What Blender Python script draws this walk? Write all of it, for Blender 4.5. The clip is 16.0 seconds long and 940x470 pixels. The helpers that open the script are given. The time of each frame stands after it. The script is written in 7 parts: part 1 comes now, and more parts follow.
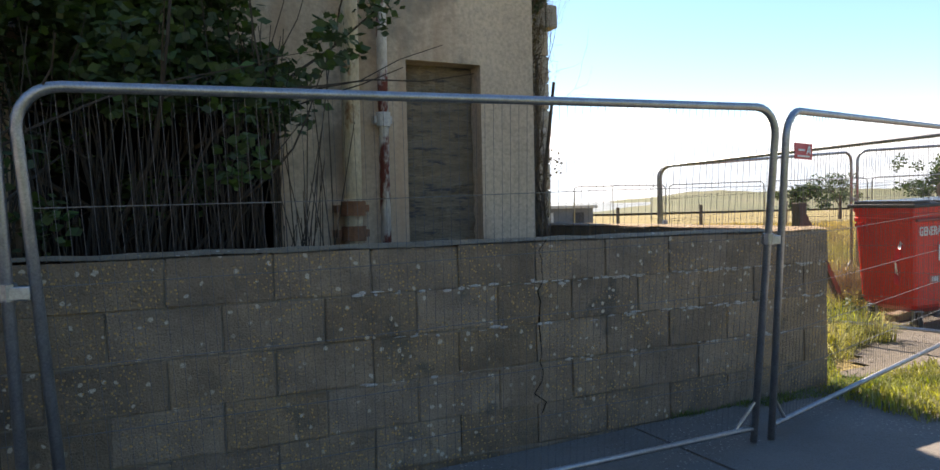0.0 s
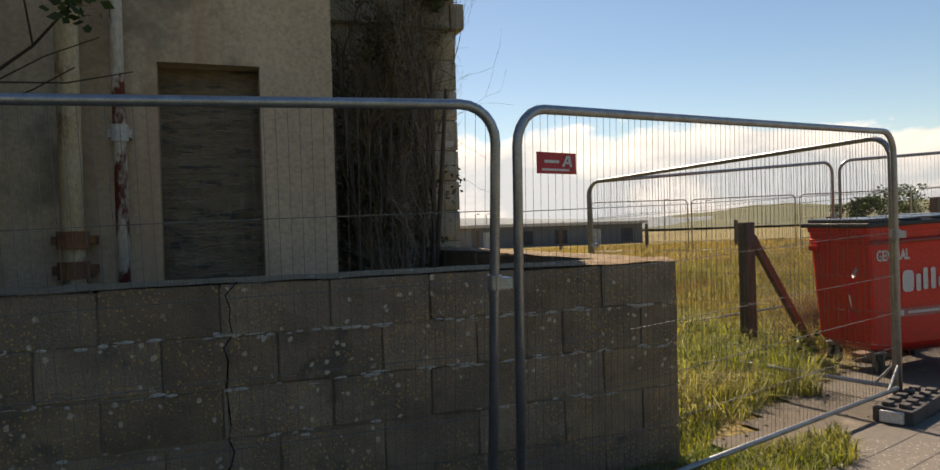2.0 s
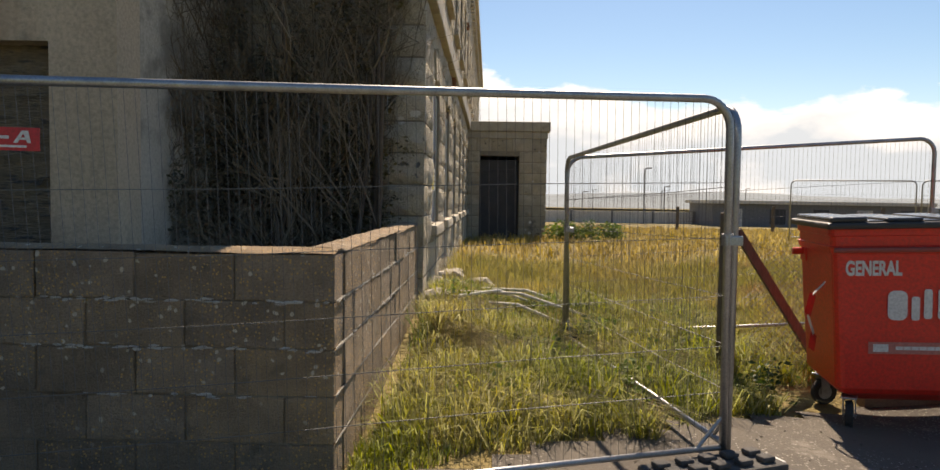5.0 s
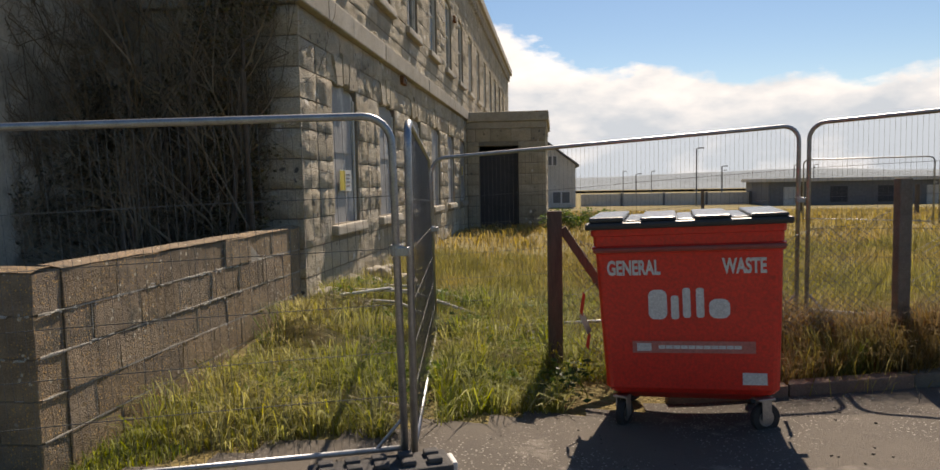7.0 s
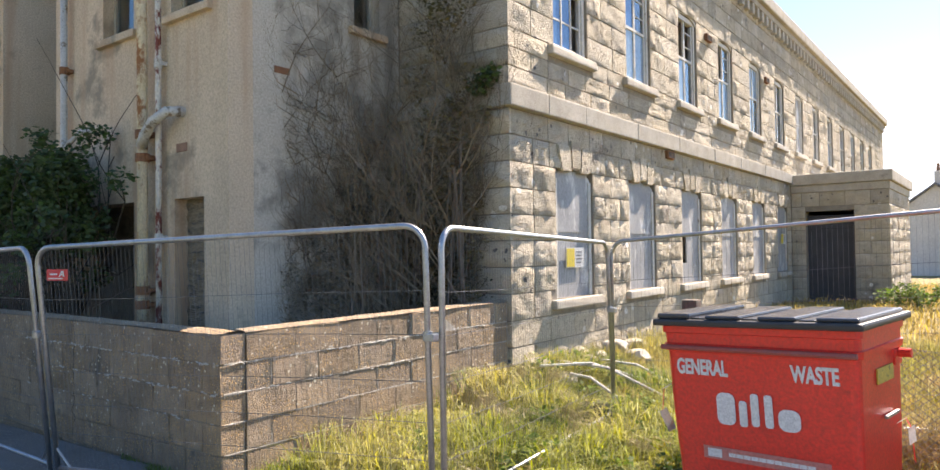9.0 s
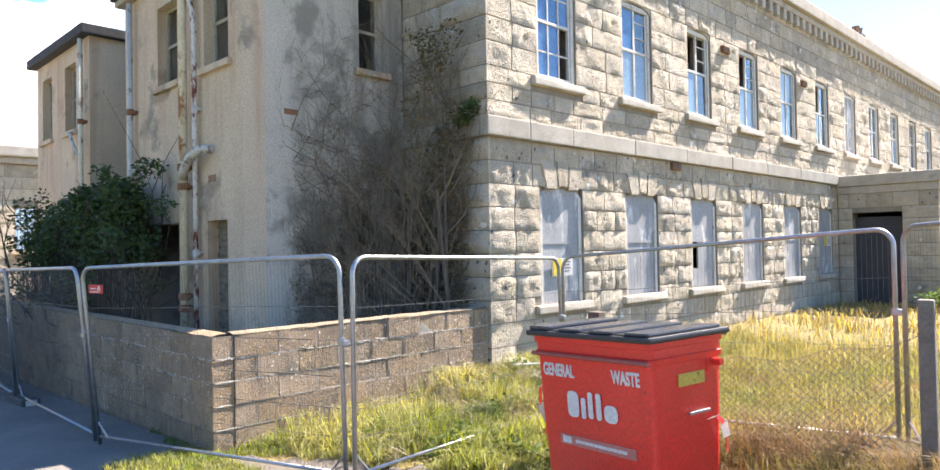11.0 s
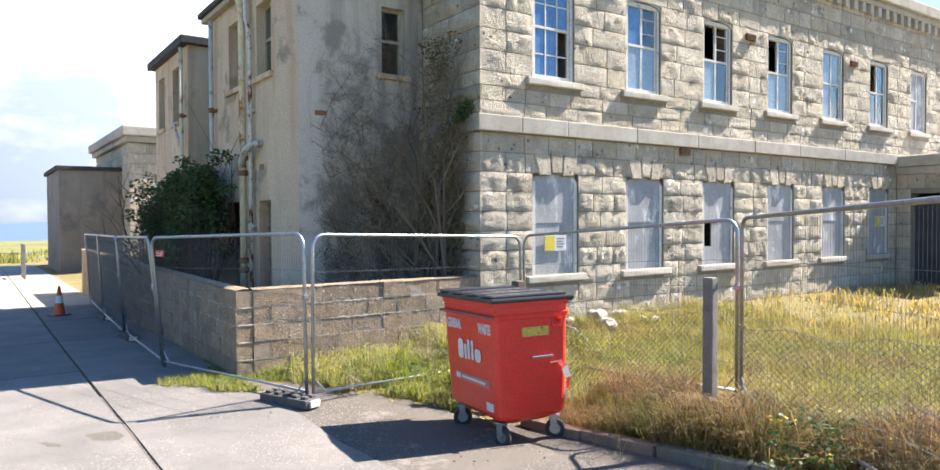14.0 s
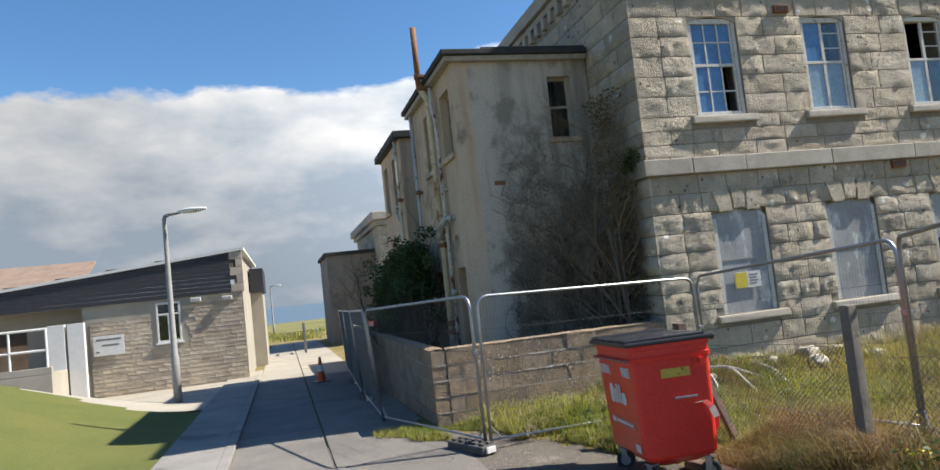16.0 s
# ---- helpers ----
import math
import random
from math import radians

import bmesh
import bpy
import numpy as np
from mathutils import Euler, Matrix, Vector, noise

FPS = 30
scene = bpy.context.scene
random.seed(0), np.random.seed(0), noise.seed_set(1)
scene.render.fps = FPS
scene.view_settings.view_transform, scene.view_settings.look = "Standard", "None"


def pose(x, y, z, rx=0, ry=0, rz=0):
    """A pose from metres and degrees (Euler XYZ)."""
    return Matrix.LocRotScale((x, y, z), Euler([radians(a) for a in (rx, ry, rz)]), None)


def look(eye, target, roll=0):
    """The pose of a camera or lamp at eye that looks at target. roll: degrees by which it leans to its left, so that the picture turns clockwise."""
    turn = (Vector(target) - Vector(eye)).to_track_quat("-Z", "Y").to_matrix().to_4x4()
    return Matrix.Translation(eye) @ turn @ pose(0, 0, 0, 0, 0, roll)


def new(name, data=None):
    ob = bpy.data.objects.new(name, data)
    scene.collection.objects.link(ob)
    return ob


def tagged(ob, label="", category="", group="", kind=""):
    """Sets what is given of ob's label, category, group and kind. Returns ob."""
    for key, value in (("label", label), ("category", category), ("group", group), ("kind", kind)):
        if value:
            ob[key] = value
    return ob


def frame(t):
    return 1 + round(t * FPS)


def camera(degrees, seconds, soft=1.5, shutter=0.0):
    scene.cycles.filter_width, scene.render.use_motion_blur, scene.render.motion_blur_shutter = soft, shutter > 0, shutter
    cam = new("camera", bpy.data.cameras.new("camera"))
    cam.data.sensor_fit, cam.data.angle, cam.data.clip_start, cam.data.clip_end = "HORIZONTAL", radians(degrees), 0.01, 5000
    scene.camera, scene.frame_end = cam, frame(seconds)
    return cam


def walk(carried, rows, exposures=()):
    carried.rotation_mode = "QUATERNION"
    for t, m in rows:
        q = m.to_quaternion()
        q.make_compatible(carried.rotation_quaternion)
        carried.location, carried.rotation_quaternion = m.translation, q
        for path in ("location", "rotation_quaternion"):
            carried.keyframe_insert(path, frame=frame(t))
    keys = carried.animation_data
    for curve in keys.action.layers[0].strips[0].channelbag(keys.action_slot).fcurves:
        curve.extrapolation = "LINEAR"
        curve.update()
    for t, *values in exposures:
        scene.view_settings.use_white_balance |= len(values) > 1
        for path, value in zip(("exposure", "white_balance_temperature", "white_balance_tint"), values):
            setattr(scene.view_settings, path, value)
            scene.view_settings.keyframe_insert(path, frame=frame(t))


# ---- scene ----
cam = camera(67.6, 16.0)
PATH = [
    (0, (0.059, -0.169, 1.591), (0.911, 1.639, 1.521), -1.2),
    (0.5, (0.585, -0.24, 1.566), (1.302, 1.625, 1.493), -1.3),
    (1, (1.107, -0.153, 1.563), (1.946, 1.661, 1.485), -0.4),
    (1.5, (1.579, -0.035, 1.56), (2.284, 1.837, 1.574), -4.6),
    (2, (2.109, -0.016, 1.624), (2.805, 1.859, 1.604), -1.7),
    (2.5, (2.67, 0.034, 1.648), (3.344, 1.915, 1.565), -0.4),
    (3, (3.189, -0.051, 1.644), (3.746, 1.87, 1.627), -2.2),
    (3.5, (3.733, -0.08, 1.673), (4.246, 1.852, 1.6), -2.6),
    (3.7, (3.949, -0.073, 1.667), (4.373, 1.879, 1.567), -0.2),
    (5.8, (6.147, -0.05, 1.741), (6.016, 1.943, 1.633), -1.2),
    (6, (6.339, -0.062, 1.777), (6.226, 1.93, 1.651), -1.7),
    (6.5, (6.833, 0.011, 1.784), (6.69, 1.998, 1.6), 1.4),
    (7, (7.406, -0.109, 1.837), (7.184, 1.873, 1.694), -1.0),
    (7.5, (7.941, -0.045, 1.896), (7.311, 1.847, 1.753), -2.1),
    (8, (8.465, 0.13, 1.952), (7.564, 1.913, 1.845), -0.7),
    (8.5, (8.999, 0.079, 2.011), (7.855, 1.72, 1.994), -1.8),
    (9, (9.495, 0.116, 2.032), (8.303, 1.721, 2.078), -0.8),
    (9.2, (9.656, 0.129, 2.078), (8.474, 1.737, 2.203), -0.2),
    (11.3, (11.648, 0.169, 2.253), (10.235, 1.583, 2.283), -1.1),
    (11.5, (11.775, 0.157, 2.208), (10.397, 1.604, 2.276), -1.1),
    (12, (12.22, 0.179, 2.277), (10.779, 1.566, 2.283), 0.7),
    (12.5, (12.815, 0.073, 2.231), (11.369, 1.454, 2.224), 0.2),
    (13, (13.263, 0.15, 2.283), (11.701, 1.399, 2.281), -1.6),
    (13.5, (13.68, 0.328, 2.373), (12.117, 1.575, 2.382), -0.2),
    (14, (14.139, 0.511, 2.366), (12.506, 1.665, 2.319), -0.2),
    (14.5, (14.461, 0.849, 2.293), (12.82, 1.992, 2.253), -0.1),
    (15, (14.691, 1.041, 2.317), (12.952, 2.024, 2.405), 2.5),
    (15.5, (14.93, 1.291, 2.47), (13.052, 1.959, 2.628), -4.1),
    (16, (15.252, 1.26, 2.35), (13.329, 1.791, 2.49), -6.2),
]
EXPOSURES = [(0, 1.62, 7900, 17), (0.5, 0.70, 8300, 16), (1.0, 0.66, 8900, 18), (1.5, 0.60, 9100, 18), (2.0, 0.62, 9100, 18), (2.5, 0.95, 8500, 19), (3.0, 0.75, 8700, 18), (3.5, 0.75, 8600, 17), (6.0, 0.56, 8700, 18), (7.0, 0.40, 8100, 17), (7.5, 0.62, 8500, 18), (8.0, 0.98, 8500, 20), (8.5, 1.82, 8100, 20), (9.0, 1.98, 7600, 20), (11.5, 2.30, 6900, 18), (12.0, 2.15, 6850, 18), (12.5, 1.80, 6850, 18), (13.5, 2.02, 6750, 15), (14.5, 1.88, 6850, 15), (15.0, 1.62, 7100, 15), (15.5, 1.45, 6850, 13), (16, 1.02, 6750, 11)]
walk(cam, [(t, look(eye, target, roll)) for t, eye, target, roll in PATH], EXPOSURES)

# ---- world and sun ----
SUN_DIR = Vector((0.17, 1.0, 1.02)).normalized()
sun = new("sun", bpy.data.lights.new("sun", "SUN"))
sun.data.energy, sun.data.angle, sun.data.color = 4.7, radians(0.55), (1.0, 0.95, 0.87)
sun.matrix_world = look((0, 0, 30), Vector((0, 0, 30)) - SUN_DIR)
world = bpy.data.worlds.new("world")
scene.world = world
world.use_nodes = True


def build_sky():
    """Clear sky above a bank of cumulus that stands higher in the west; the bank is grey-blue below and white at its tops."""
    nt = world.node_tree
    nt.nodes.clear()
    N, L = nt.nodes.new, nt.links.new

    def value(x, socket):
        if isinstance(x, (int, float)):
            socket.default_value = x
        else:
            L(x, socket)

    def calc(how, a, b, c=0.0):
        n = N("ShaderNodeMath")
        n.operation = how
        for k, x in enumerate((a, b, c)):
            value(x, n.inputs[k])
        return n.outputs[0]

    def span(x, a, b, lo, hi):
        n = N("ShaderNodeMapRange")
        for k, v in enumerate((x, a, b, lo, hi)):
            value(v, n.inputs[k])
        return n.outputs[0]

    def noise_at(vec, scale, detail, rough):
        n = N("ShaderNodeTexNoise")
        n.inputs["Scale"].default_value, n.inputs["Detail"].default_value, n.inputs["Roughness"].default_value = scale, detail, rough
        L(vec, n.inputs["Vector"])
        return n.outputs[0]

    def blend(f, a, b):
        n = N("ShaderNodeMix")
        n.data_type = "RGBA"
        value(f, n.inputs["Factor"])
        for k, v in (("A", a), ("B", b)):
            if isinstance(v, tuple):
                n.inputs[k].default_value = (*v, 1)
            else:
                L(v, n.inputs[k])
        return n.outputs["Result"]

    sky = N("ShaderNodeTexSky")
    sky.sky_type, sky.sun_disc = "NISHITA", False
    sky.sun_elevation = math.asin(SUN_DIR.z)
    sky.sun_rotation = math.atan2(SUN_DIR.x, SUN_DIR.y)
    sky.air_density, sky.dust_density, sky.ozone_density = 1.0, 0.2, 3.5
    blue = N("ShaderNodeHueSaturation")
    blue.inputs["Saturation"].default_value = 1.2
    L(sky.outputs[0], blue.inputs["Color"])
    co = N("ShaderNodeTexCoord").outputs["Generated"]
    mp = N("ShaderNodeMapping")
    mp.inputs["Scale"].default_value, mp.inputs["Location"].default_value = (1.6, 1.6, 3.6), (0.35, 0.2, 0.1)
    L(co, mp.inputs[0])
    sep = N("ShaderNodeSeparateXYZ")
    L(co, sep.inputs[0])
    x, z = sep.outputs[0], sep.outputs[2]
    puffs, folds = noise_at(mp.outputs[0], 2.4, 10, 0.58), noise_at(mp.outputs[0], 4.2, 8, 0.55)
    edge = calc("MULTIPLY_ADD", x, -0.095, 0.205)
    cover = span(calc("SUBTRACT", edge, z), -0.05, 0.06, -0.28, calc("MULTIPLY_ADD", x, -0.20, 0.12))
    haze = span(z, 0.03, 0.13, 0.35, 0.0)
    amount = span(calc("ADD", calc("ADD", puffs, cover), haze), 0.49, 0.57, 0.0, 1.0)
    height = span(calc("DIVIDE", z, edge), 0.35, 1.05, 0.0, 0.75)
    lightness = calc("ADD", height, span(folds, 0.30, 0.70, -0.45, 0.55))
    cloud = blend(span(lightness, 0.0, 1.0, 0.0, 1.0), (4.3, 5.3, 6.5), (9.6, 9.8, 10.0))
    dot = N("ShaderNodeVectorMath")
    dot.operation, dot.inputs[1].default_value = "DOT_PRODUCT", tuple(SUN_DIR)
    L(co, dot.inputs[0])
    lit = N("ShaderNodeVectorMath")
    lit.operation = "SCALE"
    L(cloud, lit.inputs[0])
    L(span(dot.outputs["Value"], -0.1, 0.75, 0.425, 1.17), lit.inputs["Scale"])
    bg = N("ShaderNodeBackground")
    bg.inputs[1].default_value = 0.085
    L(blend(amount, blue.outputs[0], lit.outputs[0]), bg.inputs[0])
    L(bg.outputs[0], N("ShaderNodeOutputWorld").inputs[0])


build_sky()


# ---- materials ----
def material(name, color, color2=None, rough=0.8, metal=0.0, scale=6.0, fine=60.0, bump=0.3, third=None, third_at=0.62,
             third_scale=1.2, vary=0.0, bump_dist=0.01, island=False, stretch=(1, 1, 1), streak=None, through_light=0.0):
    """Two scales of colour noise, stains of a third colour, and fine relief, on object-independent world-size coordinates."""
    m = bpy.data.materials.new(name)
    m.use_nodes = True
    nt = m.node_tree
    N, L = nt.nodes.new, nt.links.new
    bsdf = nt.nodes["Principled BSDF"]
    bsdf.inputs["Roughness"].default_value = rough
    bsdf.inputs["Metallic"].default_value = metal
    geo = N("ShaderNodeNewGeometry")
    mp = N("ShaderNodeMapping")
    mp.inputs["Scale"].default_value = stretch
    L(geo.outputs["Position"], mp.inputs[0])
    pos = mp.outputs[0]

    def noise_node(s, detail=4, rgh=0.6):
        n = N("ShaderNodeTexNoise")
        n.inputs["Scale"].default_value, n.inputs["Detail"].default_value, n.inputs["Roughness"].default_value = s, detail, rgh
        L(pos, n.inputs["Vector"])
        return n.outputs[0]

    def ramp(fac, a, b):
        r = N("ShaderNodeMapRange")
        r.inputs["From Min"].default_value, r.inputs["From Max"].default_value = a, b
        L(fac, r.inputs[0])
        return r.outputs[0]

    def mix(fac, a, b, how="MIX"):
        x = N("ShaderNodeMix")
        x.data_type, x.blend_type = "RGBA", how
        if isinstance(fac, float):
            x.inputs["Factor"].default_value = fac
        else:
            L(fac, x.inputs["Factor"])
        for k, v in (("A", a), ("B", b)):
            if isinstance(v, tuple):
                x.inputs[k].default_value = (*v, 1)
            else:
                L(v, x.inputs[k])
        return x.outputs["Result"]

    color2 = color2 or tuple(c * 0.7 for c in color)
    coarse, grain = noise_node(scale), noise_node(fine, 3)
    col = mix(ramp(coarse, 0.32, 0.68), color, color2)
    col = mix(ramp(grain, 0.35, 0.75), col, mix(0.35, col, (0.02, 0.02, 0.02)))
    if third:
        col = mix(ramp(noise_node(third_scale, 7, 0.65), third_at, third_at + 0.08), col, third)
    if streak:
        smap = N("ShaderNodeMapping")
        smap.inputs["Scale"].default_value = (3.0, 3.0, 0.25)
        L(geo.outputs["Position"], smap.inputs[0])
        sn = N("ShaderNodeTexNoise")
        sn.inputs["Scale"].default_value, sn.inputs["Detail"].default_value = 1.0, 6
        L(smap.outputs[0], sn.inputs["Vector"])
        col = mix(ramp(sn.outputs[0], 0.50, 0.72), col, streak)
    if vary:
        if island:
            rnd = geo.outputs["Random Per Island"]
        else:
            rnd = N("ShaderNodeObjectInfo").outputs["Random"]
        hsv = N("ShaderNodeHueSaturation")
        L(col, hsv.inputs["Color"])
        r = N("ShaderNodeMapRange")
        r.inputs["To Min"].default_value, r.inputs["To Max"].default_value = 1 - vary, 1 + vary
        L(rnd, r.inputs[0])
        L(r.outputs[0], hsv.inputs["Value"])
        turn, frac, sat = N("ShaderNodeMath"), N("ShaderNodeMath"), N("ShaderNodeMapRange")
        turn.operation, turn.inputs[1].default_value = "MULTIPLY", 7.3
        frac.operation = "FRACT"
        sat.inputs["To Min"].default_value, sat.inputs["To Max"].default_value = 1 - 0.6 * vary, 1 + 0.6 * vary
        L(rnd, turn.inputs[0])
        L(turn.outputs[0], frac.inputs[0])
        L(frac.outputs[0], sat.inputs[0])
        L(sat.outputs[0], hsv.inputs["Saturation"])
        col = hsv.outputs[0]
    L(col, bsdf.inputs["Base Color"])
    if through_light:
        tr, ms = N("ShaderNodeBsdfTranslucent"), N("ShaderNodeMixShader")
        ms.inputs[0].default_value = through_light
        L(col, tr.inputs[0])
        L(bsdf.outputs[0], ms.inputs[1])
        L(tr.outputs[0], ms.inputs[2])
        L(ms.outputs[0], nt.nodes["Material Output"].inputs[0])
    if bump:
        b1 = N("ShaderNodeBump")
        b1.inputs["Strength"].default_value, b1.inputs["Distance"].default_value = bump, bump_dist
        both = N("ShaderNodeMath")
        both.operation = "MULTIPLY_ADD"
        L(noise_node(scale * 3, 6), both.inputs[0])
        both.inputs[1].default_value = 1.5
        L(grain, both.inputs[2])
        L(both.outputs[0], b1.inputs["Height"])
        L(b1.outputs[0], bsdf.inputs["Normal"])
    return m


M_STONE = material("stone", (0.60, 0.525, 0.395), (0.44, 0.384, 0.288), 0.9, scale=3.6, fine=55, bump=1.0, third=(0.21, 0.19, 0.16), third_at=0.61, third_scale=1.1, vary=0.17, bump_dist=0.026)
M_STONE_FAR = material("stone_joined", (0.60, 0.525, 0.395), (0.44, 0.384, 0.288), 0.9, scale=3.6, fine=55, bump=1.0, third=(0.21, 0.19, 0.16), third_at=0.61, third_scale=1.1, vary=0.17, bump_dist=0.026, island=True)
M_DRESSED = material("dressed_stone", (0.52, 0.48, 0.40), (0.40, 0.36, 0.29), 0.85, scale=3, fine=60, bump=0.4, third=(0.24, 0.22, 0.19), vary=0.08)
M_MORTAR = material("mortar", (0.33, 0.285, 0.22), None, 0.95, scale=4, fine=50, bump=0.5)
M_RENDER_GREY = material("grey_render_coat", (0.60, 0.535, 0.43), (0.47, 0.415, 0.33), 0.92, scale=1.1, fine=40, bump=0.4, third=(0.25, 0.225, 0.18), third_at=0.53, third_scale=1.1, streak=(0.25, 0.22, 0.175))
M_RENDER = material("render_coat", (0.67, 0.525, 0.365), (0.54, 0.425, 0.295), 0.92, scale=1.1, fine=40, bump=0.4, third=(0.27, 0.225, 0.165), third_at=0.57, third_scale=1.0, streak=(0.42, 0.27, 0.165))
# store walls: a darker grey-brown than the render of the wings
M_STORE = material("dark_store_render", (0.30, 0.265, 0.215), (0.21, 0.188, 0.155), 0.92, scale=0.8, fine=40, bump=0.4, third=(0.15, 0.138, 0.12), third_at=0.54, third_scale=0.7, streak=(0.17, 0.155, 0.135))
M_BLOCK = material("concrete_block", (0.385, 0.29, 0.193), (0.245, 0.185, 0.125), 0.95, scale=5, fine=110, bump=1.0, third=(0.16, 0.135, 0.10), third_at=0.57, third_scale=3.5, vary=0.16, bump_dist=0.016)
M_ROAD = material("road_concrete", (0.30, 0.285, 0.26), (0.21, 0.20, 0.185), 0.9, scale=1.3, fine=80, bump=0.5, third=(0.13, 0.125, 0.12), third_at=0.60, third_scale=0.7)
M_SOIL = material("field_soil", (0.27, 0.20, 0.07), (0.19, 0.17, 0.05), 0.95, scale=0.5, fine=12, bump=0.9, third=(0.26, 0.20, 0.08), third_at=0.55, third_scale=0.12, bump_dist=0.08)
M_GALV = material("galvanised_steel", (0.46, 0.48, 0.50), (0.34, 0.36, 0.38), 0.42, 0.85, scale=14, fine=120, bump=0.05)
M_RED = material("red_painted_steel", (0.86, 0.045, 0.027), (0.78, 0.034, 0.021), 0.38, scale=2.5, fine=50, bump=0.06, third=(0.40, 0.03, 0.02), third_at=0.66, third_scale=3)
M_BLACK = material("black_plastic", (0.022, 0.022, 0.024), (0.035, 0.035, 0.037), 0.42, scale=8, fine=90, bump=0.1)
# near-black; for rooms behind openings the shade is put into this colour
M_DARK = material("painted_dark", (0.03, 0.03, 0.03), None, 0.95, bump=0)


def add_spots(m, colour, scale, size, colour2=None, scale2=30.0, size2=0.2, mask=0.5):
    """Lichen spots of a second colour laid over a material's base colour."""
    nt = m.node_tree
    N, L = nt.nodes.new, nt.links.new
    bsdf = nt.nodes["Principled BSDF"]
    src = bsdf.inputs["Base Color"].links[0].from_socket
    geo = N("ShaderNodeNewGeometry")
    for k, (c, s, r) in enumerate(((colour, scale, size), (colour2, scale2, size2))):
        if c is None:
            continue
        wob = N("ShaderNodeTexNoise")
        wob.inputs["Scale"].default_value = s * 1.5
        L(geo.outputs["Position"], wob.inputs["Vector"])
        off = N("ShaderNodeVectorMath")
        off.operation = "MULTIPLY_ADD"
        L(wob.outputs["Color"], off.inputs[0])
        off.inputs[1].default_value = (0.5 / s,) * 3
        L(geo.outputs["Position"], off.inputs[2])
        vor = N("ShaderNodeTexVoronoi")
        vor.inputs["Scale"].default_value = s
        L(off.outputs[0], vor.inputs["Vector"])
        near = N("ShaderNodeMapRange")
        near.inputs["From Min"].default_value, near.inputs["From Max"].default_value = r, r * 0.75
        L(vor.outputs["Distance"], near.inputs[0])
        big = N("ShaderNodeTexNoise")
        big.inputs["Scale"].default_value, big.inputs["Detail"].default_value = 1.1 + k, 4
        L(geo.outputs["Position"], big.inputs["Vector"])
        on = N("ShaderNodeMapRange")
        on.inputs["From Min"].default_value, on.inputs["From Max"].default_value = mask, mask + 0.08
        L(big.outputs[0], on.inputs[0])
        mul = N("ShaderNodeMath")
        mul.operation = "MULTIPLY"
        L(near.outputs[0], mul.inputs[0])
        L(on.outputs[0], mul.inputs[1])
        mx = N("ShaderNodeMix")
        mx.data_type = "RGBA"
        L(mul.outputs[0], mx.inputs["Factor"])
        L(src, mx.inputs["A"])
        mx.inputs["B"].default_value = (*c, 1)
        src = mx.outputs["Result"]
    L(src, bsdf.inputs["Base Color"])
    return m


add_spots(M_BLOCK, (0.60, 0.54, 0.42), 14.0, 0.19, (0.58, 0.36, 0.14), 46.0, 0.29, 0.43)
add_spots(M_STONE, (0.72, 0.70, 0.64), 3.2, 0.20, (0.12, 0.11, 0.10), 6.0, 0.20, 0.50)
add_spots(M_STONE_FAR, (0.72, 0.70, 0.64), 3.2, 0.20, (0.12, 0.11, 0.10), 6.0, 0.20, 0.50)
M_BLOCK_PALE = material("lime_bloom", (0.44, 0.405, 0.345), (0.30, 0.275, 0.23), 0.95, scale=6, fine=70, bump=0.6)
M_ASPHALT = material("asphalt", (0.142, 0.122, 0.098), (0.096, 0.083, 0.068), 0.9, scale=1.1, fine=140, bump=0.7, third=(0.22, 0.195, 0.165), third_at=0.58, third_scale=1.6)
M_LAWN = material("lawn", (0.112, 0.135, 0.021), (0.15, 0.16, 0.031), 0.95, scale=0.9, fine=60, bump=0.9, bump_dist=0.03)
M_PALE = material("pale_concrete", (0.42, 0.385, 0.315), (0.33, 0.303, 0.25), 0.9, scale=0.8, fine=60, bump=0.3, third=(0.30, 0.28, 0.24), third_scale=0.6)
M_SEA = material("sea_water", (0.07, 0.14, 0.20), (0.06, 0.125, 0.18), 0.35, scale=0.02, fine=0.3, bump=0.2)
M_CLAY = material("fired_clay", (0.36, 0.20, 0.13), None, 0.85, scale=8, fine=60, bump=0.3)
M_DARKDOOR = material("dark_steel_sheet", (0.035, 0.036, 0.042), (0.055, 0.055, 0.06), 0.6, scale=3, fine=40, bump=0.1)
M_BOARD = material("weathered_board", (0.42, 0.43, 0.43), (0.28, 0.29, 0.295), 0.7, scale=2.4, fine=50, bump=0.15, third=(0.60, 0.60, 0.58), third_at=0.56, third_scale=2.6, stretch=(1, 1, 0.45))
M_PAINT = material("peeling_paint", (0.70, 0.69, 0.64), (0.57, 0.56, 0.51), 0.7, scale=9, fine=70, bump=0.3, third=(0.28, 0.24, 0.19), third_at=0.60, third_scale=7)
M_PAINT_DIRTY = material("dirty_cream_paint", (0.45, 0.40, 0.30), (0.33, 0.29, 0.22), 0.75, scale=6, fine=60, bump=0.3, third=(0.24, 0.15, 0.09), third_at=0.60, third_scale=5)
M_FELT = material("roofing_felt", (0.03, 0.03, 0.032), (0.05, 0.05, 0.05), 0.9, scale=5, fine=90, bump=0.5)
M_INFILL = material("crumbling_infill", (0.33, 0.26, 0.17), (0.21, 0.165, 0.11), 0.95, scale=6, fine=30, bump=1.0, third=(0.09, 0.085, 0.08), third_at=0.55, third_scale=9, stretch=(0.5, 1, 3.0), bump_dist=0.02)
M_RUST = material("rust", (0.30, 0.13, 0.055), (0.20, 0.09, 0.045), 0.85, scale=12, fine=80, bump=0.6)
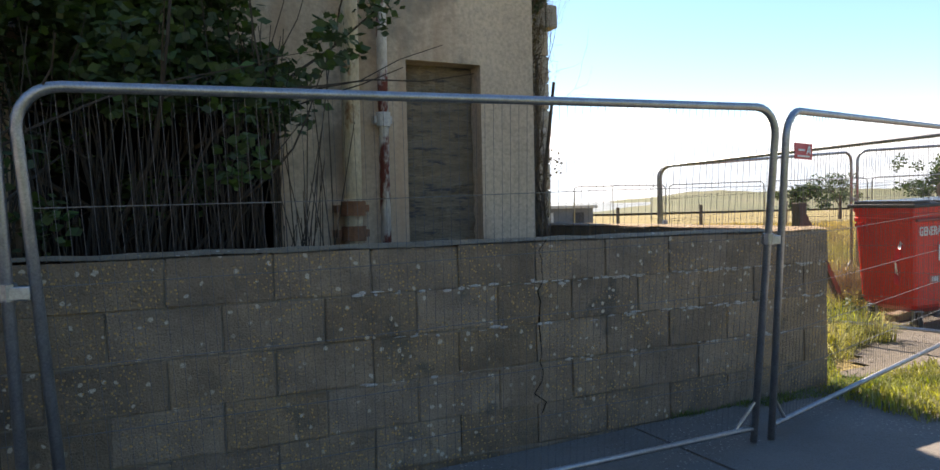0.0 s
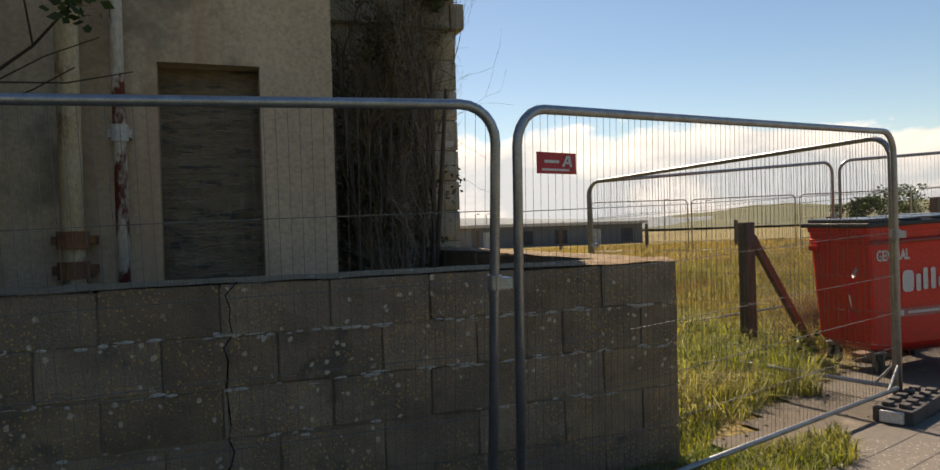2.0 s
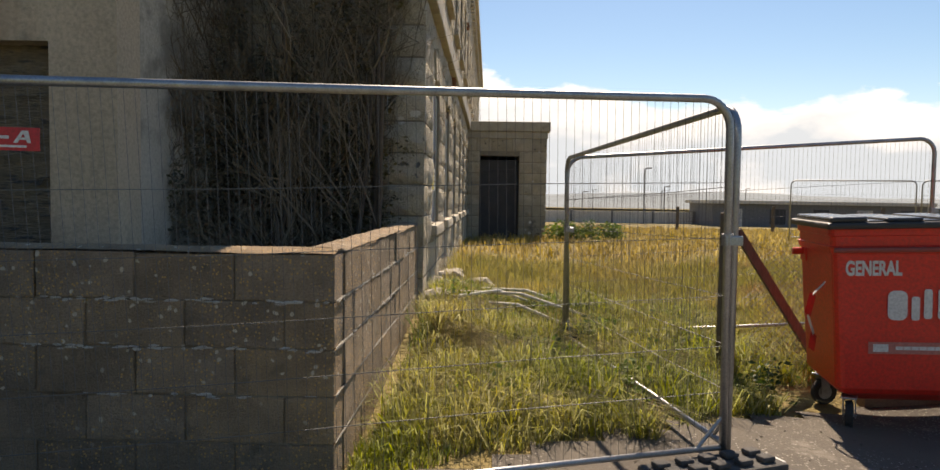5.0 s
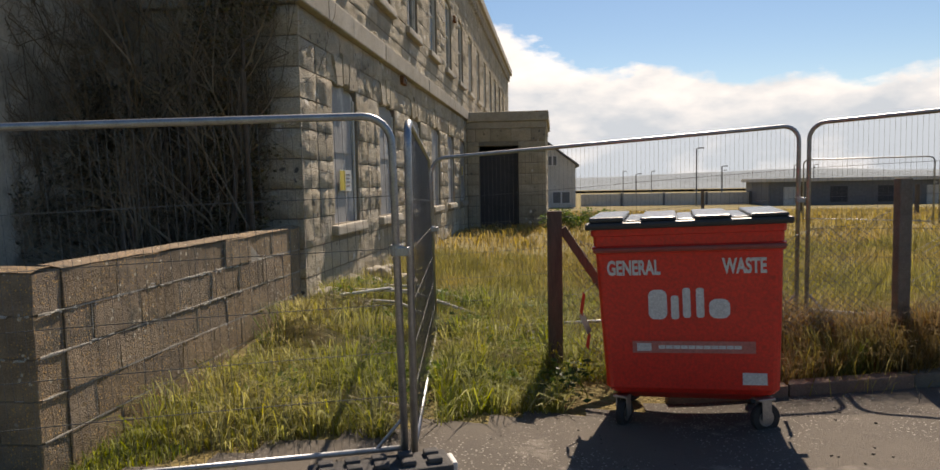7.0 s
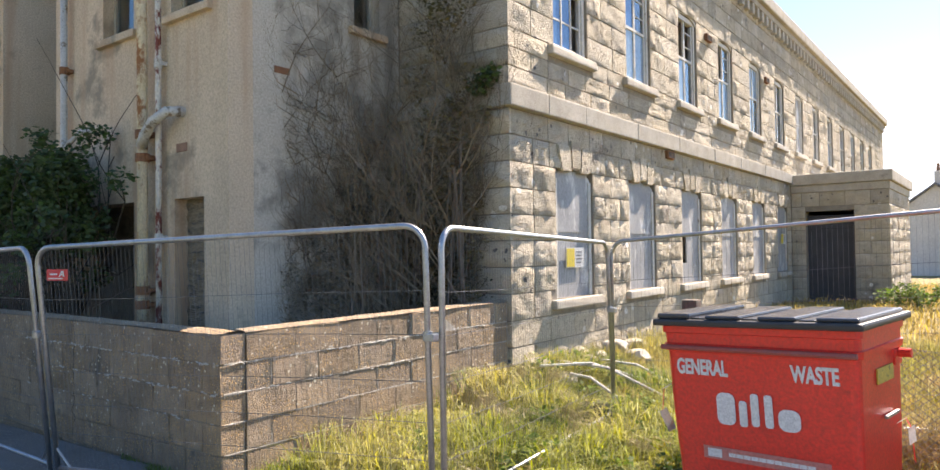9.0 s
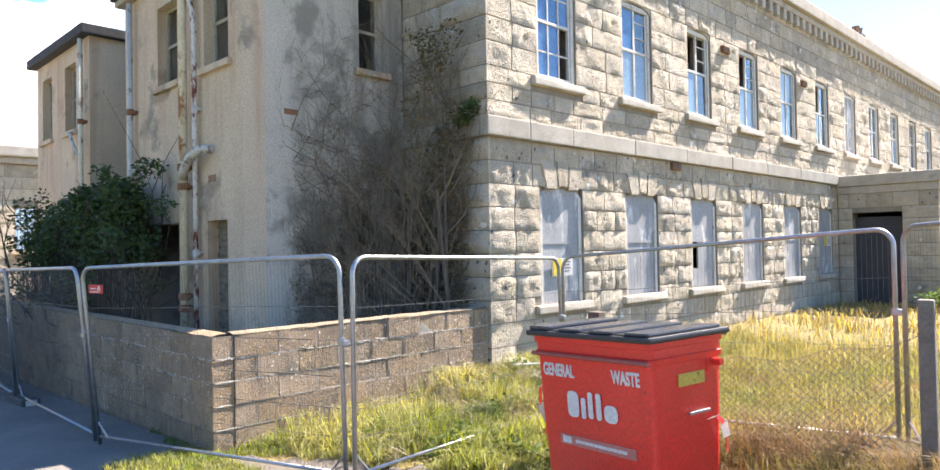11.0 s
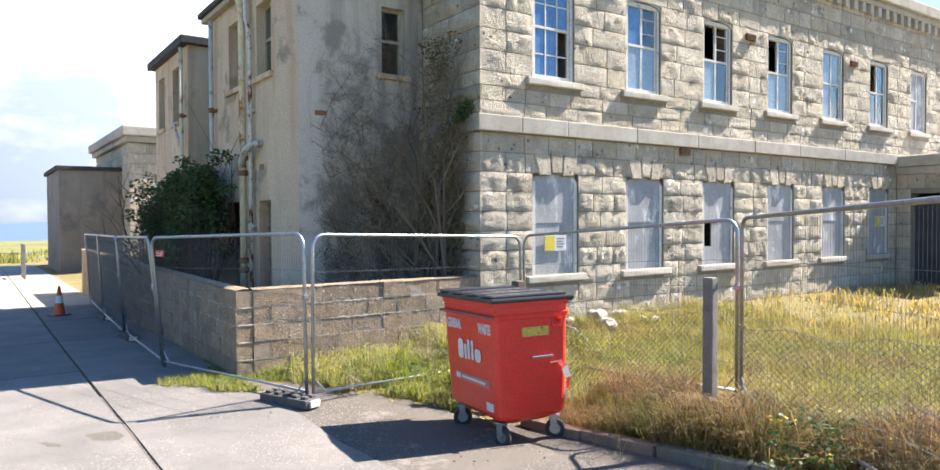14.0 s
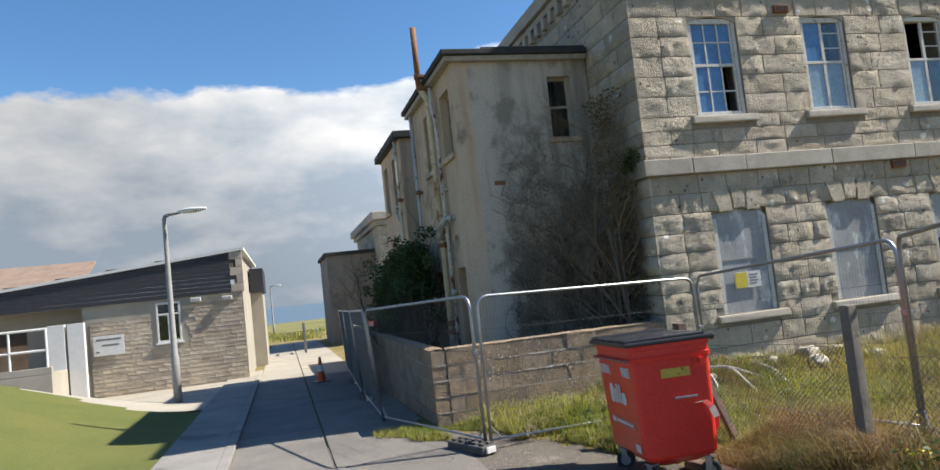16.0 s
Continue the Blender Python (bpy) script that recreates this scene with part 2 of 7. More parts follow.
M_PIPE_CREAM = material("cream_flaking_paint", (0.78, 0.71, 0.54), (0.68, 0.58, 0.38), 0.7, scale=7, fine=50, bump=0.6, third=(0.28, 0.12, 0.05), third_at=0.545, third_scale=4, stretch=(1, 1, 0.6))
M_PIPE_WHITE = material("white_flaking_paint", (0.62, 0.60, 0.54), (0.52, 0.50, 0.45), 0.7, scale=7, fine=50, bump=0.6, third=(0.20, 0.15, 0.10), third_at=0.56, third_scale=9)
M_PIPE_RED = material("red_white_flaking_paint", (0.74, 0.71, 0.65), (0.62, 0.6, 0.54), 0.7, scale=7, fine=50, bump=0.6, third=(0.16, 0.035, 0.025), third_at=0.51, third_scale=8, stretch=(1, 1, 0.5))
M_WHITE = material("white_sheet", (0.74, 0.74, 0.72), (0.66, 0.66, 0.64), 0.5, scale=10, fine=80, bump=0.05)
M_YELLOW = material("yellow_sheet", (0.78, 0.62, 0.06), (0.68, 0.52, 0.05), 0.5, scale=10, fine=80, bump=0.05)
M_SIGNRED = material("red_sheet", (0.62, 0.03, 0.04), (0.56, 0.03, 0.035), 0.45, scale=10, fine=80, bump=0.05)
# opaque glossy panes coloured blue
M_BLUEPANE = material("blue_pane_glass", (0.10, 0.24, 0.46), (0.06, 0.15, 0.32), 0.15, scale=1.5, fine=20, bump=0.02)
# pale panes: the sky's reflection is painted into the glass colour
M_PALEPANE = material("pale_sky_glass", (0.28, 0.39, 0.47), (0.21, 0.31, 0.40), 0.12, scale=1.5, fine=20, bump=0.02)
M_WOOD = material("grey_timber", (0.17, 0.135, 0.10), (0.11, 0.09, 0.07), 0.9, scale=9, fine=60, bump=0.7, stretch=(2, 2, 0.3))
M_CONCRETE = material("concrete_post", (0.24, 0.215, 0.17), (0.165, 0.148, 0.118), 0.92, scale=8, fine=90, bump=0.7, third=(0.17, 0.16, 0.13), third_scale=6)
M_RUBBER = material("tyre_rubber", (0.028, 0.028, 0.028), (0.05, 0.048, 0.045), 0.85, scale=14, fine=90, bump=0.3)
M_FOOT = material("recycled_rubber_foot", (0.07, 0.07, 0.07), (0.11, 0.105, 0.10), 0.9, scale=12, fine=90, bump=0.6)
M_WIRE = material("galvanised_wire", (0.20, 0.205, 0.21), (0.14, 0.145, 0.15), 0.55, 0.5, scale=14, fine=120, bump=0)
M_BARK = material("dry_bark", (0.15, 0.115, 0.085), (0.10, 0.075, 0.055), 0.95, scale=12, fine=60, bump=0.8)
M_TWIG = material("dead_twigs", (0.20, 0.145, 0.09), (0.13, 0.10, 0.06), 0.95, scale=5, fine=40, bump=0, vary=0.35, island=True)
M_LEAF = material("elder_leaf", (0.04, 0.08, 0.018), (0.065, 0.11, 0.025), 0.6, scale=3, fine=40, bump=0, vary=0.35, island=True, through_light=0.3)
M_GRASS = material("lush_grass", (0.27, 0.31, 0.055), (0.44, 0.39, 0.13), 0.8, scale=1.1, fine=9, bump=0, vary=0.55, island=True, third=(0.11, 0.165, 0.028), third_at=0.54, third_scale=0.9, through_light=0.5)
M_STRAW = material("dry_field_grass", (0.44, 0.35, 0.12), (0.25, 0.27, 0.06), 0.85, scale=0.55, fine=5, bump=0, vary=0.4, island=True, third=(0.31, 0.205, 0.085), third_at=0.57, third_scale=0.55, through_light=0.5)
M_FARSTRAW = material("golden_field_grass", (0.48, 0.36, 0.12), (0.39, 0.31, 0.085), 0.85, scale=0.3, fine=5, bump=0, vary=0.4, island=True, third=(0.30, 0.205, 0.085), third_at=0.57, third_scale=0.4, through_light=0.5)
M_FLOWER = material("yellow_petal", (0.75, 0.60, 0.04), None, 0.7, bump=0)
M_ORANGE = material("orange_cone", (0.72, 0.11, 0.02), (0.62, 0.09, 0.02), 0.5, scale=9, fine=60, bump=0.1)
M_CLAD = material("pale_stone_cladding", (0.55, 0.465, 0.355), (0.43, 0.36, 0.275), 0.9, scale=3, fine=50, bump=0.5, vary=0.2)
M_FASCIA = material("dark_fascia_boards", (0.022, 0.024, 0.032), (0.03, 0.032, 0.04), 0.6, scale=6, fine=60, bump=0.1)
M_OCHRE = material("ochre_render", (0.45, 0.30, 0.14), (0.38, 0.26, 0.13), 0.9, scale=2, fine=40, bump=0.2)
M_TILE = material("brown_roof_tiles", (0.30, 0.22, 0.16), (0.22, 0.16, 0.12), 0.9, scale=2, fine=20, bump=0.5)
M_FAR_WALL = material("far_render", (0.70, 0.67, 0.61), (0.60, 0.57, 0.52), 0.9, scale=0.6, fine=8, bump=0)
M_FAR_DARK = material("far_dark_cladding", (0.16, 0.165, 0.17), (0.20, 0.20, 0.20), 0.8, scale=0.4, fine=5, bump=0)
# the haze of distance is mixed into this grey-blue
M_HEADLAND = material("hazy_headland", (0.20, 0.25, 0.28), (0.24, 0.29, 0.31), 0.95, scale=0.02, fine=0.4, bump=0)
M_HILL = material("far_heath", (0.10, 0.12, 0.055), (0.15, 0.15, 0.075), 0.95, scale=0.03, fine=0.6, bump=0)


def glass(name):
    m = bpy.data.materials.new(name)
    m.use_nodes = True
    b = m.node_tree.nodes["Principled BSDF"]
    b.inputs["Base Color"].default_value = (0.75, 0.85, 0.9, 1)
    b.inputs["Roughness"].default_value = 0.04
    b.inputs["Transmission Weight"].default_value = 1.0
    b.inputs["IOR"].default_value = 1.5
    return m


M_GLASS = glass("old_window_glass")

def see_through(name):
    """Dark blue-grey surface, about a third of it see-through."""
    m = material(name, (0.035, 0.055, 0.06), (0.05, 0.07, 0.075), 0.8, scale=3, fine=60, bump=0)
    nt = m.node_tree
    hole, ms = nt.nodes.new("ShaderNodeBsdfTransparent"), nt.nodes.new("ShaderNodeMixShader")
    ms.inputs[0].default_value = 0.66
    nt.links.new(hole.outputs[0], ms.inputs[1])
    nt.links.new(nt.nodes["Principled BSDF"].outputs[0], ms.inputs[2])
    nt.links.new(ms.outputs[0], nt.nodes["Material Output"].inputs[0])
    return m


M_LIME = material("white_lime", (0.60, 0.58, 0.53), (0.45, 0.43, 0.38), 0.95, scale=9, fine=70, bump=0.6)
M_SHEET = see_through("fence_sheet")
M_CREEPER = material("dead_creeper", (0.12, 0.095, 0.06), (0.075, 0.075, 0.042), 0.9, scale=2, fine=30, bump=0, vary=0.45, island=True, third=(0.095, 0.125, 0.045), third_at=0.58, third_scale=1.5)
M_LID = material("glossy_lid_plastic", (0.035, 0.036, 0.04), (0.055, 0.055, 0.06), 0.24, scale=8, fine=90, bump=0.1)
M_WORNRED = material("scuffed_red_paint", (0.40, 0.07, 0.05), (0.32, 0.10, 0.08), 0.6, scale=14, fine=60, bump=0.4)
M_FADED = material("faded_pink_strip", (0.60, 0.22, 0.18), (0.54, 0.17, 0.14), 0.6, scale=14, fine=60, bump=0.1)
M_OCHRELABEL = material("worn_yellow_label", (0.66, 0.45, 0.06), (0.55, 0.36, 0.05), 0.6, scale=14, fine=60, bump=0.1, third=(0.12, 0.09, 0.03), third_at=0.58, third_scale=24)
M_KERBRED = material("reddish_kerb", (0.30, 0.20, 0.15), (0.22, 0.15, 0.11), 0.9, scale=6, fine=70, bump=0.6)
M_LAMPGREY = material("grey_lamp_paint", (0.34, 0.34, 0.33), (0.26, 0.26, 0.25), 0.6, scale=8, fine=60, bump=0.1)
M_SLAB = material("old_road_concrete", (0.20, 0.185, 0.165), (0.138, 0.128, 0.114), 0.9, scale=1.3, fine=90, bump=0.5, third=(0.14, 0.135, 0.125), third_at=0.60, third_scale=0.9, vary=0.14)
M_STRAWBANK = material("shore_bank", (0.22, 0.20, 0.06), (0.15, 0.16, 0.05), 0.95, scale=0.4, fine=6, bump=0.3)
M_WEED = material("weed_leaf", (0.11, 0.19, 0.035), (0.17, 0.24, 0.05), 0.7, scale=3, fine=40, bump=0, vary=0.35, island=True, through_light=0.4)
M_PALESTRAW = material("bleached_straw", (0.62, 0.54, 0.34), (0.50, 0.42, 0.24), 0.8, scale=3, fine=30, bump=0, vary=0.3, island=True, through_light=0.3)

M_KERBGRASS = material("brown_kerb_grass", (0.34, 0.20, 0.085), (0.24, 0.20, 0.07), 0.85, scale=1.4, fine=9, bump=0, vary=0.4, island=True, third=(0.13, 0.16, 0.035), third_at=0.55, third_scale=1.2, through_light=0.4)
M_DRYLEAF = material("withered_leaf", (0.19, 0.135, 0.065), (0.12, 0.115, 0.04), 0.8, scale=2, fine=30, bump=0, vary=0.4, island=True, through_light=0.3)
M_DARKSTEM = material("dark_dry_stems", (0.075, 0.055, 0.038), (0.05, 0.04, 0.028), 0.95, scale=5, fine=40, bump=0, vary=0.3, island=True)
for ground_mat in (M_SLAB, M_ASPHALT):
    add_spots(ground_mat, (0.36, 0.335, 0.295), 34.0, 0.24, (0.085, 0.08, 0.072), 21.0, 0.16, 0.42)


# ---- building helpers ----
def mesh_from(bm, name, mat, smooth=False):
    me = bpy.data.meshes.new(name)
    bm.normal_update()
    bm.to_mesh(me)
    bm.free()
    me.materials.append(mat)
    if smooth:
        me.shade_smooth()
    return me


def thing(name, label, category, at=(0, 0, 0), rz=0.0, group="", kind=""):
    ob = new(name)
    ob.matrix_world = pose(*at, 0, 0, rz)
    return tagged(ob, label, category, group, kind)


def part(name, bm, mat, parent, label="", smooth=False):
    ob = new(name, mesh_from(bm, name, mat, smooth))
    ob.parent = parent
    return tagged(ob, label)


def whole(name, bm, mat, label="", category="", kind="", group="", smooth=False):
    return tagged(new(name, mesh_from(bm, name, mat, smooth)), label, category, group, kind)


def box(bm, x0, y0, z0, x1, y1, z1, bevel=0.0, m=None):
    r = bmesh.ops.create_cube(bm, size=1.0)
    vs = r["verts"]
    for v in vs:
        v.co = Vector(((x0 + x1) / 2 + v.co.x * (x1 - x0), (y0 + y1) / 2 + v.co.y * (y1 - y0), (z0 + z1) / 2 + v.co.z * (z1 - z0)))
    if bevel:
        es = list({e for v in vs for e in v.link_edges})
        r2 = bmesh.ops.bevel(bm, geom=es, offset=bevel, segments=2, affect="EDGES", profile=0.6)
        vs = list({v for f in r2["faces"] for v in f.verts} | {v for v in vs if v.is_valid})
    if m is not None:
        bmesh.ops.transform(bm, matrix=m, verts=vs)
    return vs


def tube(bm, pts, r, n=8, caps=True):
    """A round tube through the points; r is one radius or one for each point."""
    pts = [Vector(p) for p in pts]
    rs = r if isinstance(r, (list, tuple)) else [r] * len(pts)
    rings, side = [], None
    for i, p in enumerate(pts):
        d = (pts[min(i + 1, len(pts) - 1)] - pts[max(i - 1, 0)]).normalized()
        if side is None:
            side = d.orthogonal().normalized()
        side = (side - d * side.dot(d)).normalized()
        up = d.cross(side)
        rings.append([bm.verts.new(p + (side * math.cos(a) + up * math.sin(a)) * rs[i]) for a in (2 * math.pi * k / n for k in range(n))])
    for a, b in zip(rings, rings[1:]):
        for k in range(n):
            bm.faces.new((a[k], a[(k + 1) % n], b[(k + 1) % n], b[k]))
    if caps and n > 2:
        bm.faces.new(rings[0][::-1])
        bm.faces.new(rings[-1])


def wall_cells(bm, axis, plane, inward, u0, u1, z0, z1, holes, thick=0.45):
    """A wall of that thickness with rectangular holes through it; axis is the one it runs along."""
    us = sorted({u0, u1, *[h[0] for h in holes], *[h[1] for h in holes]})
    zs = sorted({z0, z1, *[h[2] for h in holes], *[h[3] for h in holes]})
    a, b = sorted((plane, plane + inward * thick))
    for i in range(len(us) - 1):
        j = 0
        while j < len(zs) - 1:
            uc = (us[i] + us[i + 1]) / 2
            solid = lambda k: not any(h[0] < uc < h[1] and h[2] < (zs[k] + zs[k + 1]) / 2 < h[3] for h in holes)
            if not solid(j):
                j += 1
                continue
            k = j
            while k + 1 < len(zs) - 1 and solid(k + 1):
                k += 1
            if axis == "y":
                box(bm, a, us[i], zs[j], b, us[i + 1], zs[k + 1])
            else:
                box(bm, us[i], a, zs[j], us[i + 1], b, zs[k + 1])
            j = k + 1
    bmesh.ops.remove_doubles(bm, verts=bm.verts[:], dist=0.0005)


def smooth_step(a, b, x):
    t = min(1.0, max(0.0, (x - a) / (b - a)))
    return t * t * (3 - 2 * t)


def lerp_table(x, xs, zs):
    for i in range(len(xs) - 1):
        if x <= xs[i + 1]:
            return zs[i] + (zs[i + 1] - zs[i]) * max(0.0, (x - xs[i]) / (xs[i + 1] - xs[i]))
    return zs[-1]


def ground_z(x, y):
    """Height of the ground: the road climbs from the sea, the field lies higher, the lawn is a bank."""
    road = lerp_table(x, (-75, -30, 0, 6, 8.5, 14, 70), (-1.0, -0.25, 0.13, 0.25, 0.42, 0.90, 1.3))
    z = road - 0.06 * max(0.0, min(y, 5.0)) * smooth_step(6, 8.5, x)
    if y > 3.6:
        z += 0.28 * smooth_step(3.6, 7.4, y) * (1 - smooth_step(4.8, 6.0, x))
        z += 0.15 * smooth_step(5.2, 6.2, y) * smooth_step(6.8, 8.5, x)
        z += (0.46 - z) * smooth_step(7.5, 20, y) - 0.026 * max(0.0, min(y, 110) - 24)
        z += 0.03 * (noise.noise((x * 0.8, y * 0.8, 0)) + 0.3) * smooth_step(5.5, 6.5, y)
    if y < -0.68:
        z += 1.35 * smooth_step(-0.68, -6.8, y) * smooth_step(-7.5, -3, x)
    return z - 14 * smooth_step(-60, -110, x)

# ---- ground ----
def steps(knots):
    out = []
    for a, b, n in knots:
        out += [a + (b - a) * i / n for i in range(n)]
    return out + [knots[-1][1]]


def sheet_mesh(name, xs, ys, height, mat, keep=None):
    n = len(xs)
    verts = [(x, y, height(x, y)) for y in ys for x in xs]
    faces = [(j * n + i, j * n + i + 1, (j + 1) * n + i + 1, (j + 1) * n + i) for j in range(len(ys) - 1) for i in range(n - 1)
             if keep is None or keep((xs[i] + xs[i + 1]) / 2, (ys[j] + ys[j + 1]) / 2)]
    me = bpy.data.meshes.new(name)
    me.from_pydata(verts, [], faces)
    me.materials.append(mat)
    me.shade_smooth()
    return me


gx = steps(((-2500, -300, 6), (-300, -110, 4), (-110, -60, 8), (-60, -15, 18), (-15, 22, 110), (22, 70, 16), (70, 2500, 10)))
gy = steps(((-2500, -70, 8), (-70, -12, 16), (-12, 20, 96), (20, 70, 20), (70, 2500, 10)))
tagged(new("ground", sheet_mesh("ground", gx, gy, ground_z, M_SOIL)), "dry grassland soil reaching the horizon", "ground", kind="structure")
bm = bmesh.new()
bmesh.ops.create_grid(bm, x_segments=1, y_segments=1, size=1)
bmesh.ops.transform(bm, matrix=Matrix.Translation((-2600, 0, -12)) @ Matrix.Diagonal((2400, 4000, 1, 1)), verts=bm.verts[:])
whole("water", bm, M_SEA, "calm blue sea under a hazy horizon", "sea", "structure")

ax = steps(((4.75, 20, 68),))
ay = steps(((-9, -0.68, 16), (-0.68, 5.3, 28)))
tagged(new("road", sheet_mesh("road", ax, ay, lambda x, y: ground_z(x, y) + 0.02, M_ASPHALT, lambda x, y: y < 5.2 - 0.9 * (1 - smooth_step(6.2, 8.3, x)) and y < 3.3 + 0.62 * (x - 4.75))),
       "worn grey asphalt yard with grit", "road", kind="structure")
tagged(new("lawn", sheet_mesh("lawn", steps(((-4.0, 14, 54),)), steps(((-14, -0.69, 40),)), lambda x, y: ground_z(x, y) + 0.05, M_LAWN,
       lambda x, y: x > -2.1 + 0.26 * (y + 0.68))), "mown bright green lawn bank", "lawn", kind="structure")
tagged(new("pavement", sheet_mesh("pavement", steps(((-40, -2.4, 40),)), steps(((-16, -0.1, 30),)), lambda x, y: ground_z(x, y) + 0.035, M_PALE,
       lambda x, y: not (y > -0.75 and x > -12))), "pale concrete forecourt", "pavement", kind="structure")

# ---- main stone building ----
before_main = set(scene.objects)
FX, SY, END, WEST = 4.715, 7.38, 41.6, -6.0
PITCH, W0 = 2.345, 8.50
GROUND_WINDOWS = [(W0 + i * PITCH, W0 + i * PITCH + 1.08, 1.37, 3.17) for i in range(6)]
UPPER_WINDOWS = [(W0 + i * PITCH, W0 + i * PITCH + 0.98, 4.83, 6.60) for i in range(13)]
bm = bmesh.new()
wall_cells(bm, "y", FX, -1, SY, END, -0.5, 8.0, GROUND_WINDOWS + UPPER_WINDOWS)
wall_east = whole("wall_east", bm, M_MORTAR, "long two-storey facade of rock-faced stone", "wall", "structure")
bm = bmesh.new()
wall_cells(bm, "x", SY, 1, WEST, FX - 0.45, -0.5, 8.0, [])
wall_south = whole("wall_south", bm, M_MORTAR, "stone side wall behind the rendered wings", "wall", "structure")
bm = bmesh.new()
box(bm, WEST, END - 0.4, -0.5, FX - 0.45, END, 8.0)
whole("wall_north", bm, M_MORTAR, "plain stone end wall", "wall", "structure")
# added back wall, partition and floor, coloured near-black so openings look unlit
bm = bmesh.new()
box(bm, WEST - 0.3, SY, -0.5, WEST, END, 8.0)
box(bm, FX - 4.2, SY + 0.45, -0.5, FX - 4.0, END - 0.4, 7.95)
whole("wall_inner", bm, M_DARK, "inner wall painted near-black as an unlit room", "wall", "structure")
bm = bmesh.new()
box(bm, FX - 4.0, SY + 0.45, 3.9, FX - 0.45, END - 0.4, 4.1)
whole("floor_upper", bm, M_DARK, "bare upper floor painted near-black as unlit", "floor", "structure")
bm = bmesh.new()
box(bm, WEST - 0.3, SY - 0.22, 8.15, FX + 0.24, END + 0.2, 8.46, 0.03)
box(bm, WEST - 0.3, SY - 0.12, 8.0, FX + 0.14, END + 0.1, 8.147, 0.02)
roof_main = whole("roof_main", bm, M_DRESSED, "flat roof edge with moulded stone cornice", "roof", "structure")
bm = bmesh.new()
box(bm, WEST + 1.5, SY + 2.5, 8.465, FX - 1.2, END - 2, 8.7)
whole("roof_deck", bm, M_DARK, "low dark roof deck", "roof", "structure")

# string course of dressed stones along the east and south faces
band = thing("string_course", "pale dressed stone string course on the facade", "moulding", kind="structure")
y, k = SY - 0.10, 0
while y < END:
    ln = (0.92, 1.05, 1.3, 0.8)[k % 4] if k < 2 else 1.6 + 0.5 * random.random()
    bm = bmesh.new()
    e = 0.10 + 0.012 * random.random()
    box(bm, FX - 0.05, y, 3.82, FX + e, min(y + ln, END) - 0.008, 4.10, 0.018)
    part("stone", bm, M_DRESSED, band)
    y, k = y + ln, k + 1
for a, b in ((2.93, 3.85), (3.858, FX - 0.06)):
    bm = bmesh.new()
    box(bm, a, SY - 0.10, 3.82, b, SY + 0.05, 4.10, 0.018)
    part("stone", bm, M_DRESSED, band)

# corbels under the cornice
corbels = thing("corbel_table", "row of small stone corbels under the cornice", "moulding", kind="structure")
bm = bmesh.new()
box(bm, 0, -0.09, 0, 0.15, 0.09, 0.26, 0.02)
corbel_mesh = mesh_from(bm, "corbel", M_DRESSED)
for i in range(int((END - SY) / 0.42)):
    ob = new("corbel", corbel_mesh)
    ob.parent, ob.location = corbels, (FX - 0.02, SY + 0.1 + 0.42 * i, 7.74)
for i in range(14):
    ob = new("corbel", corbel_mesh)
    ob.parent, ob.location, ob.rotation_euler = corbels, (FX - 0.15 - 0.42 * i, SY + 0.02, 7.74), (0, 0, -math.pi / 2)


# chimney far along the roof
def chimney(at, w, d, h, pots):
    th = thing("chimney", "stone chimney stack with clay pots on the roof", "chimney", at)
    bm = bmesh.new()
    box(bm, -w / 2, -d / 2, 0, w / 2, d / 2, h, 0.03)
    box(bm, -w / 2 - 0.06, -d / 2 - 0.06, h - 0.25, w / 2 + 0.06, d / 2 + 0.06, h - 0.1, 0.02)
    part("stack", bm, M_DRESSED, th)
    for i in range(pots):
        bm = bmesh.new()
        yy = (i - (pots - 1) / 2) * 0.4
        tube(bm, [(0, yy, h - 0.02), (0, yy, h + 0.25), (0, yy, h + 0.4)], [0.14, 0.12, 0.15], 10)
        part("chimney_pot", bm, M_CLAY, th)


chimney((2.72, 31.0, 8.4), 0.75, 0.95, 1.95, 2)

# ---- porch ----
PY, PX = 21.75, 7.15
bm = bmesh.new()
wall_cells(bm, "x", PY, 1, FX, PX, -0.3, 3.55, [(5.11, 6.33, 0.35, 3.02)], 0.5)
wall_cells(bm, "y", PX, -1, PY + 0.5, 26.6, -0.3, 3.55, [], 0.5)
wall_cells(bm, "x", 26.1, 1, FX, PX - 0.5, -0.3, 3.55, [], 0.5)
wall_porch = whole("wall_porch", bm, M_MORTAR, "square stone entrance porch", "porch", "structure")
bm = bmesh.new()
box(bm, FX + 0.02, PY - 0.12, 3.76, PX + 0.12, 26.72, 4.06, 0.03)
box(bm, FX + 0.02, PY - 0.05, 3.55, PX + 0.05, 26.65, 3.757, 0.02)
whole("roof_porch", bm, M_DRESSED, "flat porch roof of weathered stone slabs", "roof", "structure")
bm = bmesh.new()
box(bm, 5.09, PY + 0.25, 0.32, 6.35, PY + 0.32, 2.9, 0.01)
box(bm, 5.09, PY + 0.22, 2.52, 6.35, PY + 0.24, 2.62, 0.01)
whole("door_1", bm, M_DARKDOOR, "dark steel sheet closing the porch doorway", "door", "structure")


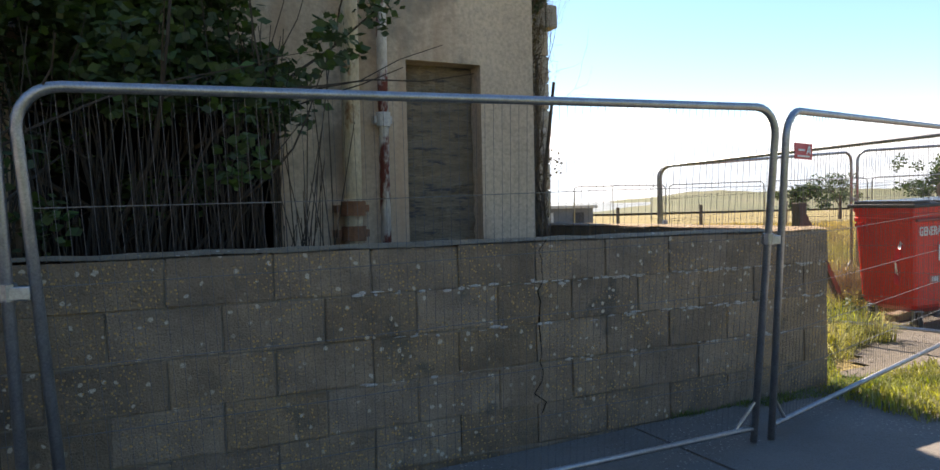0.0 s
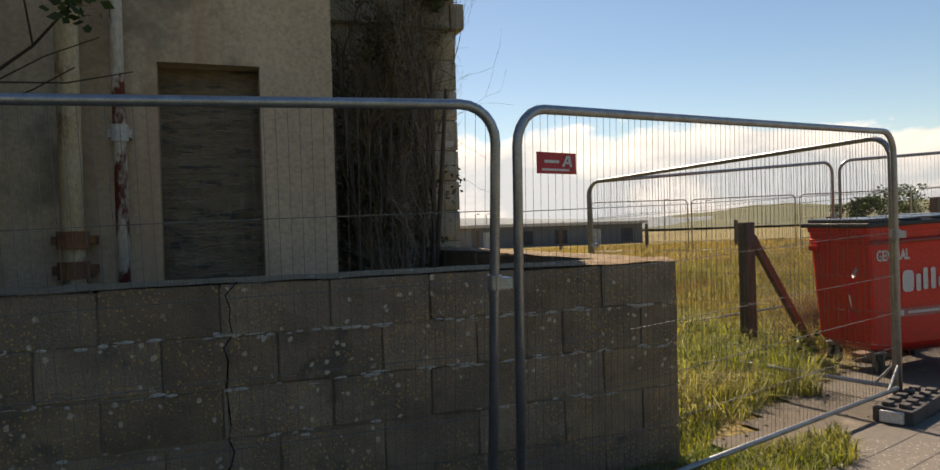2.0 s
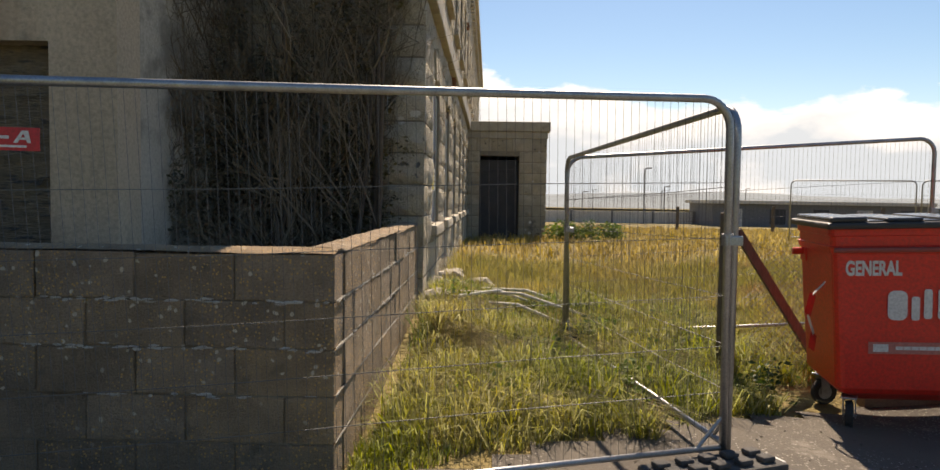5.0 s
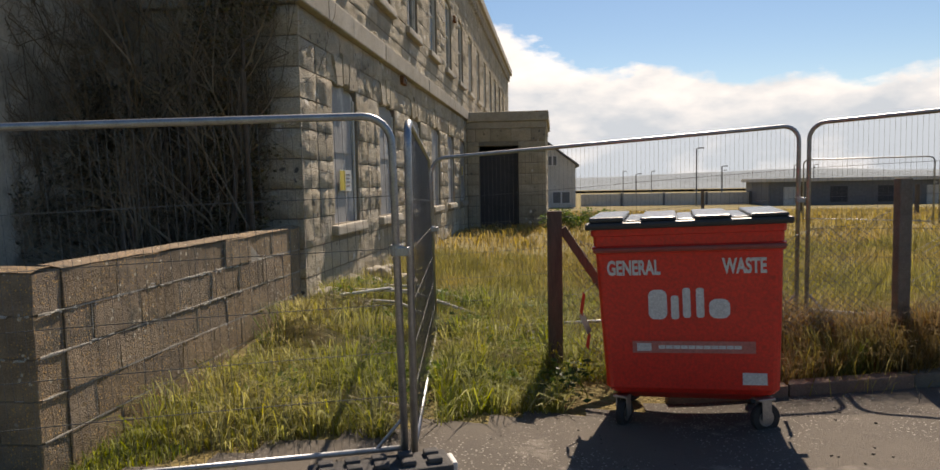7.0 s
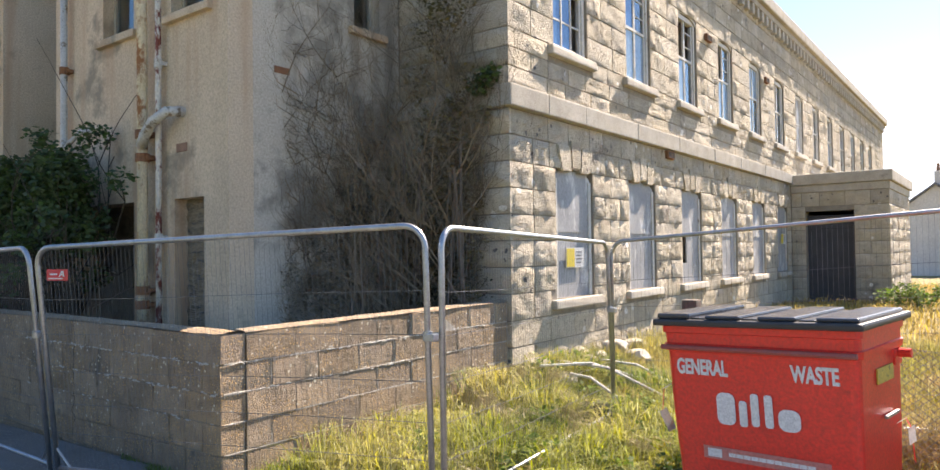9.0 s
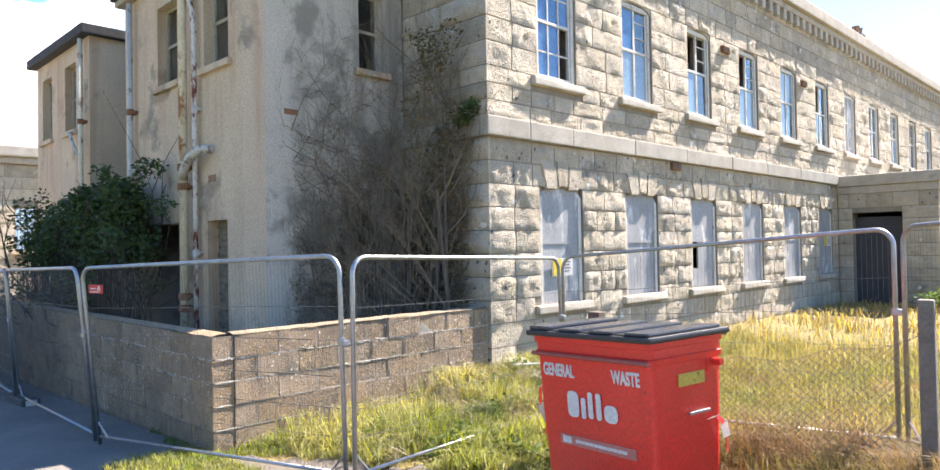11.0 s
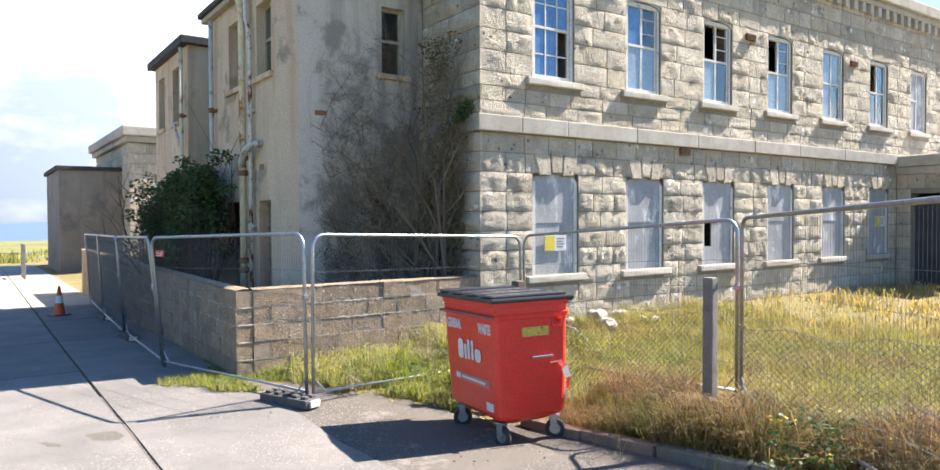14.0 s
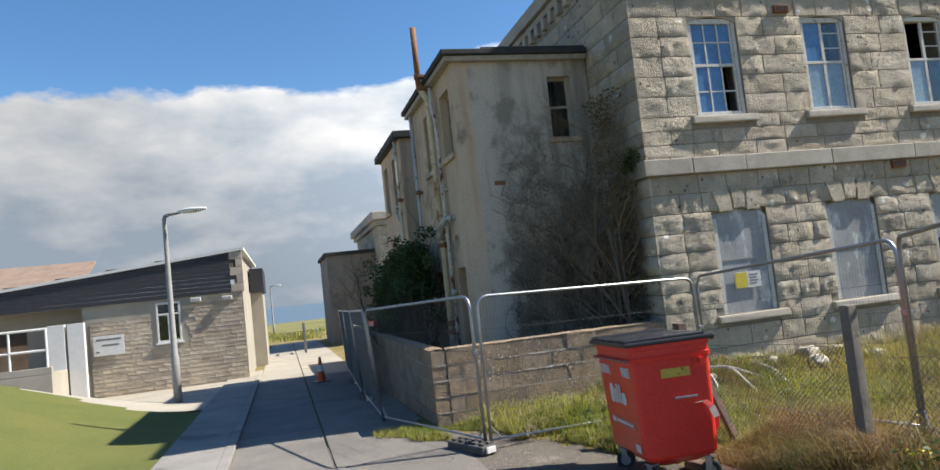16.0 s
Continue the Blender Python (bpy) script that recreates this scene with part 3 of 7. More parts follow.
# ---- windows ----
def arch_panel(bm, w, h, t, rise=0.09, y0=0.0):
    pts = [(-w / 2, 0), (w / 2, 0), (w / 2, h - rise)] + [(w / 2 * math.cos(a), h - rise + rise * math.sin(a)) for a in (math.pi * i / 8 for i in range(1, 8))] + [(-w / 2, h - rise)]
    f = bm.faces.new([bm.verts.new((x, y0, z)) for x, z in pts])
    r = bmesh.ops.extrude_face_region(bm, geom=[f])
    bmesh.ops.translate(bm, vec=(0, t, 0), verts=[v for v in r["geom"] if isinstance(v, bmesh.types.BMVert)])
    bmesh.ops.recalc_face_normals(bm, faces=bm.faces[:])


def sill(parent, w, z):
    bm = bmesh.new()
    vs = box(bm, -w / 2 - 0.16, -0.095, z - 0.13, w / 2 + 0.16, 0.2, z, 0.02)
    for v in bm.verts:
        v.co.y += 0.02 * noise.noise((v.co.x * 5, z, v.co.z * 9))
        v.co.z += 0.012 * noise.noise((v.co.x * 4 + z, 3, 0))
    part("window_sill", bm, M_DRESSED, parent)


def boarded_window(i, y0, y1, z0, z1, hole=False, sign=False):
    w, h = y1 - y0, z1 - z0
    th = thing("window_%d" % (i + 1), "boarded window with weathered grey sheets", "window", (FX, (y0 + y1) / 2, z0), 90, kind="structure")
    bm = bmesh.new()
    split = h * 0.52
    if hole:
        box(bm, -w / 2 + 0.36, 0.045, 0, w / 2 - 0.004, 0.075, split - 0.005)
        box(bm, -w / 2 + 0.004, 0.045, 0, -w / 2 + 0.356, 0.075, split - 0.56)
    else:
        box(bm, -w / 2 + 0.004, 0.045, 0, w / 2 - 0.004, 0.075, split - 0.005)
    part("lower_sheet", bm, M_BOARD, th)
    bm = bmesh.new()
    arch_panel(bm, w - 0.008, h - split - 0.01, 0.03, 0.13, 0.04)
    bmesh.ops.translate(bm, vec=(0, 0, split), verts=bm.verts[:])
    part("upper_sheet", bm, M_BOARD, th)
    bm = bmesh.new()
    box(bm, -w / 2 + 0.004, 0.032, split - 0.025, w / 2 - 0.004, 0.0395, split + 0.02)
    part("joint_strip", bm, M_BOARD, th)
    bm = bmesh.new()
    box(bm, -w / 2 + 0.003, 0.08, h - 0.3, w / 2 - 0.003, 0.3, h - 0.003, 0.01)
    part("lintel", bm, M_DRESSED, th)
    bm = bmesh.new()
    for sx in (-1, 1):
        box(bm, sx * (w / 2 - 0.045) - 0.04, 0.022, 0.0, sx * (w / 2 - 0.045) + 0.04, 0.038, h - 0.15)
    part("edge_strip", bm, M_PAINT, th)
    for xa, xb, xc, xd, z0, z1 in ((-0.12, 0.12, 0.15, -0.15, 0.0, 0.40), (-0.40, -0.132, -0.162, -0.52, -0.045, 0.32), (0.132, 0.40, 0.52, 0.162, -0.045, 0.32)):
        bm = bmesh.new()
        f = bm.faces.new([bm.verts.new((x, -0.042, h + z)) for x, z in ((xa, z0), (xb, z0), (xc, z1), (xd, z1))])
        r = bmesh.ops.extrude_face_region(bm, geom=[f])
        bmesh.ops.translate(bm, vec=(0, 0.10, 0), verts=[v for v in r["geom"] if isinstance(v, bmesh.types.BMVert)])
        bmesh.ops.recalc_face_normals(bm, faces=bm.faces[:])
        bmesh.ops.bevel(bm, geom=bm.edges[:], offset=0.014, segments=2, affect="EDGES")
        part("voussoir", bm, M_STONE, th)
    sill(th, w, -0.01)
    return th


def sash_window(i, y0, y1, z0, z1, style):
    w, h = y1 - y0, z1 - z0
    th = thing("window_%d" % (i + 1), "old timber sash window with peeling pale paint", "window", (FX, (y0 + y1) / 2, z0), 90, kind="structure")
    bm = bmesh.new()
    for a, b in ((-w / 2, -w / 2 + 0.07), (w / 2 - 0.07, w / 2)):
        box(bm, a, 0.030, 0, b, 0.145, h - 0.02, 0.006)
    box(bm, -w / 2 + 0.071, 0.035, 0, w / 2 - 0.071, 0.145, 0.07, 0.006)
    box(bm, -w / 2 + 0.071, 0.035, h - 0.11, w / 2 - 0.071, 0.145, h - 0.02, 0.006)
    part("window_frame", bm, M_PAINT, th)
    bm = bmesh.new()
    box(bm, -w / 2 + 0.072, 0.055, h * 0.50, w / 2 - 0.072, 0.115, h * 0.50 + 0.05, 0.004)
    if style == 0:
        xs, zs = (-0.135, 0.135), (0.25, 0.75)
    else:
        xs, zs = (0.0,), ()
    bar = 0.013 if style == 0 else 0.032
    for x in xs:
        box(bm, x - bar, 0.060, 0.072, x + bar, 0.100, h * 0.5 - 0.002, 0.003)
        box(bm, x - bar, 0.060, h * 0.5 + 0.052, x + bar, 0.100, h - 0.112, 0.003)
    for a, b in ((0.072, h * 0.5 - 0.002), (h * 0.5 + 0.052, h - 0.112)):
        for sx in (-1, 1):
            box(bm, sx * (w / 2 - 0.092) - 0.019, 0.058, a, sx * (w / 2 - 0.092) + 0.019, 0.104, b, 0.003)
    for f in zs:
        box(bm, -w / 2 + 0.073, 0.067, h * f - 0.012, w / 2 - 0.073, 0.093, h * f + 0.012)
    if style in (1, 2, 3):
        for f in (0.66, 0.82):
            box(bm, 0.02, 0.067, h * f, w / 2 - 0.073, 0.093, h * f + 0.02)
    part("sash_bars", bm, M_PAINT, th)
    x0, x1 = -w / 2 + 0.073, w / 2 - 0.073
    cols = [x0, *xs, x1]
    rows = [0.073, *([h * 0.25] if style == 0 else []), h * 0.5 + 0.025, *([h * 0.75] if style == 0 else []), h - 0.112]
    broken = {0: {(2, 0), (2, 1)}, 1: set(), 2: {(0, 1), (1, 1)}, 3: {(0, 1)}, 4: set(), 5: {(0, 1)}, 6: set()}[style]
    every = {(a, b) for a in range(3) for b in range(4)}
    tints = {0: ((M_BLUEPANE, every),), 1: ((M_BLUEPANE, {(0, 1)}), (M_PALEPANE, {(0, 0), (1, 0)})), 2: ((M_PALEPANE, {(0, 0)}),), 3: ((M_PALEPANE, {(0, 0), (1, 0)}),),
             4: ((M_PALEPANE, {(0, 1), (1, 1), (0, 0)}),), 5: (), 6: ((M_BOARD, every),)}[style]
    for a in range(len(cols) - 1):
        for b in range(len(rows) - 1):
            if (a, b) in broken:
                continue
            bm = bmesh.new()
            box(bm, cols[a], 0.077, rows[b], cols[a + 1], 0.081, rows[b + 1])
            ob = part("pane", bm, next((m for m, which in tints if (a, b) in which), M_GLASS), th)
    bm = bmesh.new()
    n, rise = 10, 0.12
    arc = [(-w / 2 + w * k / n, h - rise + rise * (1 - (2 * k / n - 1) ** 2) ** 0.5 * 0.98) for k in range(n + 1)]
    for y0 in (0.004, 0.036):
        row = [bm.verts.new((x, y0, z)) for x, z in arc], [bm.verts.new((x, y0, h + 0.001)) for x, z in arc]
        for k in range(n):
            bm.faces.new((row[0][k], row[0][k + 1], row[1][k + 1], row[1][k]))
        if y0 < 0.01:
            first = row[0]
    for k in range(n):
        bm.faces.new((first[k], row[0][k], row[0][k + 1], first[k + 1]))
    bmesh.ops.recalc_face_normals(bm, faces=bm.faces[:])
    part("arched_head", bm, M_DRESSED, th)
    sill(th, w, -0.01)


for i, (a, b, c, d) in enumerate(GROUND_WINDOWS):
    boarded_window(i, a, b, c, d, hole=i == 2)
for i, (a, b, c, d) in enumerate(UPPER_WINDOWS):
    sash_window(6 + i, a, b, c, d, (0, 1, 2, 3, 4, 5, 6, 5, 3, 2, 4, 5, 5)[i])


def wall_sign(at, rz):
    """The plain yellow and white warning notice on a boarded window."""
    th = thing("warning_sign", "white notice with yellow warning triangle on boarding", "sign", at, rz)
    bm = bmesh.new()
    box(bm, -0.26, -0.006, -0.14, 0.26, 0.0, 0.14)
    part("board", bm, M_WHITE, th)
    bm = bmesh.new()
    box(bm, -0.25, -0.010, -0.13, -0.02, -0.007, 0.13)
    part("yellow_panel", bm, M_YELLOW, th)
    bm = bmesh.new()
    vs = [bm.verts.new(p) for p in ((-0.22, -0.013, -0.03), (-0.05, -0.013, -0.03), (-0.135, -0.013, 0.11))]
    f = bm.faces.new(vs)
    r = bmesh.ops.inset_region(bm, faces=[f], thickness=0.018)
    bmesh.ops.delete(bm, geom=[f], context="FACES")
    part("triangle", bm, M_BLACK, th)
    for k in range(4):
        bm = bmesh.new()
        box(bm, 0.03, -0.009, 0.07 - 0.05 * k, 0.2 - 0.03 * (k % 2), -0.007, 0.09 - 0.05 * k)
        part("text_bar", bm, M_FAR_DARK, th)


wall_sign((FX - 0.018, 9.05, 1.92), 90)
wall_sign((FX - 0.018, 20.9, 2.25), 90)

# air brick and vent holes in the facade
for y, z in ((12.55, 3.73), (10.45, 6.72), (14.8, 6.4), (19.3, 6.35)):
    th = thing("air_brick", "dark iron air brick set in the stone", "vent", (FX + 0.075, y, z), 90)
    bm = bmesh.new()
    box(bm, -0.16, -0.012, -0.07, 0.16, 0.1, 0.07, 0.008)
    part("grille_frame", bm, M_RUST, th)
    for k in range(5):
        bm = bmesh.new()
        box(bm, -0.13 + 0.055 * k, -0.018, -0.05, -0.10 + 0.055 * k, -0.013, 0.05)
        part("bar", bm, M_DARK, th)

main_parts = [o for o in scene.objects if o not in before_main and o.parent is None]

# ---- rendered wings ----
AY, AX, AW, ATOP = 4.64, 2.90, -1.22, 6.48
DOOR = (1.84, 2.44, -0.1, 2.69)
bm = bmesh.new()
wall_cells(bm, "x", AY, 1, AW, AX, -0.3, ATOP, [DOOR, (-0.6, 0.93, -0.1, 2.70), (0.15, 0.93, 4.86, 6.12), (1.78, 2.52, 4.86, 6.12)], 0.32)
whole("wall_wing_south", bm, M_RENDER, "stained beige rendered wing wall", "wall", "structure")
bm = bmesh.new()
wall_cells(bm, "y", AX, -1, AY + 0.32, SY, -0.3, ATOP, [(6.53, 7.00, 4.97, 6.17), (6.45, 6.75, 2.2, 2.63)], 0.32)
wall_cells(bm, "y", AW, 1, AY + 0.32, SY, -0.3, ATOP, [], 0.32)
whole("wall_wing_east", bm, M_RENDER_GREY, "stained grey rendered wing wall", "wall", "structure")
# added inner wall and floor; the wing's unlit depth is in their colour
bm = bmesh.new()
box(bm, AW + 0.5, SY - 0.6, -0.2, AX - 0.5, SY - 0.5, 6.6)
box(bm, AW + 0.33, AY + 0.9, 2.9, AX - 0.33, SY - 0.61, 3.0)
whole("wall_wing_inner", bm, M_DARK, "inner wall of the wing painted near-black as unlit", "wall", "structure")
bm = bmesh.new()
box(bm, AW - 0.1, AY - 0.14, ATOP, AX + 0.12, SY - 0.02, ATOP + 0.1, 0.015)
whole("soffit", bm, M_PAINT_DIRTY, "flaking painted eaves board", "trim", "structure")
bm = bmesh.new()
box(bm, AW - 0.16, AY - 0.2, ATOP + 0.103, AX + 0.18, SY - 0.02, ATOP + 0.21, 0.02)
box(bm, 1.5, AY + 0.6, ATOP + 0.2, AX + 0.1, SY - 0.03, ATOP + 0.27, 0.02)
whole("roof_wing", bm, M_FELT, "flat roof of black felt", "roof", "structure")
# bricked doorway: rough infill
bm = bmesh.new()
bmesh.ops.create_grid(bm, x_segments=10, y_segments=40, size=0.5)
for v in bm.verts:
    x, z = v.co.x, v.co.y
    v.co = Vector((2.14 + x * 0.6, AY + 0.17 - 0.05 * abs(noise.noise((x * 6, z * 60, 1))) - 0.02 * noise.noise((x * 20, z * 90, 4)), 1.3 + z * 2.78))
whole("door_2", bm, M_INFILL, "doorway closed with rough crumbling infill", "door", "structure")


def wing_window(i, m, w, h, label):
    th = thing("window_%d" % i, label, "window", kind="structure")
    th.matrix_world = m
    bm = bmesh.new()
    for a, b in ((-w / 2, -w / 2 + 0.05), (w / 2 - 0.05, w / 2)):
        box(bm, a, 0.14, 0, b, 0.22, h, 0.005)
    for z in (0, h * 0.5, h - 0.05):
        box(bm, -w / 2 + 0.051, 0.15, z, w / 2 - 0.051, 0.21, z + 0.05, 0.005)
    part("window_frame", bm, M_PAINT_DIRTY, th)
    for a, b in ((0.05, h * 0.5), (h * 0.5 + 0.05, h - 0.05)):
        bm = bmesh.new()
        box(bm, -w / 2 + 0.051, 0.175, a, w / 2 - 0.051, 0.18, b)
        part("pane", bm, M_GLASS, th)
    bm = bmesh.new()
    box(bm, -w / 2 - 0.1, -0.07, -0.1, w / 2 + 0.1, 0.14, -0.005, 0.012)
    part("window_sill", bm, M_RENDER, th)


wing_window(20, pose(0.54, AY, 4.86), 0.78, 1.26, "tall narrow wing window with old sash")
wing_window(21, pose(2.15, AY, 4.86), 0.74, 1.26, "tall narrow wing window with old sash")
wing_window(22, pose(AX, 6.765, 4.97, 0, 0, 90), 0.47, 1.2, "small dark sash window beside the stone corner")
th = thing("wall_vent", "small broken iron vent in the rendered wall", "vent", (AX, 5.36, 4.17), 90)
bm = bmesh.new()
box(bm, -0.11, -0.01, -0.04, 0.11, 0.03, 0.04, 0.006)
part("grille", bm, M_RUST, th)
th = thing("wall_vent", "small clay air brick in the rendered wall", "vent", (2.0, AY, 3.28))
bm = bmesh.new()
box(bm, -0.11, -0.008, -0.05, 0.11, 0.03, 0.05, 0.006)
part("grille", bm, M_CLAY, th)

# second wing, pale stone block beyond it and the low rendered store
def wing_two():
    bm = bmesh.new()
    wall_cells(bm, "x", 4.64, 1, -6.6, -3.1, -0.3, 6.44, [(-6.2, -5.5, 4.75, 6.1), (-4.6, -3.9, 4.75, 6.1)], 0.3)
    wall_cells(bm, "y", -3.1, -1, 4.94, SY, -0.3, 6.44, [], 0.3)
    wall_cells(bm, "y", -6.6, 1, 4.94, SY, -0.3, 6.44, [], 0.3)
    whole("wall_wing_far", bm, M_RENDER, "second stained beige rendered wing", "wall", "structure")
    bm = bmesh.new()
    box(bm, -6.75, 4.46, 6.44, -2.95, SY - 0.02, 6.63, 0.02)
    whole("roof_wing_far", bm, M_FELT, "flat felt roof of the second wing", "roof", "structure")
    wing_window(23, pose(-5.85, 4.64, 4.75), 0.7, 1.35, "tall narrow window of the second wing")
    wing_window(24, pose(-4.25, 4.64, 4.75), 0.7, 1.35, "tall narrow window of the second wing")
    near = set(scene.objects)
    bm = bmesh.new()
    wall_cells(bm, "x", 4.64, 1, -16.5, -9.35, -0.4, 4.75, [(-11.45, -10.85, 2.6, 4.0)], 0.4)
    wall_cells(bm, "y", -9.35, -1, 5.04, SY, -0.4, 4.75, [(5.35, 5.9, 2.4, 3.6)], 0.4)
    w = whole("wall_stone_wing", bm, M_MORTAR, "lower wing of pale rock-faced stone", "wall", "structure")
    bm = bmesh.new()
    box(bm, -16.7, 4.39, 4.92, -9.1, SY - 0.02, 5.22, 0.04)
    box(bm, -16.6, 4.5, 4.75, -9.21, SY - 0.02, 4.917, 0.03)
    whole("roof_stone_wing", bm, M_DRESSED, "flat roof with projecting stone cornice", "roof", "structure")
    wing_window(25, pose(-11.15, 4.64, 2.6), 0.6, 1.4, "narrow window in the stone wing")
    wing_window(26, pose(-9.35, 5.625, 2.4, 0, 0, 90), 0.55, 1.2, "pale sash window in the stone wing")
    bm = bmesh.new()
    box(bm, -15.0, 2.85, -0.5, -10.68, 4.63, 3.9)
    whole("wall_store", bm, M_STORE, "low rendered store against the stone wing", "wall", "structure")
    bm = bmesh.new()
    box(bm, -15.1, 2.76, 3.903, -10.58, 4.63, 4.03, 0.02)
    whole("roof_store", bm, M_FELT, "thin felt roof of the store", "roof", "structure")
    for ob in set(scene.objects) - near:
        if ob.parent is None:
            ob.matrix_world = FAR_WING @ ob.matrix_world
    return w


# the stone wing and the store are larger and farther off than the plan they are drawn to
FAR_WING = Matrix.Translation((14.8, 1.0, 2.32)) @ Matrix.Scale(1.55, 4) @ Matrix.Translation((-14.8, -1.0, -2.32))
wall_stone_wing = wing_two()


# pipes on the wing
def pipe_run(name, label, pts, r, mat, at_collars=(), collar_mat=None):
    base = Vector(pts[0])
    th = thing(name, label, "pipe", base)
    bm = bmesh.new()
    tube(bm, [Vector(p) - base for p in pts], r, 12)
    part("pipe", bm, mat, th, smooth=True)
    for z in at_collars:
        p = next((Vector(a).lerp(Vector(b), (z - a[2]) / (b[2] - a[2])) for a, b in zip(pts, pts[1:]) if a[2] <= z <= b[2] and b[2] > a[2]), None)
        if p is None:
            continue
        bm = bmesh.new()
        c = p - base
        tube(bm, [c - Vector((0, 0, 0.05)), c + Vector((0, 0, 0.05))], r * 1.35, 12)
        box(bm, c.x - r * 1.8, c.y, c.z - 0.025, c.x + r * 1.8, c.y + 0.14, c.z + 0.025)
        part("collar", bm, collar_mat or mat, th)
    return th


pipe_run("soil_pipe", "rusty cast-iron soil pipe with flaking cream paint", [(1.385, 4.50, 0.1), (1.385, 4.50, 6.2), (1.385, 4.42, 6.35), (1.385, 4.34, 6.50)], 0.062, M_PIPE_CREAM, (1.45, 1.62, 3.2, 3.48, 6.45), M_RUST)
pipe_run("vent_stack", "rust-brown vent stack rising above the eaves", [(1.385, 4.34, 6.505), (1.37, 4.34, 7.75)], 0.058, M_RUST, (6.7,), M_RUST)
pipe_run("branch_pipe", "flaking white branch pipe into the soil pipe", [(1.42, 4.47, 3.33), (1.54, 4.44, 3.44), (1.75, 4.43, 3.58), (1.98, 4.46, 3.67), (2.03, 4.66, 3.69)], 0.062, M_PIPE_WHITE)
pipe_run("downpipe", "slim downpipe with peeling red and white paint", [(1.635, 4.56, 0.1), (1.635, 4.56, 5.4), (1.61, 4.55, 5.75), (1.52, 4.53, 5.95), (1.52, 4.53, 6.42)], 0.036, M_PIPE_RED, (2.24, 4.3), M_PIPE_WHITE)
pipe_run("downpipe", "white downpipe at the wing's corner", [(-0.75, 4.54, 0.1), (-0.75, 4.54, 6.42)], 0.045, M_PIPE_WHITE, (2.0, 4.6), M_RUST)
pipe_run("waste_pipe", "short white waste pipe on the wing", [(-0.73, 4.52, 3.45), (-0.55, 4.50, 3.55), (-0.2, 4.52, 3.70), (-0.15, 4.66, 3.72)], 0.032, M_PIPE_WHITE)
pipe_run("downpipe", "rusty downpipe of the second wing", [(-3.3, 4.54, 0.1), (-3.3, 4.54, 6.4)], 0.045, M_PIPE_CREAM, (3.0, 4.8), M_RUST)
pipe_run("waste_pipe", "short pale waste pipe on the second wing", [(-3.4, 4.52, 4.2), (-3.65, 4.50, 4.4), (-3.9, 4.52, 4.65), (-3.95, 4.66, 4.7)], 0.032, M_PIPE_WHITE)

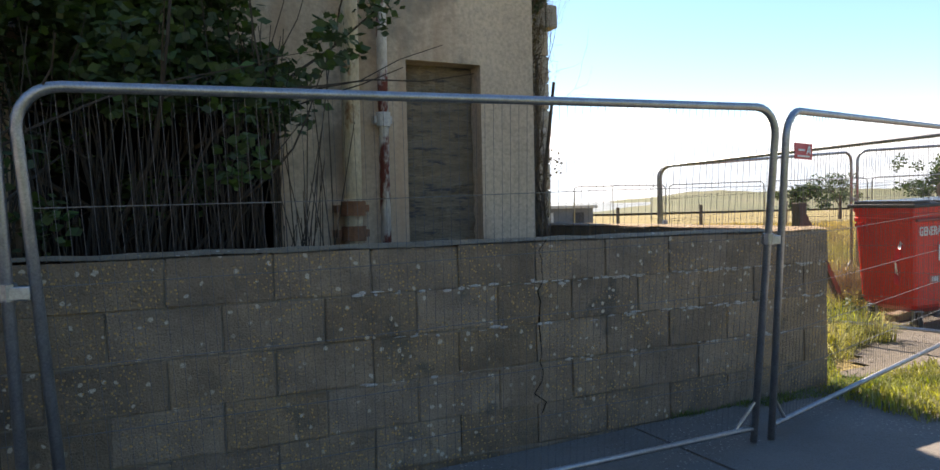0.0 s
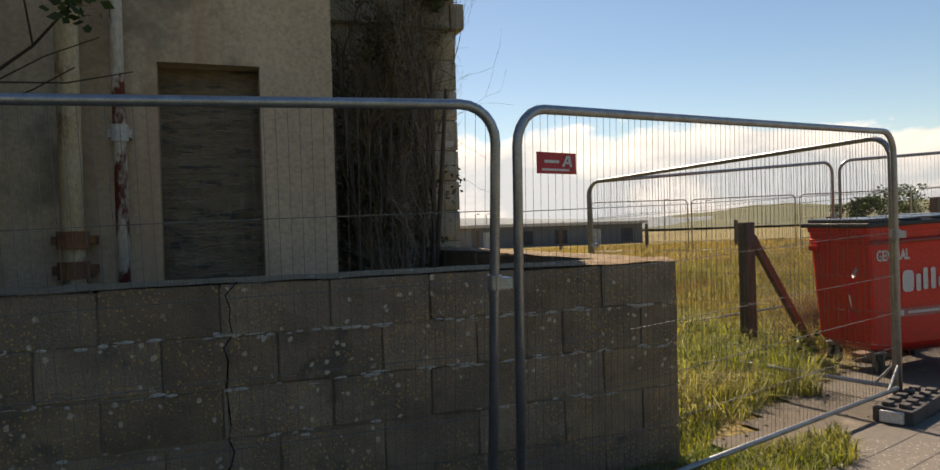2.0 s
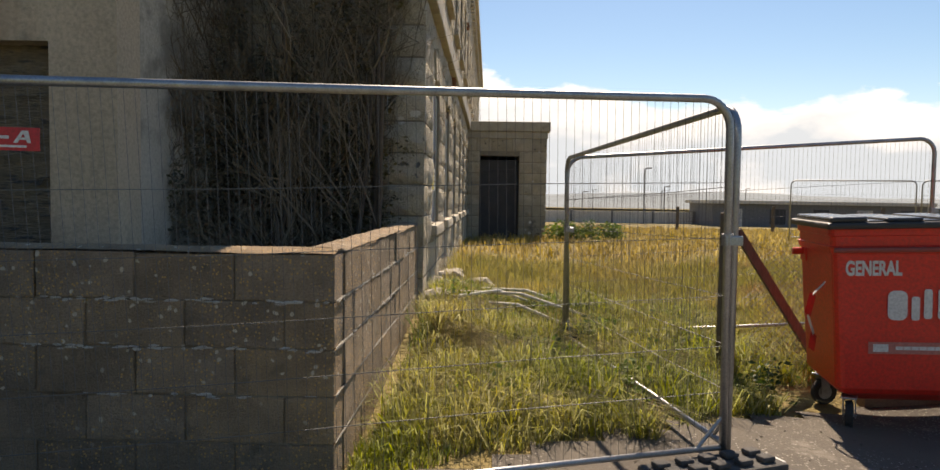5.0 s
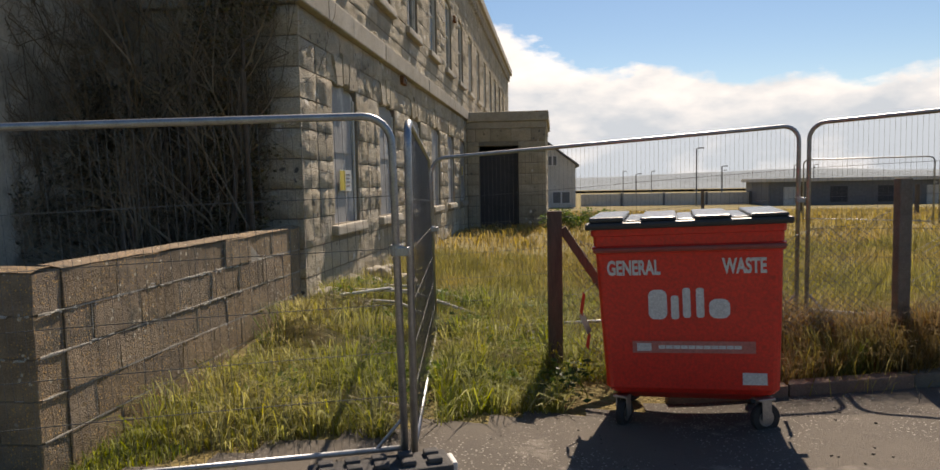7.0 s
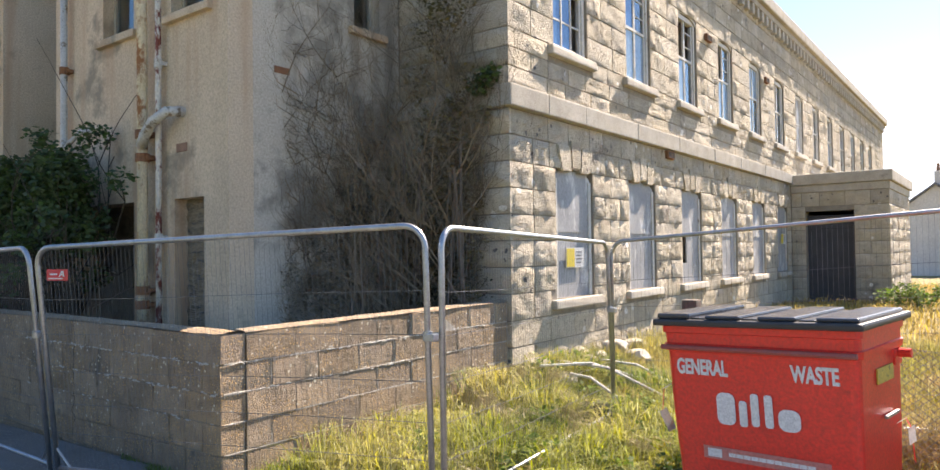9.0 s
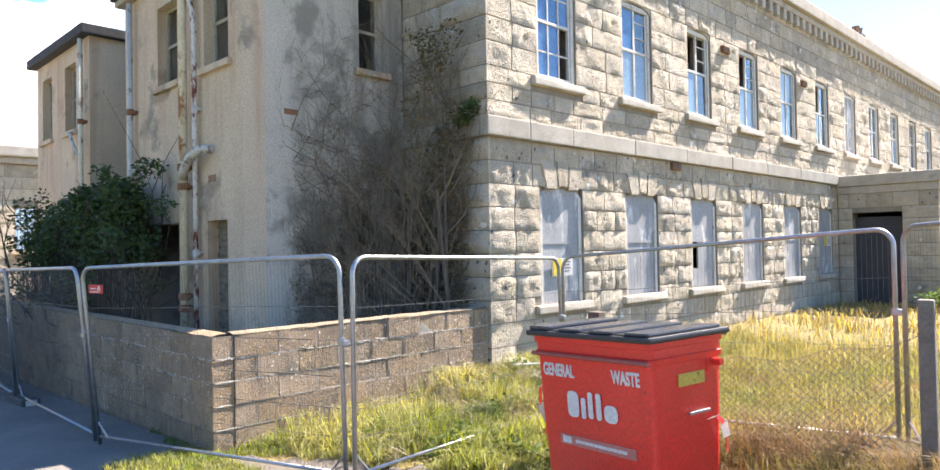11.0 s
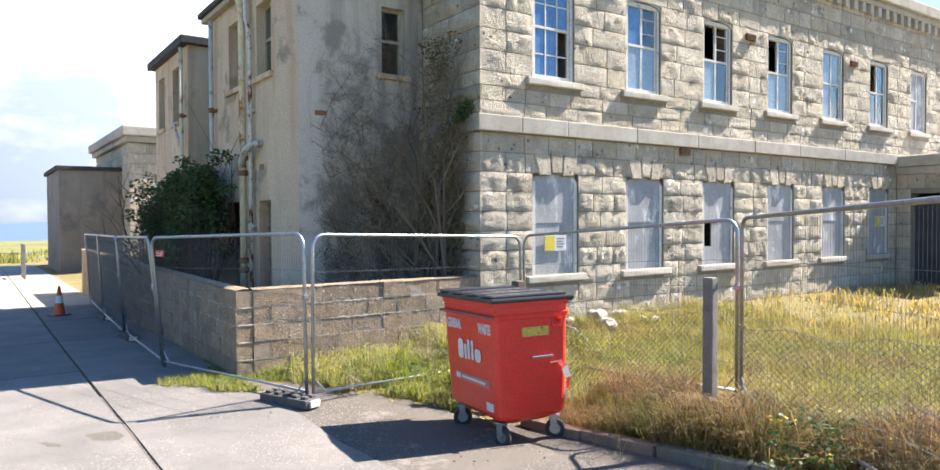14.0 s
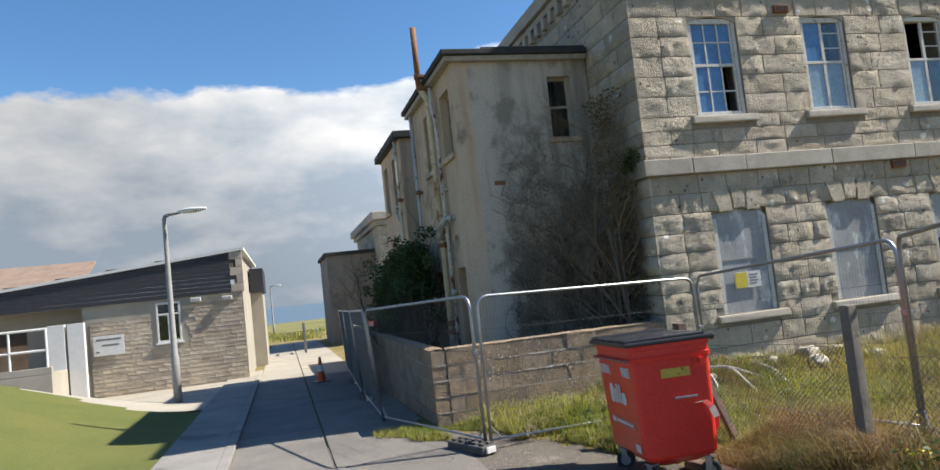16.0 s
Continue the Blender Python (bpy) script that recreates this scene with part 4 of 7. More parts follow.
# ---- wire fence panels ----
def fence_section(a, b, label, lean_a=(0, 0), lean_b=(0, 0), sign=False, sheeted=False):
    """a, b: where the two uprights' tops stand; lean: how far their feet stand off from under the tops."""
    H, R = 1.92, 0.15
    za = a[2] - H if len(a) > 2 else ground_z(*a) + 0.02
    zb = b[2] - H if len(b) > 2 else ground_z(*b) + 0.02
    fa = Vector((a[0] + lean_a[0], a[1] + lean_a[1], za))
    fb = Vector((b[0] + lean_b[0], b[1] + lean_b[1], zb))
    ta, tb = Vector((a[0], a[1], fa.z + H)), Vector((b[0], b[1], fb.z + H))
    W = (tb - ta).length
    base = fa.lerp(fb, 0.5)
    at = lambda u, h: fa.lerp(fb, u / W).lerp(ta.lerp(tb, u / W), h / H) - base
    th = thing("mesh_fence", label, "fence", base, group="temporary wire fence panels")
    corner = lambda cu, ch, a0: [(cu + R * math.cos(a0 + math.pi / 2 * k / 6), ch + R * math.sin(a0 + math.pi / 2 * k / 6)) for k in range(7)]
    top = [(0, 0.05)] + [(u, h) for u, h in reversed(corner(R, H - R, math.pi / 2))] + [(u, h) for u, h in reversed(corner(W - R, H - R, 0))] + [(W, 0.05)]
    bm = bmesh.new()
    tube(bm, [at(u, h) for u, h in top], 0.0205, 10)
    part("frame", bm, M_GALV, th, smooth=True)
    bm = bmesh.new()
    tube(bm, [at(0.02, 0.13), at(W - 0.02, 0.13)], 0.0165, 8)
    part("bottom_rail", bm, M_GALV, th, smooth=True)
    for u in (0.0, W):
        bm = bmesh.new()
        s = 0.16 if u == 0 else -0.16
        tube(bm, [at(u, 0.30), at(u + s, 0.13)], 0.010, 6)
        part("brace", bm, M_GALV, th)
    bm = bmesh.new()
    n = int(W / 0.042)
    for k in range(1, n):
        u = W * k / n
        d = R - min(u, W - u)
        h1 = H - R + math.sqrt(max(0.0, R * R - d * d)) if d > 0 else H
        tube(bm, [at(u, 0.13), at(u, h1 - 0.01)], 0.0011, 3, False)
    tagged(part("wire_mesh", bm, M_WIRE, th), kind="stuff")
    for h in (0.42, 0.66, 0.92, 1.22, 1.5):
        bm = bmesh.new()
        tube(bm, [at(0.01, h), at(W * 0.3, h - 0.006), at(W * 0.7, h + 0.004), at(W - 0.01, h)], 0.0024, 4, False)
        part("horizontal_wire", bm, M_WIRE, th)
    bm = bmesh.new()
    p = at(W, 1.18)
    q = at(W, 1.24)
    tube(bm, [p, q], 0.032, 8)
    box(bm, p.x - 0.02, p.y - 0.03, p.z, p.x + 0.07, p.y + 0.03, q.z - 0.01, 0.006)
    part("clamp", bm, M_GALV, th)
    if sheeted:
        bm = bmesh.new()
        n = 24
        g = [[bm.verts.new(at(W * (0.02 + 0.96 * i / n), 0.16 + 1.66 * j / 6) + Vector((0, 0.03 + 0.012 * noise.noise((a[0] + i * 0.6, j * 0.7, 2)), 0))) for i in range(n + 1)] for j in range(7)]
        for r0, r1 in zip(g, g[1:]):
            for i in range(n):
                bm.faces.new((r0[i], r0[i + 1], r1[i + 1], r1[i]))
        part("fence_sheet", bm, M_SHEET, th, "thin dark see-through sheet", smooth=True)
    if sign:
        d = (tb - ta).normalized()
        m = Matrix.Translation(at(0.10, 1.655)) @ Matrix.Rotation(math.atan2(d.y, d.x), 4, "Z") @ Matrix.Diagonal((0.75, 1, 0.60, 1))
        parts = ((0, -0.012, 0, 0.30, -0.006, 0.15, M_SIGNRED, "sign_plate"), (0.05, -0.016, 0.075, 0.16, -0.013, 0.095, M_WHITE, "text_bar"),
                 (0.03, -0.016, 0.02, 0.24, -0.013, 0.035, M_WHITE, "text_bar"))
        for x0, y0, z0, x1, y1, z1, mat, nm in parts:
            bm = bmesh.new()
            box(bm, x0, y0, z0, x1, y1, z1, m=m)
            part(nm, bm, mat, th, "red sign plate with white marks" if nm == "sign_plate" else "")
        bm = bmesh.new()
        for poly in (((0.18, 0.05), (0.20, 0.05), (0.235, 0.13), (0.22, 0.13)), ((0.222, 0.13), (0.25, 0.13), (0.262, 0.05), (0.245, 0.05)), ((0.2, 0.07), (0.24, 0.07), (0.24, 0.085), (0.205, 0.085))):
            f = bm.faces.new([bm.verts.new((x, -0.016, z)) for x, z in poly])
        bmesh.ops.transform(bm, matrix=m, verts=bm.verts[:])
        part("emblem", bm, M_WHITE, th)
    return th


SHEETED = "wire fence panel hung with a thin dark see-through sheet"
PLAIN = "galvanised wire fence panel with rounded top corners"
fence_section((-7.3, 2.95), (-3.82, 2.80), SHEETED, (0.05, 0.12), (0.05, 0.12), sheeted=True)
fence_section((-3.76, 2.80), (-0.38, 2.67, 2.05), SHEETED, (0.05, 0.12), (0.05, 0.12), sheeted=True)
fence_section((-0.32, 2.67, 2.05), (3.19, 2.56, 2.11), PLAIN, (0.12, 0.15), (0.0, 0.18))
fence_section((3.29, 2.58, 2.105), (6.59, 3.54, 2.205), "galvanised wire fence panel with a small red sign", (0.04, 0.16), (0.03, 0.02), sign=True)
fence_section((6.66, 3.62, 2.19), (6.19, 7.02, 2.10), PLAIN, (0.0, 0.0), (0.05, 0.0))
fence_section((6.21, 7.08, 2.11), (9.80, 6.97, 2.35), PLAIN)
fence_section((9.88, 6.93, 2.36), (13.15, 4.5, 2.5), PLAIN)
for k in range(5):
    fence_section((15.2 + 2.9 * k, 22.5 - 2.0 * k), (18.0 + 2.9 * k, 20.6 - 2.0 * k), "distant galvanised wire fence panel in the field")


def fence_foot(x, y, rz):
    th = thing("ballast_block", "black moulded rubber foot block for fence panels", "ballast", (x, y, ground_z(x, y) + 0.02), rz, group="fence feet")
    bm = bmesh.new()
    box(bm, -0.37, -0.12, 0.0, 0.37, 0.12, 0.10, 0.014)
    part("base", bm, M_FOOT, th)
    for i in range(5):
        for s in (-1, 1):
            bm = bmesh.new()
            xx = -0.28 + 0.14 * i
            box(bm, xx - 0.04, s * 0.05 - 0.032, 0.1002, xx + 0.04, s * 0.05 + 0.032, 0.13, 0.012)
            part("rib", bm, M_FOOT, th)
    for s in (-1, 1):
        bm = bmesh.new()
        box(bm, s * 0.386 - 0.015, -0.07, 0.015, s * 0.386 + 0.015, 0.07, 0.09, 0.008)
        part("end_cap", bm, M_WHITE, th, "pale end reflector")


for x, y, rz in ((6.52, 3.40, 22), (-0.2, 2.84, 2), (-3.75, 2.94, 2), (6.22, 7.05, 20), (9.84, 6.95, 70)):
    fence_foot(x, y, rz)


# ---- waste bin ----
def text_mesh(body, size, depth):
    cu = bpy.data.curves.new("text", "FONT")
    cu.body, cu.size, cu.extrude, cu.align_x, cu.align_y, cu.offset = body, size, depth, "CENTER", "CENTER", size * 0.035
    ob = bpy.data.objects.new("text", cu)
    scene.collection.objects.link(ob)
    bpy.context.view_layer.update()
    me = bpy.data.meshes.new_from_object(ob)
    bpy.data.objects.remove(ob)
    return me


def waste_bin(at, rz):
    th = thing("waste_bin", "red steel four-wheeled waste bin with black lid", "waste bin", at, rz)
    wt, dt, wb, db, z0, z1 = 1.20, 0.82, 1.11, 0.755, 0.26, 1.40   # widths and depths at the rim and at the base
    half = lambda z: ((wb + (wt - wb) * (z - z0) / (z1 - z0)) / 2, (db + (dt - db) * (z - z0) / (z1 - z0)) / 2)
    bm = bmesh.new()
    levels = [(z0 - 0.06, -0.15), (z0 + 0.01, -0.03), (z0 + 0.05, 0.0), (0.5, 0.0), (0.8, 0.003), (1.23, 0), (1.235, 0.014), (1.28, 0.018), (1.285, 0.006), (1.35, 0.006), (1.355, 0.018), (z1, 0.018)]
    rings = []
    for z, e in levels:
        hx, hy = half(max(z, z0))
        hx, hy, c = hx + e, hy + e, 0.05
        ring = []
        for cx, cy, a0 in ((hx - c, hy - c, 0), (-hx + c, hy - c, 90), (-hx + c, -hy + c, 180), (hx - c, -hy + c, 270)):
            for k in range(4):
                a = radians(a0 + 30 * k)
                dent = 0.006 * noise.noise((cx * 2, cy * 2 + z * 3, k))
                ring.append(bm.verts.new((cx + (c + dent) * math.cos(a), cy + (c + dent) * math.sin(a), z)))
        rings.append(ring)
    n = len(rings[0])
    for r, s in zip(rings, rings[1:]):
        for k in range(n):
            bm.faces.new((r[k], r[(k + 1) % n], s[(k + 1) % n], s[k]))
    bm.faces.new(rings[0][::-1])
    bm.faces.new(rings[-1])
    part("body", bm, M_RED, th)
    bm = bmesh.new()
    box(bm, -wt / 2 - 0.05, -dt / 2 - 0.06, z1, wt / 2 + 0.05, dt / 2 + 0.05, z1 + 0.045, 0.016)
    lid = part("lid", bm, M_BLACK, th, "black plastic lid")
    for i in range(7):
        bm = bmesh.new()
        x = -0.51 + 1.02 * i / 6
        if i % 2:
            box(bm, x - 0.05, -dt / 2 - 0.02, z1 + 0.0452, x + 0.05, dt / 2 - 0.08, z1 + 0.056, 0.008)
        else:
            box(bm, x - 0.115, -dt / 2 - 0.035, z1 + 0.0452, x + 0.115, dt / 2 - 0.03, z1 + 0.072 + 0.010 * (i == 0), 0.014)
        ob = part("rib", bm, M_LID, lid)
    for s in (-1, 1):
        bm = bmesh.new()
        tube(bm, [(s * 0.45, dt / 2 + 0.04, z1 + 0.01), (s * 0.45 + 0.16, dt / 2 + 0.04, z1 + 0.01)], 0.03, 10)
        part("hinge", bm, M_BLACK, th)
        bm = bmesh.new()
        hx = half(1.15)[0]
        tube(bm, [(s * (hx - 0.02), 0.29, 1.20), (s * (hx + 0.085), 0.29, 1.20)], 0.028, 12)
        box(bm, s * hx - 0.012, 0.22, 1.13, s * hx + 0.014, 0.36, 1.225, 0.006)
        part("trunnion", bm, M_RED, th)
    bm = bmesh.new()
    tube(bm, [(-wt / 2 + 0.0, -dt / 2 - 0.035, 1.26), (wt / 2 - 0.0, -dt / 2 - 0.03, 1.26)], 0.017, 8)
    part("front_rail", bm, M_WORNRED, th, "scuffed red lifting rail")
    # castors
    for sx, sy, turn in ((-1, -1, 70), (1, -1, 25), (1, 1, 50), (-1, 1, 15)):
        cx, cy = sx * (wb / 2 - 0.10), sy * (db / 2 - 0.08)
        m = pose(cx, cy, 0, 0, 0, turn)
        bm = bmesh.new()
        box(bm, -0.06, -0.05, 0.225, 0.06, 0.05, 0.24, 0.004, m)
        for s in (-1, 1):
            box(bm, -0.03, s * 0.038 - 0.004, 0.09, 0.035, s * 0.038 + 0.004, 0.226, 0, m)
        castor = part("castor", bm, M_GALV, th, "steel castor fork")
        bm = bmesh.new()
        prof = [(0.055, -0.024), (0.092, -0.024), (0.10, -0.014), (0.10, 0.014), (0.092, 0.024), (0.055, 0.024)]
        rr = [[bm.verts.new((r * math.cos(a), h, r * math.sin(a))) for r, h in prof] for a in (2 * math.pi * k / 20 for k in range(20))]
        for k in range(20):
            for j in range(6):
                bm.faces.new((rr[k][j], rr[k][(j + 1) % 6], rr[(k + 1) % 20][(j + 1) % 6], rr[(k + 1) % 20][j]))
        bmesh.ops.recalc_face_normals(bm, faces=bm.faces[:])
        bmesh.ops.transform(bm, matrix=m @ pose(0.01, 0, 0.10), verts=bm.verts[:])
        part("tyre", bm, M_RUBBER, castor, "black rubber tyre")
        bm = bmesh.new()
        tube(bm, [(0, -0.02, 0), (0, 0.02, 0)], 0.056, 14)
        tube(bm, [(0, -0.045, 0), (0, 0.045, 0)], 0.012, 8)
        bmesh.ops.transform(bm, matrix=m @ pose(0.01, 0, 0.10), verts=bm.verts[:])
        part("rim", bm, M_GALV, castor)
    # lettering and plates on the front, which leans outwards to the rim
    slope = math.degrees(math.atan2((dt - db) / 2, z1 - z0))

    def on_front(name, me_or_bm, x, z, mat, label="", e=0.004):
        y = -half(z)[1] - e
        if isinstance(me_or_bm, bmesh.types.BMesh):
            ob = part(name, me_or_bm, mat, th, label)
        else:
            me_or_bm.materials.clear()
            me_or_bm.materials.append(mat)
            ob = tagged(new(name, me_or_bm), label)
            ob.parent = th
        ob.matrix_local = pose(x, y, z, 90 + slope, 0, 0)
        return ob

    on_front("lettering_general", text_mesh("GENERAL", 0.135, 0.002), -0.345, 1.13, M_WHITE, "white lettering").scale = (0.60, 1.0, 1)
    on_front("lettering_waste", text_mesh("WASTE", 0.135, 0.002), 0.355, 1.13, M_WHITE, "white lettering").scale = (0.60, 1.0, 1)
    # emblem of plain white shapes
    shapes = ((-0.215, 0.0, 0.12, 0.20), (-0.105, -0.02, 0.05, 0.16), (-0.03, 0.01, 0.05, 0.20), (0.055, 0.01, 0.05, 0.20), (0.175, -0.03, 0.13, 0.13))
    for x, z, w, h in shapes:
        bm = bmesh.new()
        r = min(w, h) * 0.35
        ring = [(cx + r * math.cos(a), cy + r * math.sin(a)) for cx, cy, a0 in ((w / 2 - r, h / 2 - r, 0), (r - w / 2, h / 2 - r, 90), (r - w / 2, r - h / 2, 180), (w / 2 - r, r - h / 2, 270)) for a in (radians(a0 + 22.5 * k) for k in range(5))]
        f = bm.faces.new([bm.verts.new((px, py, 0.003)) for px, py in ring])
        ex = bmesh.ops.extrude_face_region(bm, geom=[f])
        bmesh.ops.translate(bm, vec=(0, 0, 0.004), verts=[v for v in ex["geom"] if isinstance(v, bmesh.types.BMVert)])
        bmesh.ops.recalc_face_normals(bm, faces=bm.faces[:])
        on_front("emblem_block", bm, x + 0.02, 0.885 + z, M_WHITE)
    for x, z, w, h, mat, nm in ((0.02, 0.595, 0.78, 0.08, M_FADED, "label_strip"), (0.40, 0.385, 0.15, 0.08, M_WHITE, "small_label")):
        bm = bmesh.new()
        box(bm, -w / 2, -h / 2, 0, w / 2, h / 2, 0.003)
        on_front(nm, bm, x, z, mat, "pale worn strip" if nm == "label_strip" else "small white label")
    for k in range(12):
        bm = bmesh.new()
        w = 0.05 if k else 0.10
        box(bm, 0, -0.012 - 0.014 * (k == 0), 0.0032, w - 0.006, 0.012 + 0.014 * (k == 0), 0.005)
        on_front("text_bar", bm, -0.34 + (0.14 + 0.048 * (k - 1) if k else 0), 0.595, M_WHITE)
    # yellow label and tape on the end
    bm = bmesh.new()
    hx = half(1.1)[0]
    box(bm, hx + 0.004, -0.12, 1.06, hx + 0.012, 0.18, 1.15)
    part("yellow_label", bm, M_OCHRELABEL, th, "worn yellow label")
    bm = bmesh.new()
    hx = half(0.86)[0]
    box(bm, hx + 0.01, -0.02, 0.845, hx + 0.03, 0.22, 0.865, 0.004)
    part("latch", bm, M_GALV, th)
    for sgn, pts in ((1, [(0.03, 0.2, 0.79), (0.05, 0.27, 0.80), (0.06, 0.33, 0.74), (0.055, 0.37, 0.63), (0.06, 0.36, 0.52)]), (-1, [(0.03, -0.25, 1.02), (0.12, -0.3, 0.95), (0.15, -0.28, 0.80), (0.10, -0.25, 0.66), (0.12, -0.26, 0.55)])):
        for k in range(len(pts) - 1):
            bm = bmesh.new()
            a, b = Vector(pts[k]), Vector(pts[k + 1])
            hx = half(0.7)[0]
            a, b = Vector((sgn * (hx + a.x), a.y, a.z)), Vector((sgn * (hx + b.x), b.y, b.z))
            side = Vector((0.012 * (-1) ** k, 0.028, 0.01))
            q = [bm.verts.new(p) for p in (a - side, a + side, b + side, b - side)]
            bm.faces.new(q)
            r = bmesh.ops.solidify(bm, geom=bm.faces[:], thickness=0.003)
            part("tape", bm, (M_WHITE, M_SIGNRED)[k % 2], th, "red and white tape")
    return th


waste = waste_bin((8.35, 5.01, ground_z(8.35, 4.9) + 0.025), -9.5)
waste.matrix_world = pose(8.42, 5.01, ground_z(8.4, 5.0) + 0.03, 0.6, -2.2, -9.5)


# ---- posts, chain-link and kerb ----
def fence_post(x, y, top, w, mat, label, name, brace=None):
    z = ground_z(x, y)
    th = thing(name, label, "fence post", (x, y, z), random.uniform(-4, 4), group="field fence posts")
    bm = bmesh.new()
    vs = box(bm, -w / 2, -w / 2, -0.15, w / 2, w / 2, top - z, 0.012)
    for v in bm.verts:
        if v.co.z > 0.5:
            v.co.x += 0.012 * noise.noise((x, v.co.z * 3, v.co.y * 9))
    part("shaft", bm, mat, th)
    if brace:
        bm = bmesh.new()
        tube(bm, [(w / 2, 0, top - z - 0.15), (brace, 0, 0.05)], 0.05, 4)
        part("brace", bm, mat, th)
    return th


fence_post(7.46, 5.96, 1.60, 0.125, M_WOOD, "weathered timber fence post with diagonal brace", "timber_post", 0.85)
fence_post(10.25, 5.90, 1.83, 0.10, M_CONCRETE, "grey concrete fence post with worn edges", "concrete_post")
fence_post(13.0, 5.9, 2.05, 0.10, M_CONCRETE, "grey concrete fence post with worn edges", "concrete_post")
fence_post(15.9, 5.9, 2.25, 0.10, M_CONCRETE, "grey concrete fence post with worn edges", "concrete_post")


def chain_link(x0, x1, y, h):
    """Sagging chain-link: two families of slanting wires and a line wire."""
    th = thing("chain_link_fence", "sagging rusty chain-link fence between posts", "fence", ((x0 + x1) / 2, y, ground_z((x0 + x1) / 2, y)))
    base = th.matrix_world.translation

    def spot(x, f):
        t = (x - x0) / (x1 - x0)
        sag = 0.16 * math.sin(math.pi * t) + 0.03 * math.sin(9 * x)
        return Vector((x, y + 0.05 * math.sin(3 * x + 4 * f), ground_z(x, y) + 0.05 + (h - sag) * f)) - base
    for nm, s in (("mesh_left", 1), ("mesh_right", -1)):
        bm = bmesh.new()
        n = int((x1 - x0 + h) / 0.062)
        for k in range(n):
            xa = (x0 - h if s > 0 else x0) + 0.062 * k
            pts = [(xa + s * 0 + (h * f if s > 0 else -h * f), f) for f in (0, 0.25, 0.5, 0.75, 1)]
            pts = [(x, f) for x, f in pts if x0 <= x <= x1]
            if len(pts) > 1:
                tube(bm, [spot(x, f) for x, f in pts], 0.0023, 3, False)
        tagged(part(nm, bm, M_WIRE, th), kind="stuff")
    for f in (0.02, 1.0):
        bm = bmesh.new()
        tube(bm, [spot(x0 + (x1 - x0) * k / 16, f) for k in range(17)], 0.0028, 4, False)
        part("line_wire", bm, M_WIRE, th)


chain_link(7.53, 10.18, 5.95, 1.1)
chain_link(10.32, 12.94, 5.93, 1.02)
chain_link(13.06, 15.85, 5.9, 1.02)

kerb = thing("kerb", "worn concrete kerb along the field edge", "kerb", kind="structure")
x = 8.3
while x < 17:
    bm = bmesh.new()
    ln = 0.9
    y = 5.36 + 0.03 * (x - 8.3)
    za, zb = ground_z(x, y), ground_z(x + ln, y)
    vs = box(bm, x, y - 0.07, -0.1, x + ln - 0.012, y + 0.07, 0.10, 0.014)
    for v in bm.verts:
        v.co.z += za + (zb - za) * (v.co.x - x) / ln + 0.006 * noise.noise((v.co.x * 3, v.co.y * 9, 2))
    part("kerb_stone", bm, M_KERBRED if x < 10.0 else M_CONCRETE, kerb)
    x += ln
# footpath beside the road with its kerb
path = thing("footpath", "raised concrete footpath with kerb", "pavement", kind="structure")
x = -11.9
while x < 5.6:
    bm = bmesh.new()
    ln = 1.75
    for y0, y1, e in ((-0.67, 0.25, 0.0), (0.255, 0.39, 0.006)):
        vs = box(bm, x, y0, -0.15, x + ln - 0.01, y1, 0.085 + e, 0.008)
    for v in bm.verts:
        v.co.z += ground_z(v.co.x, 0.0) + 0.004 * noise.noise((v.co.x, v.co.y, 1))
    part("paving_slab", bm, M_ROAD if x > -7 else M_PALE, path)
    x += ln

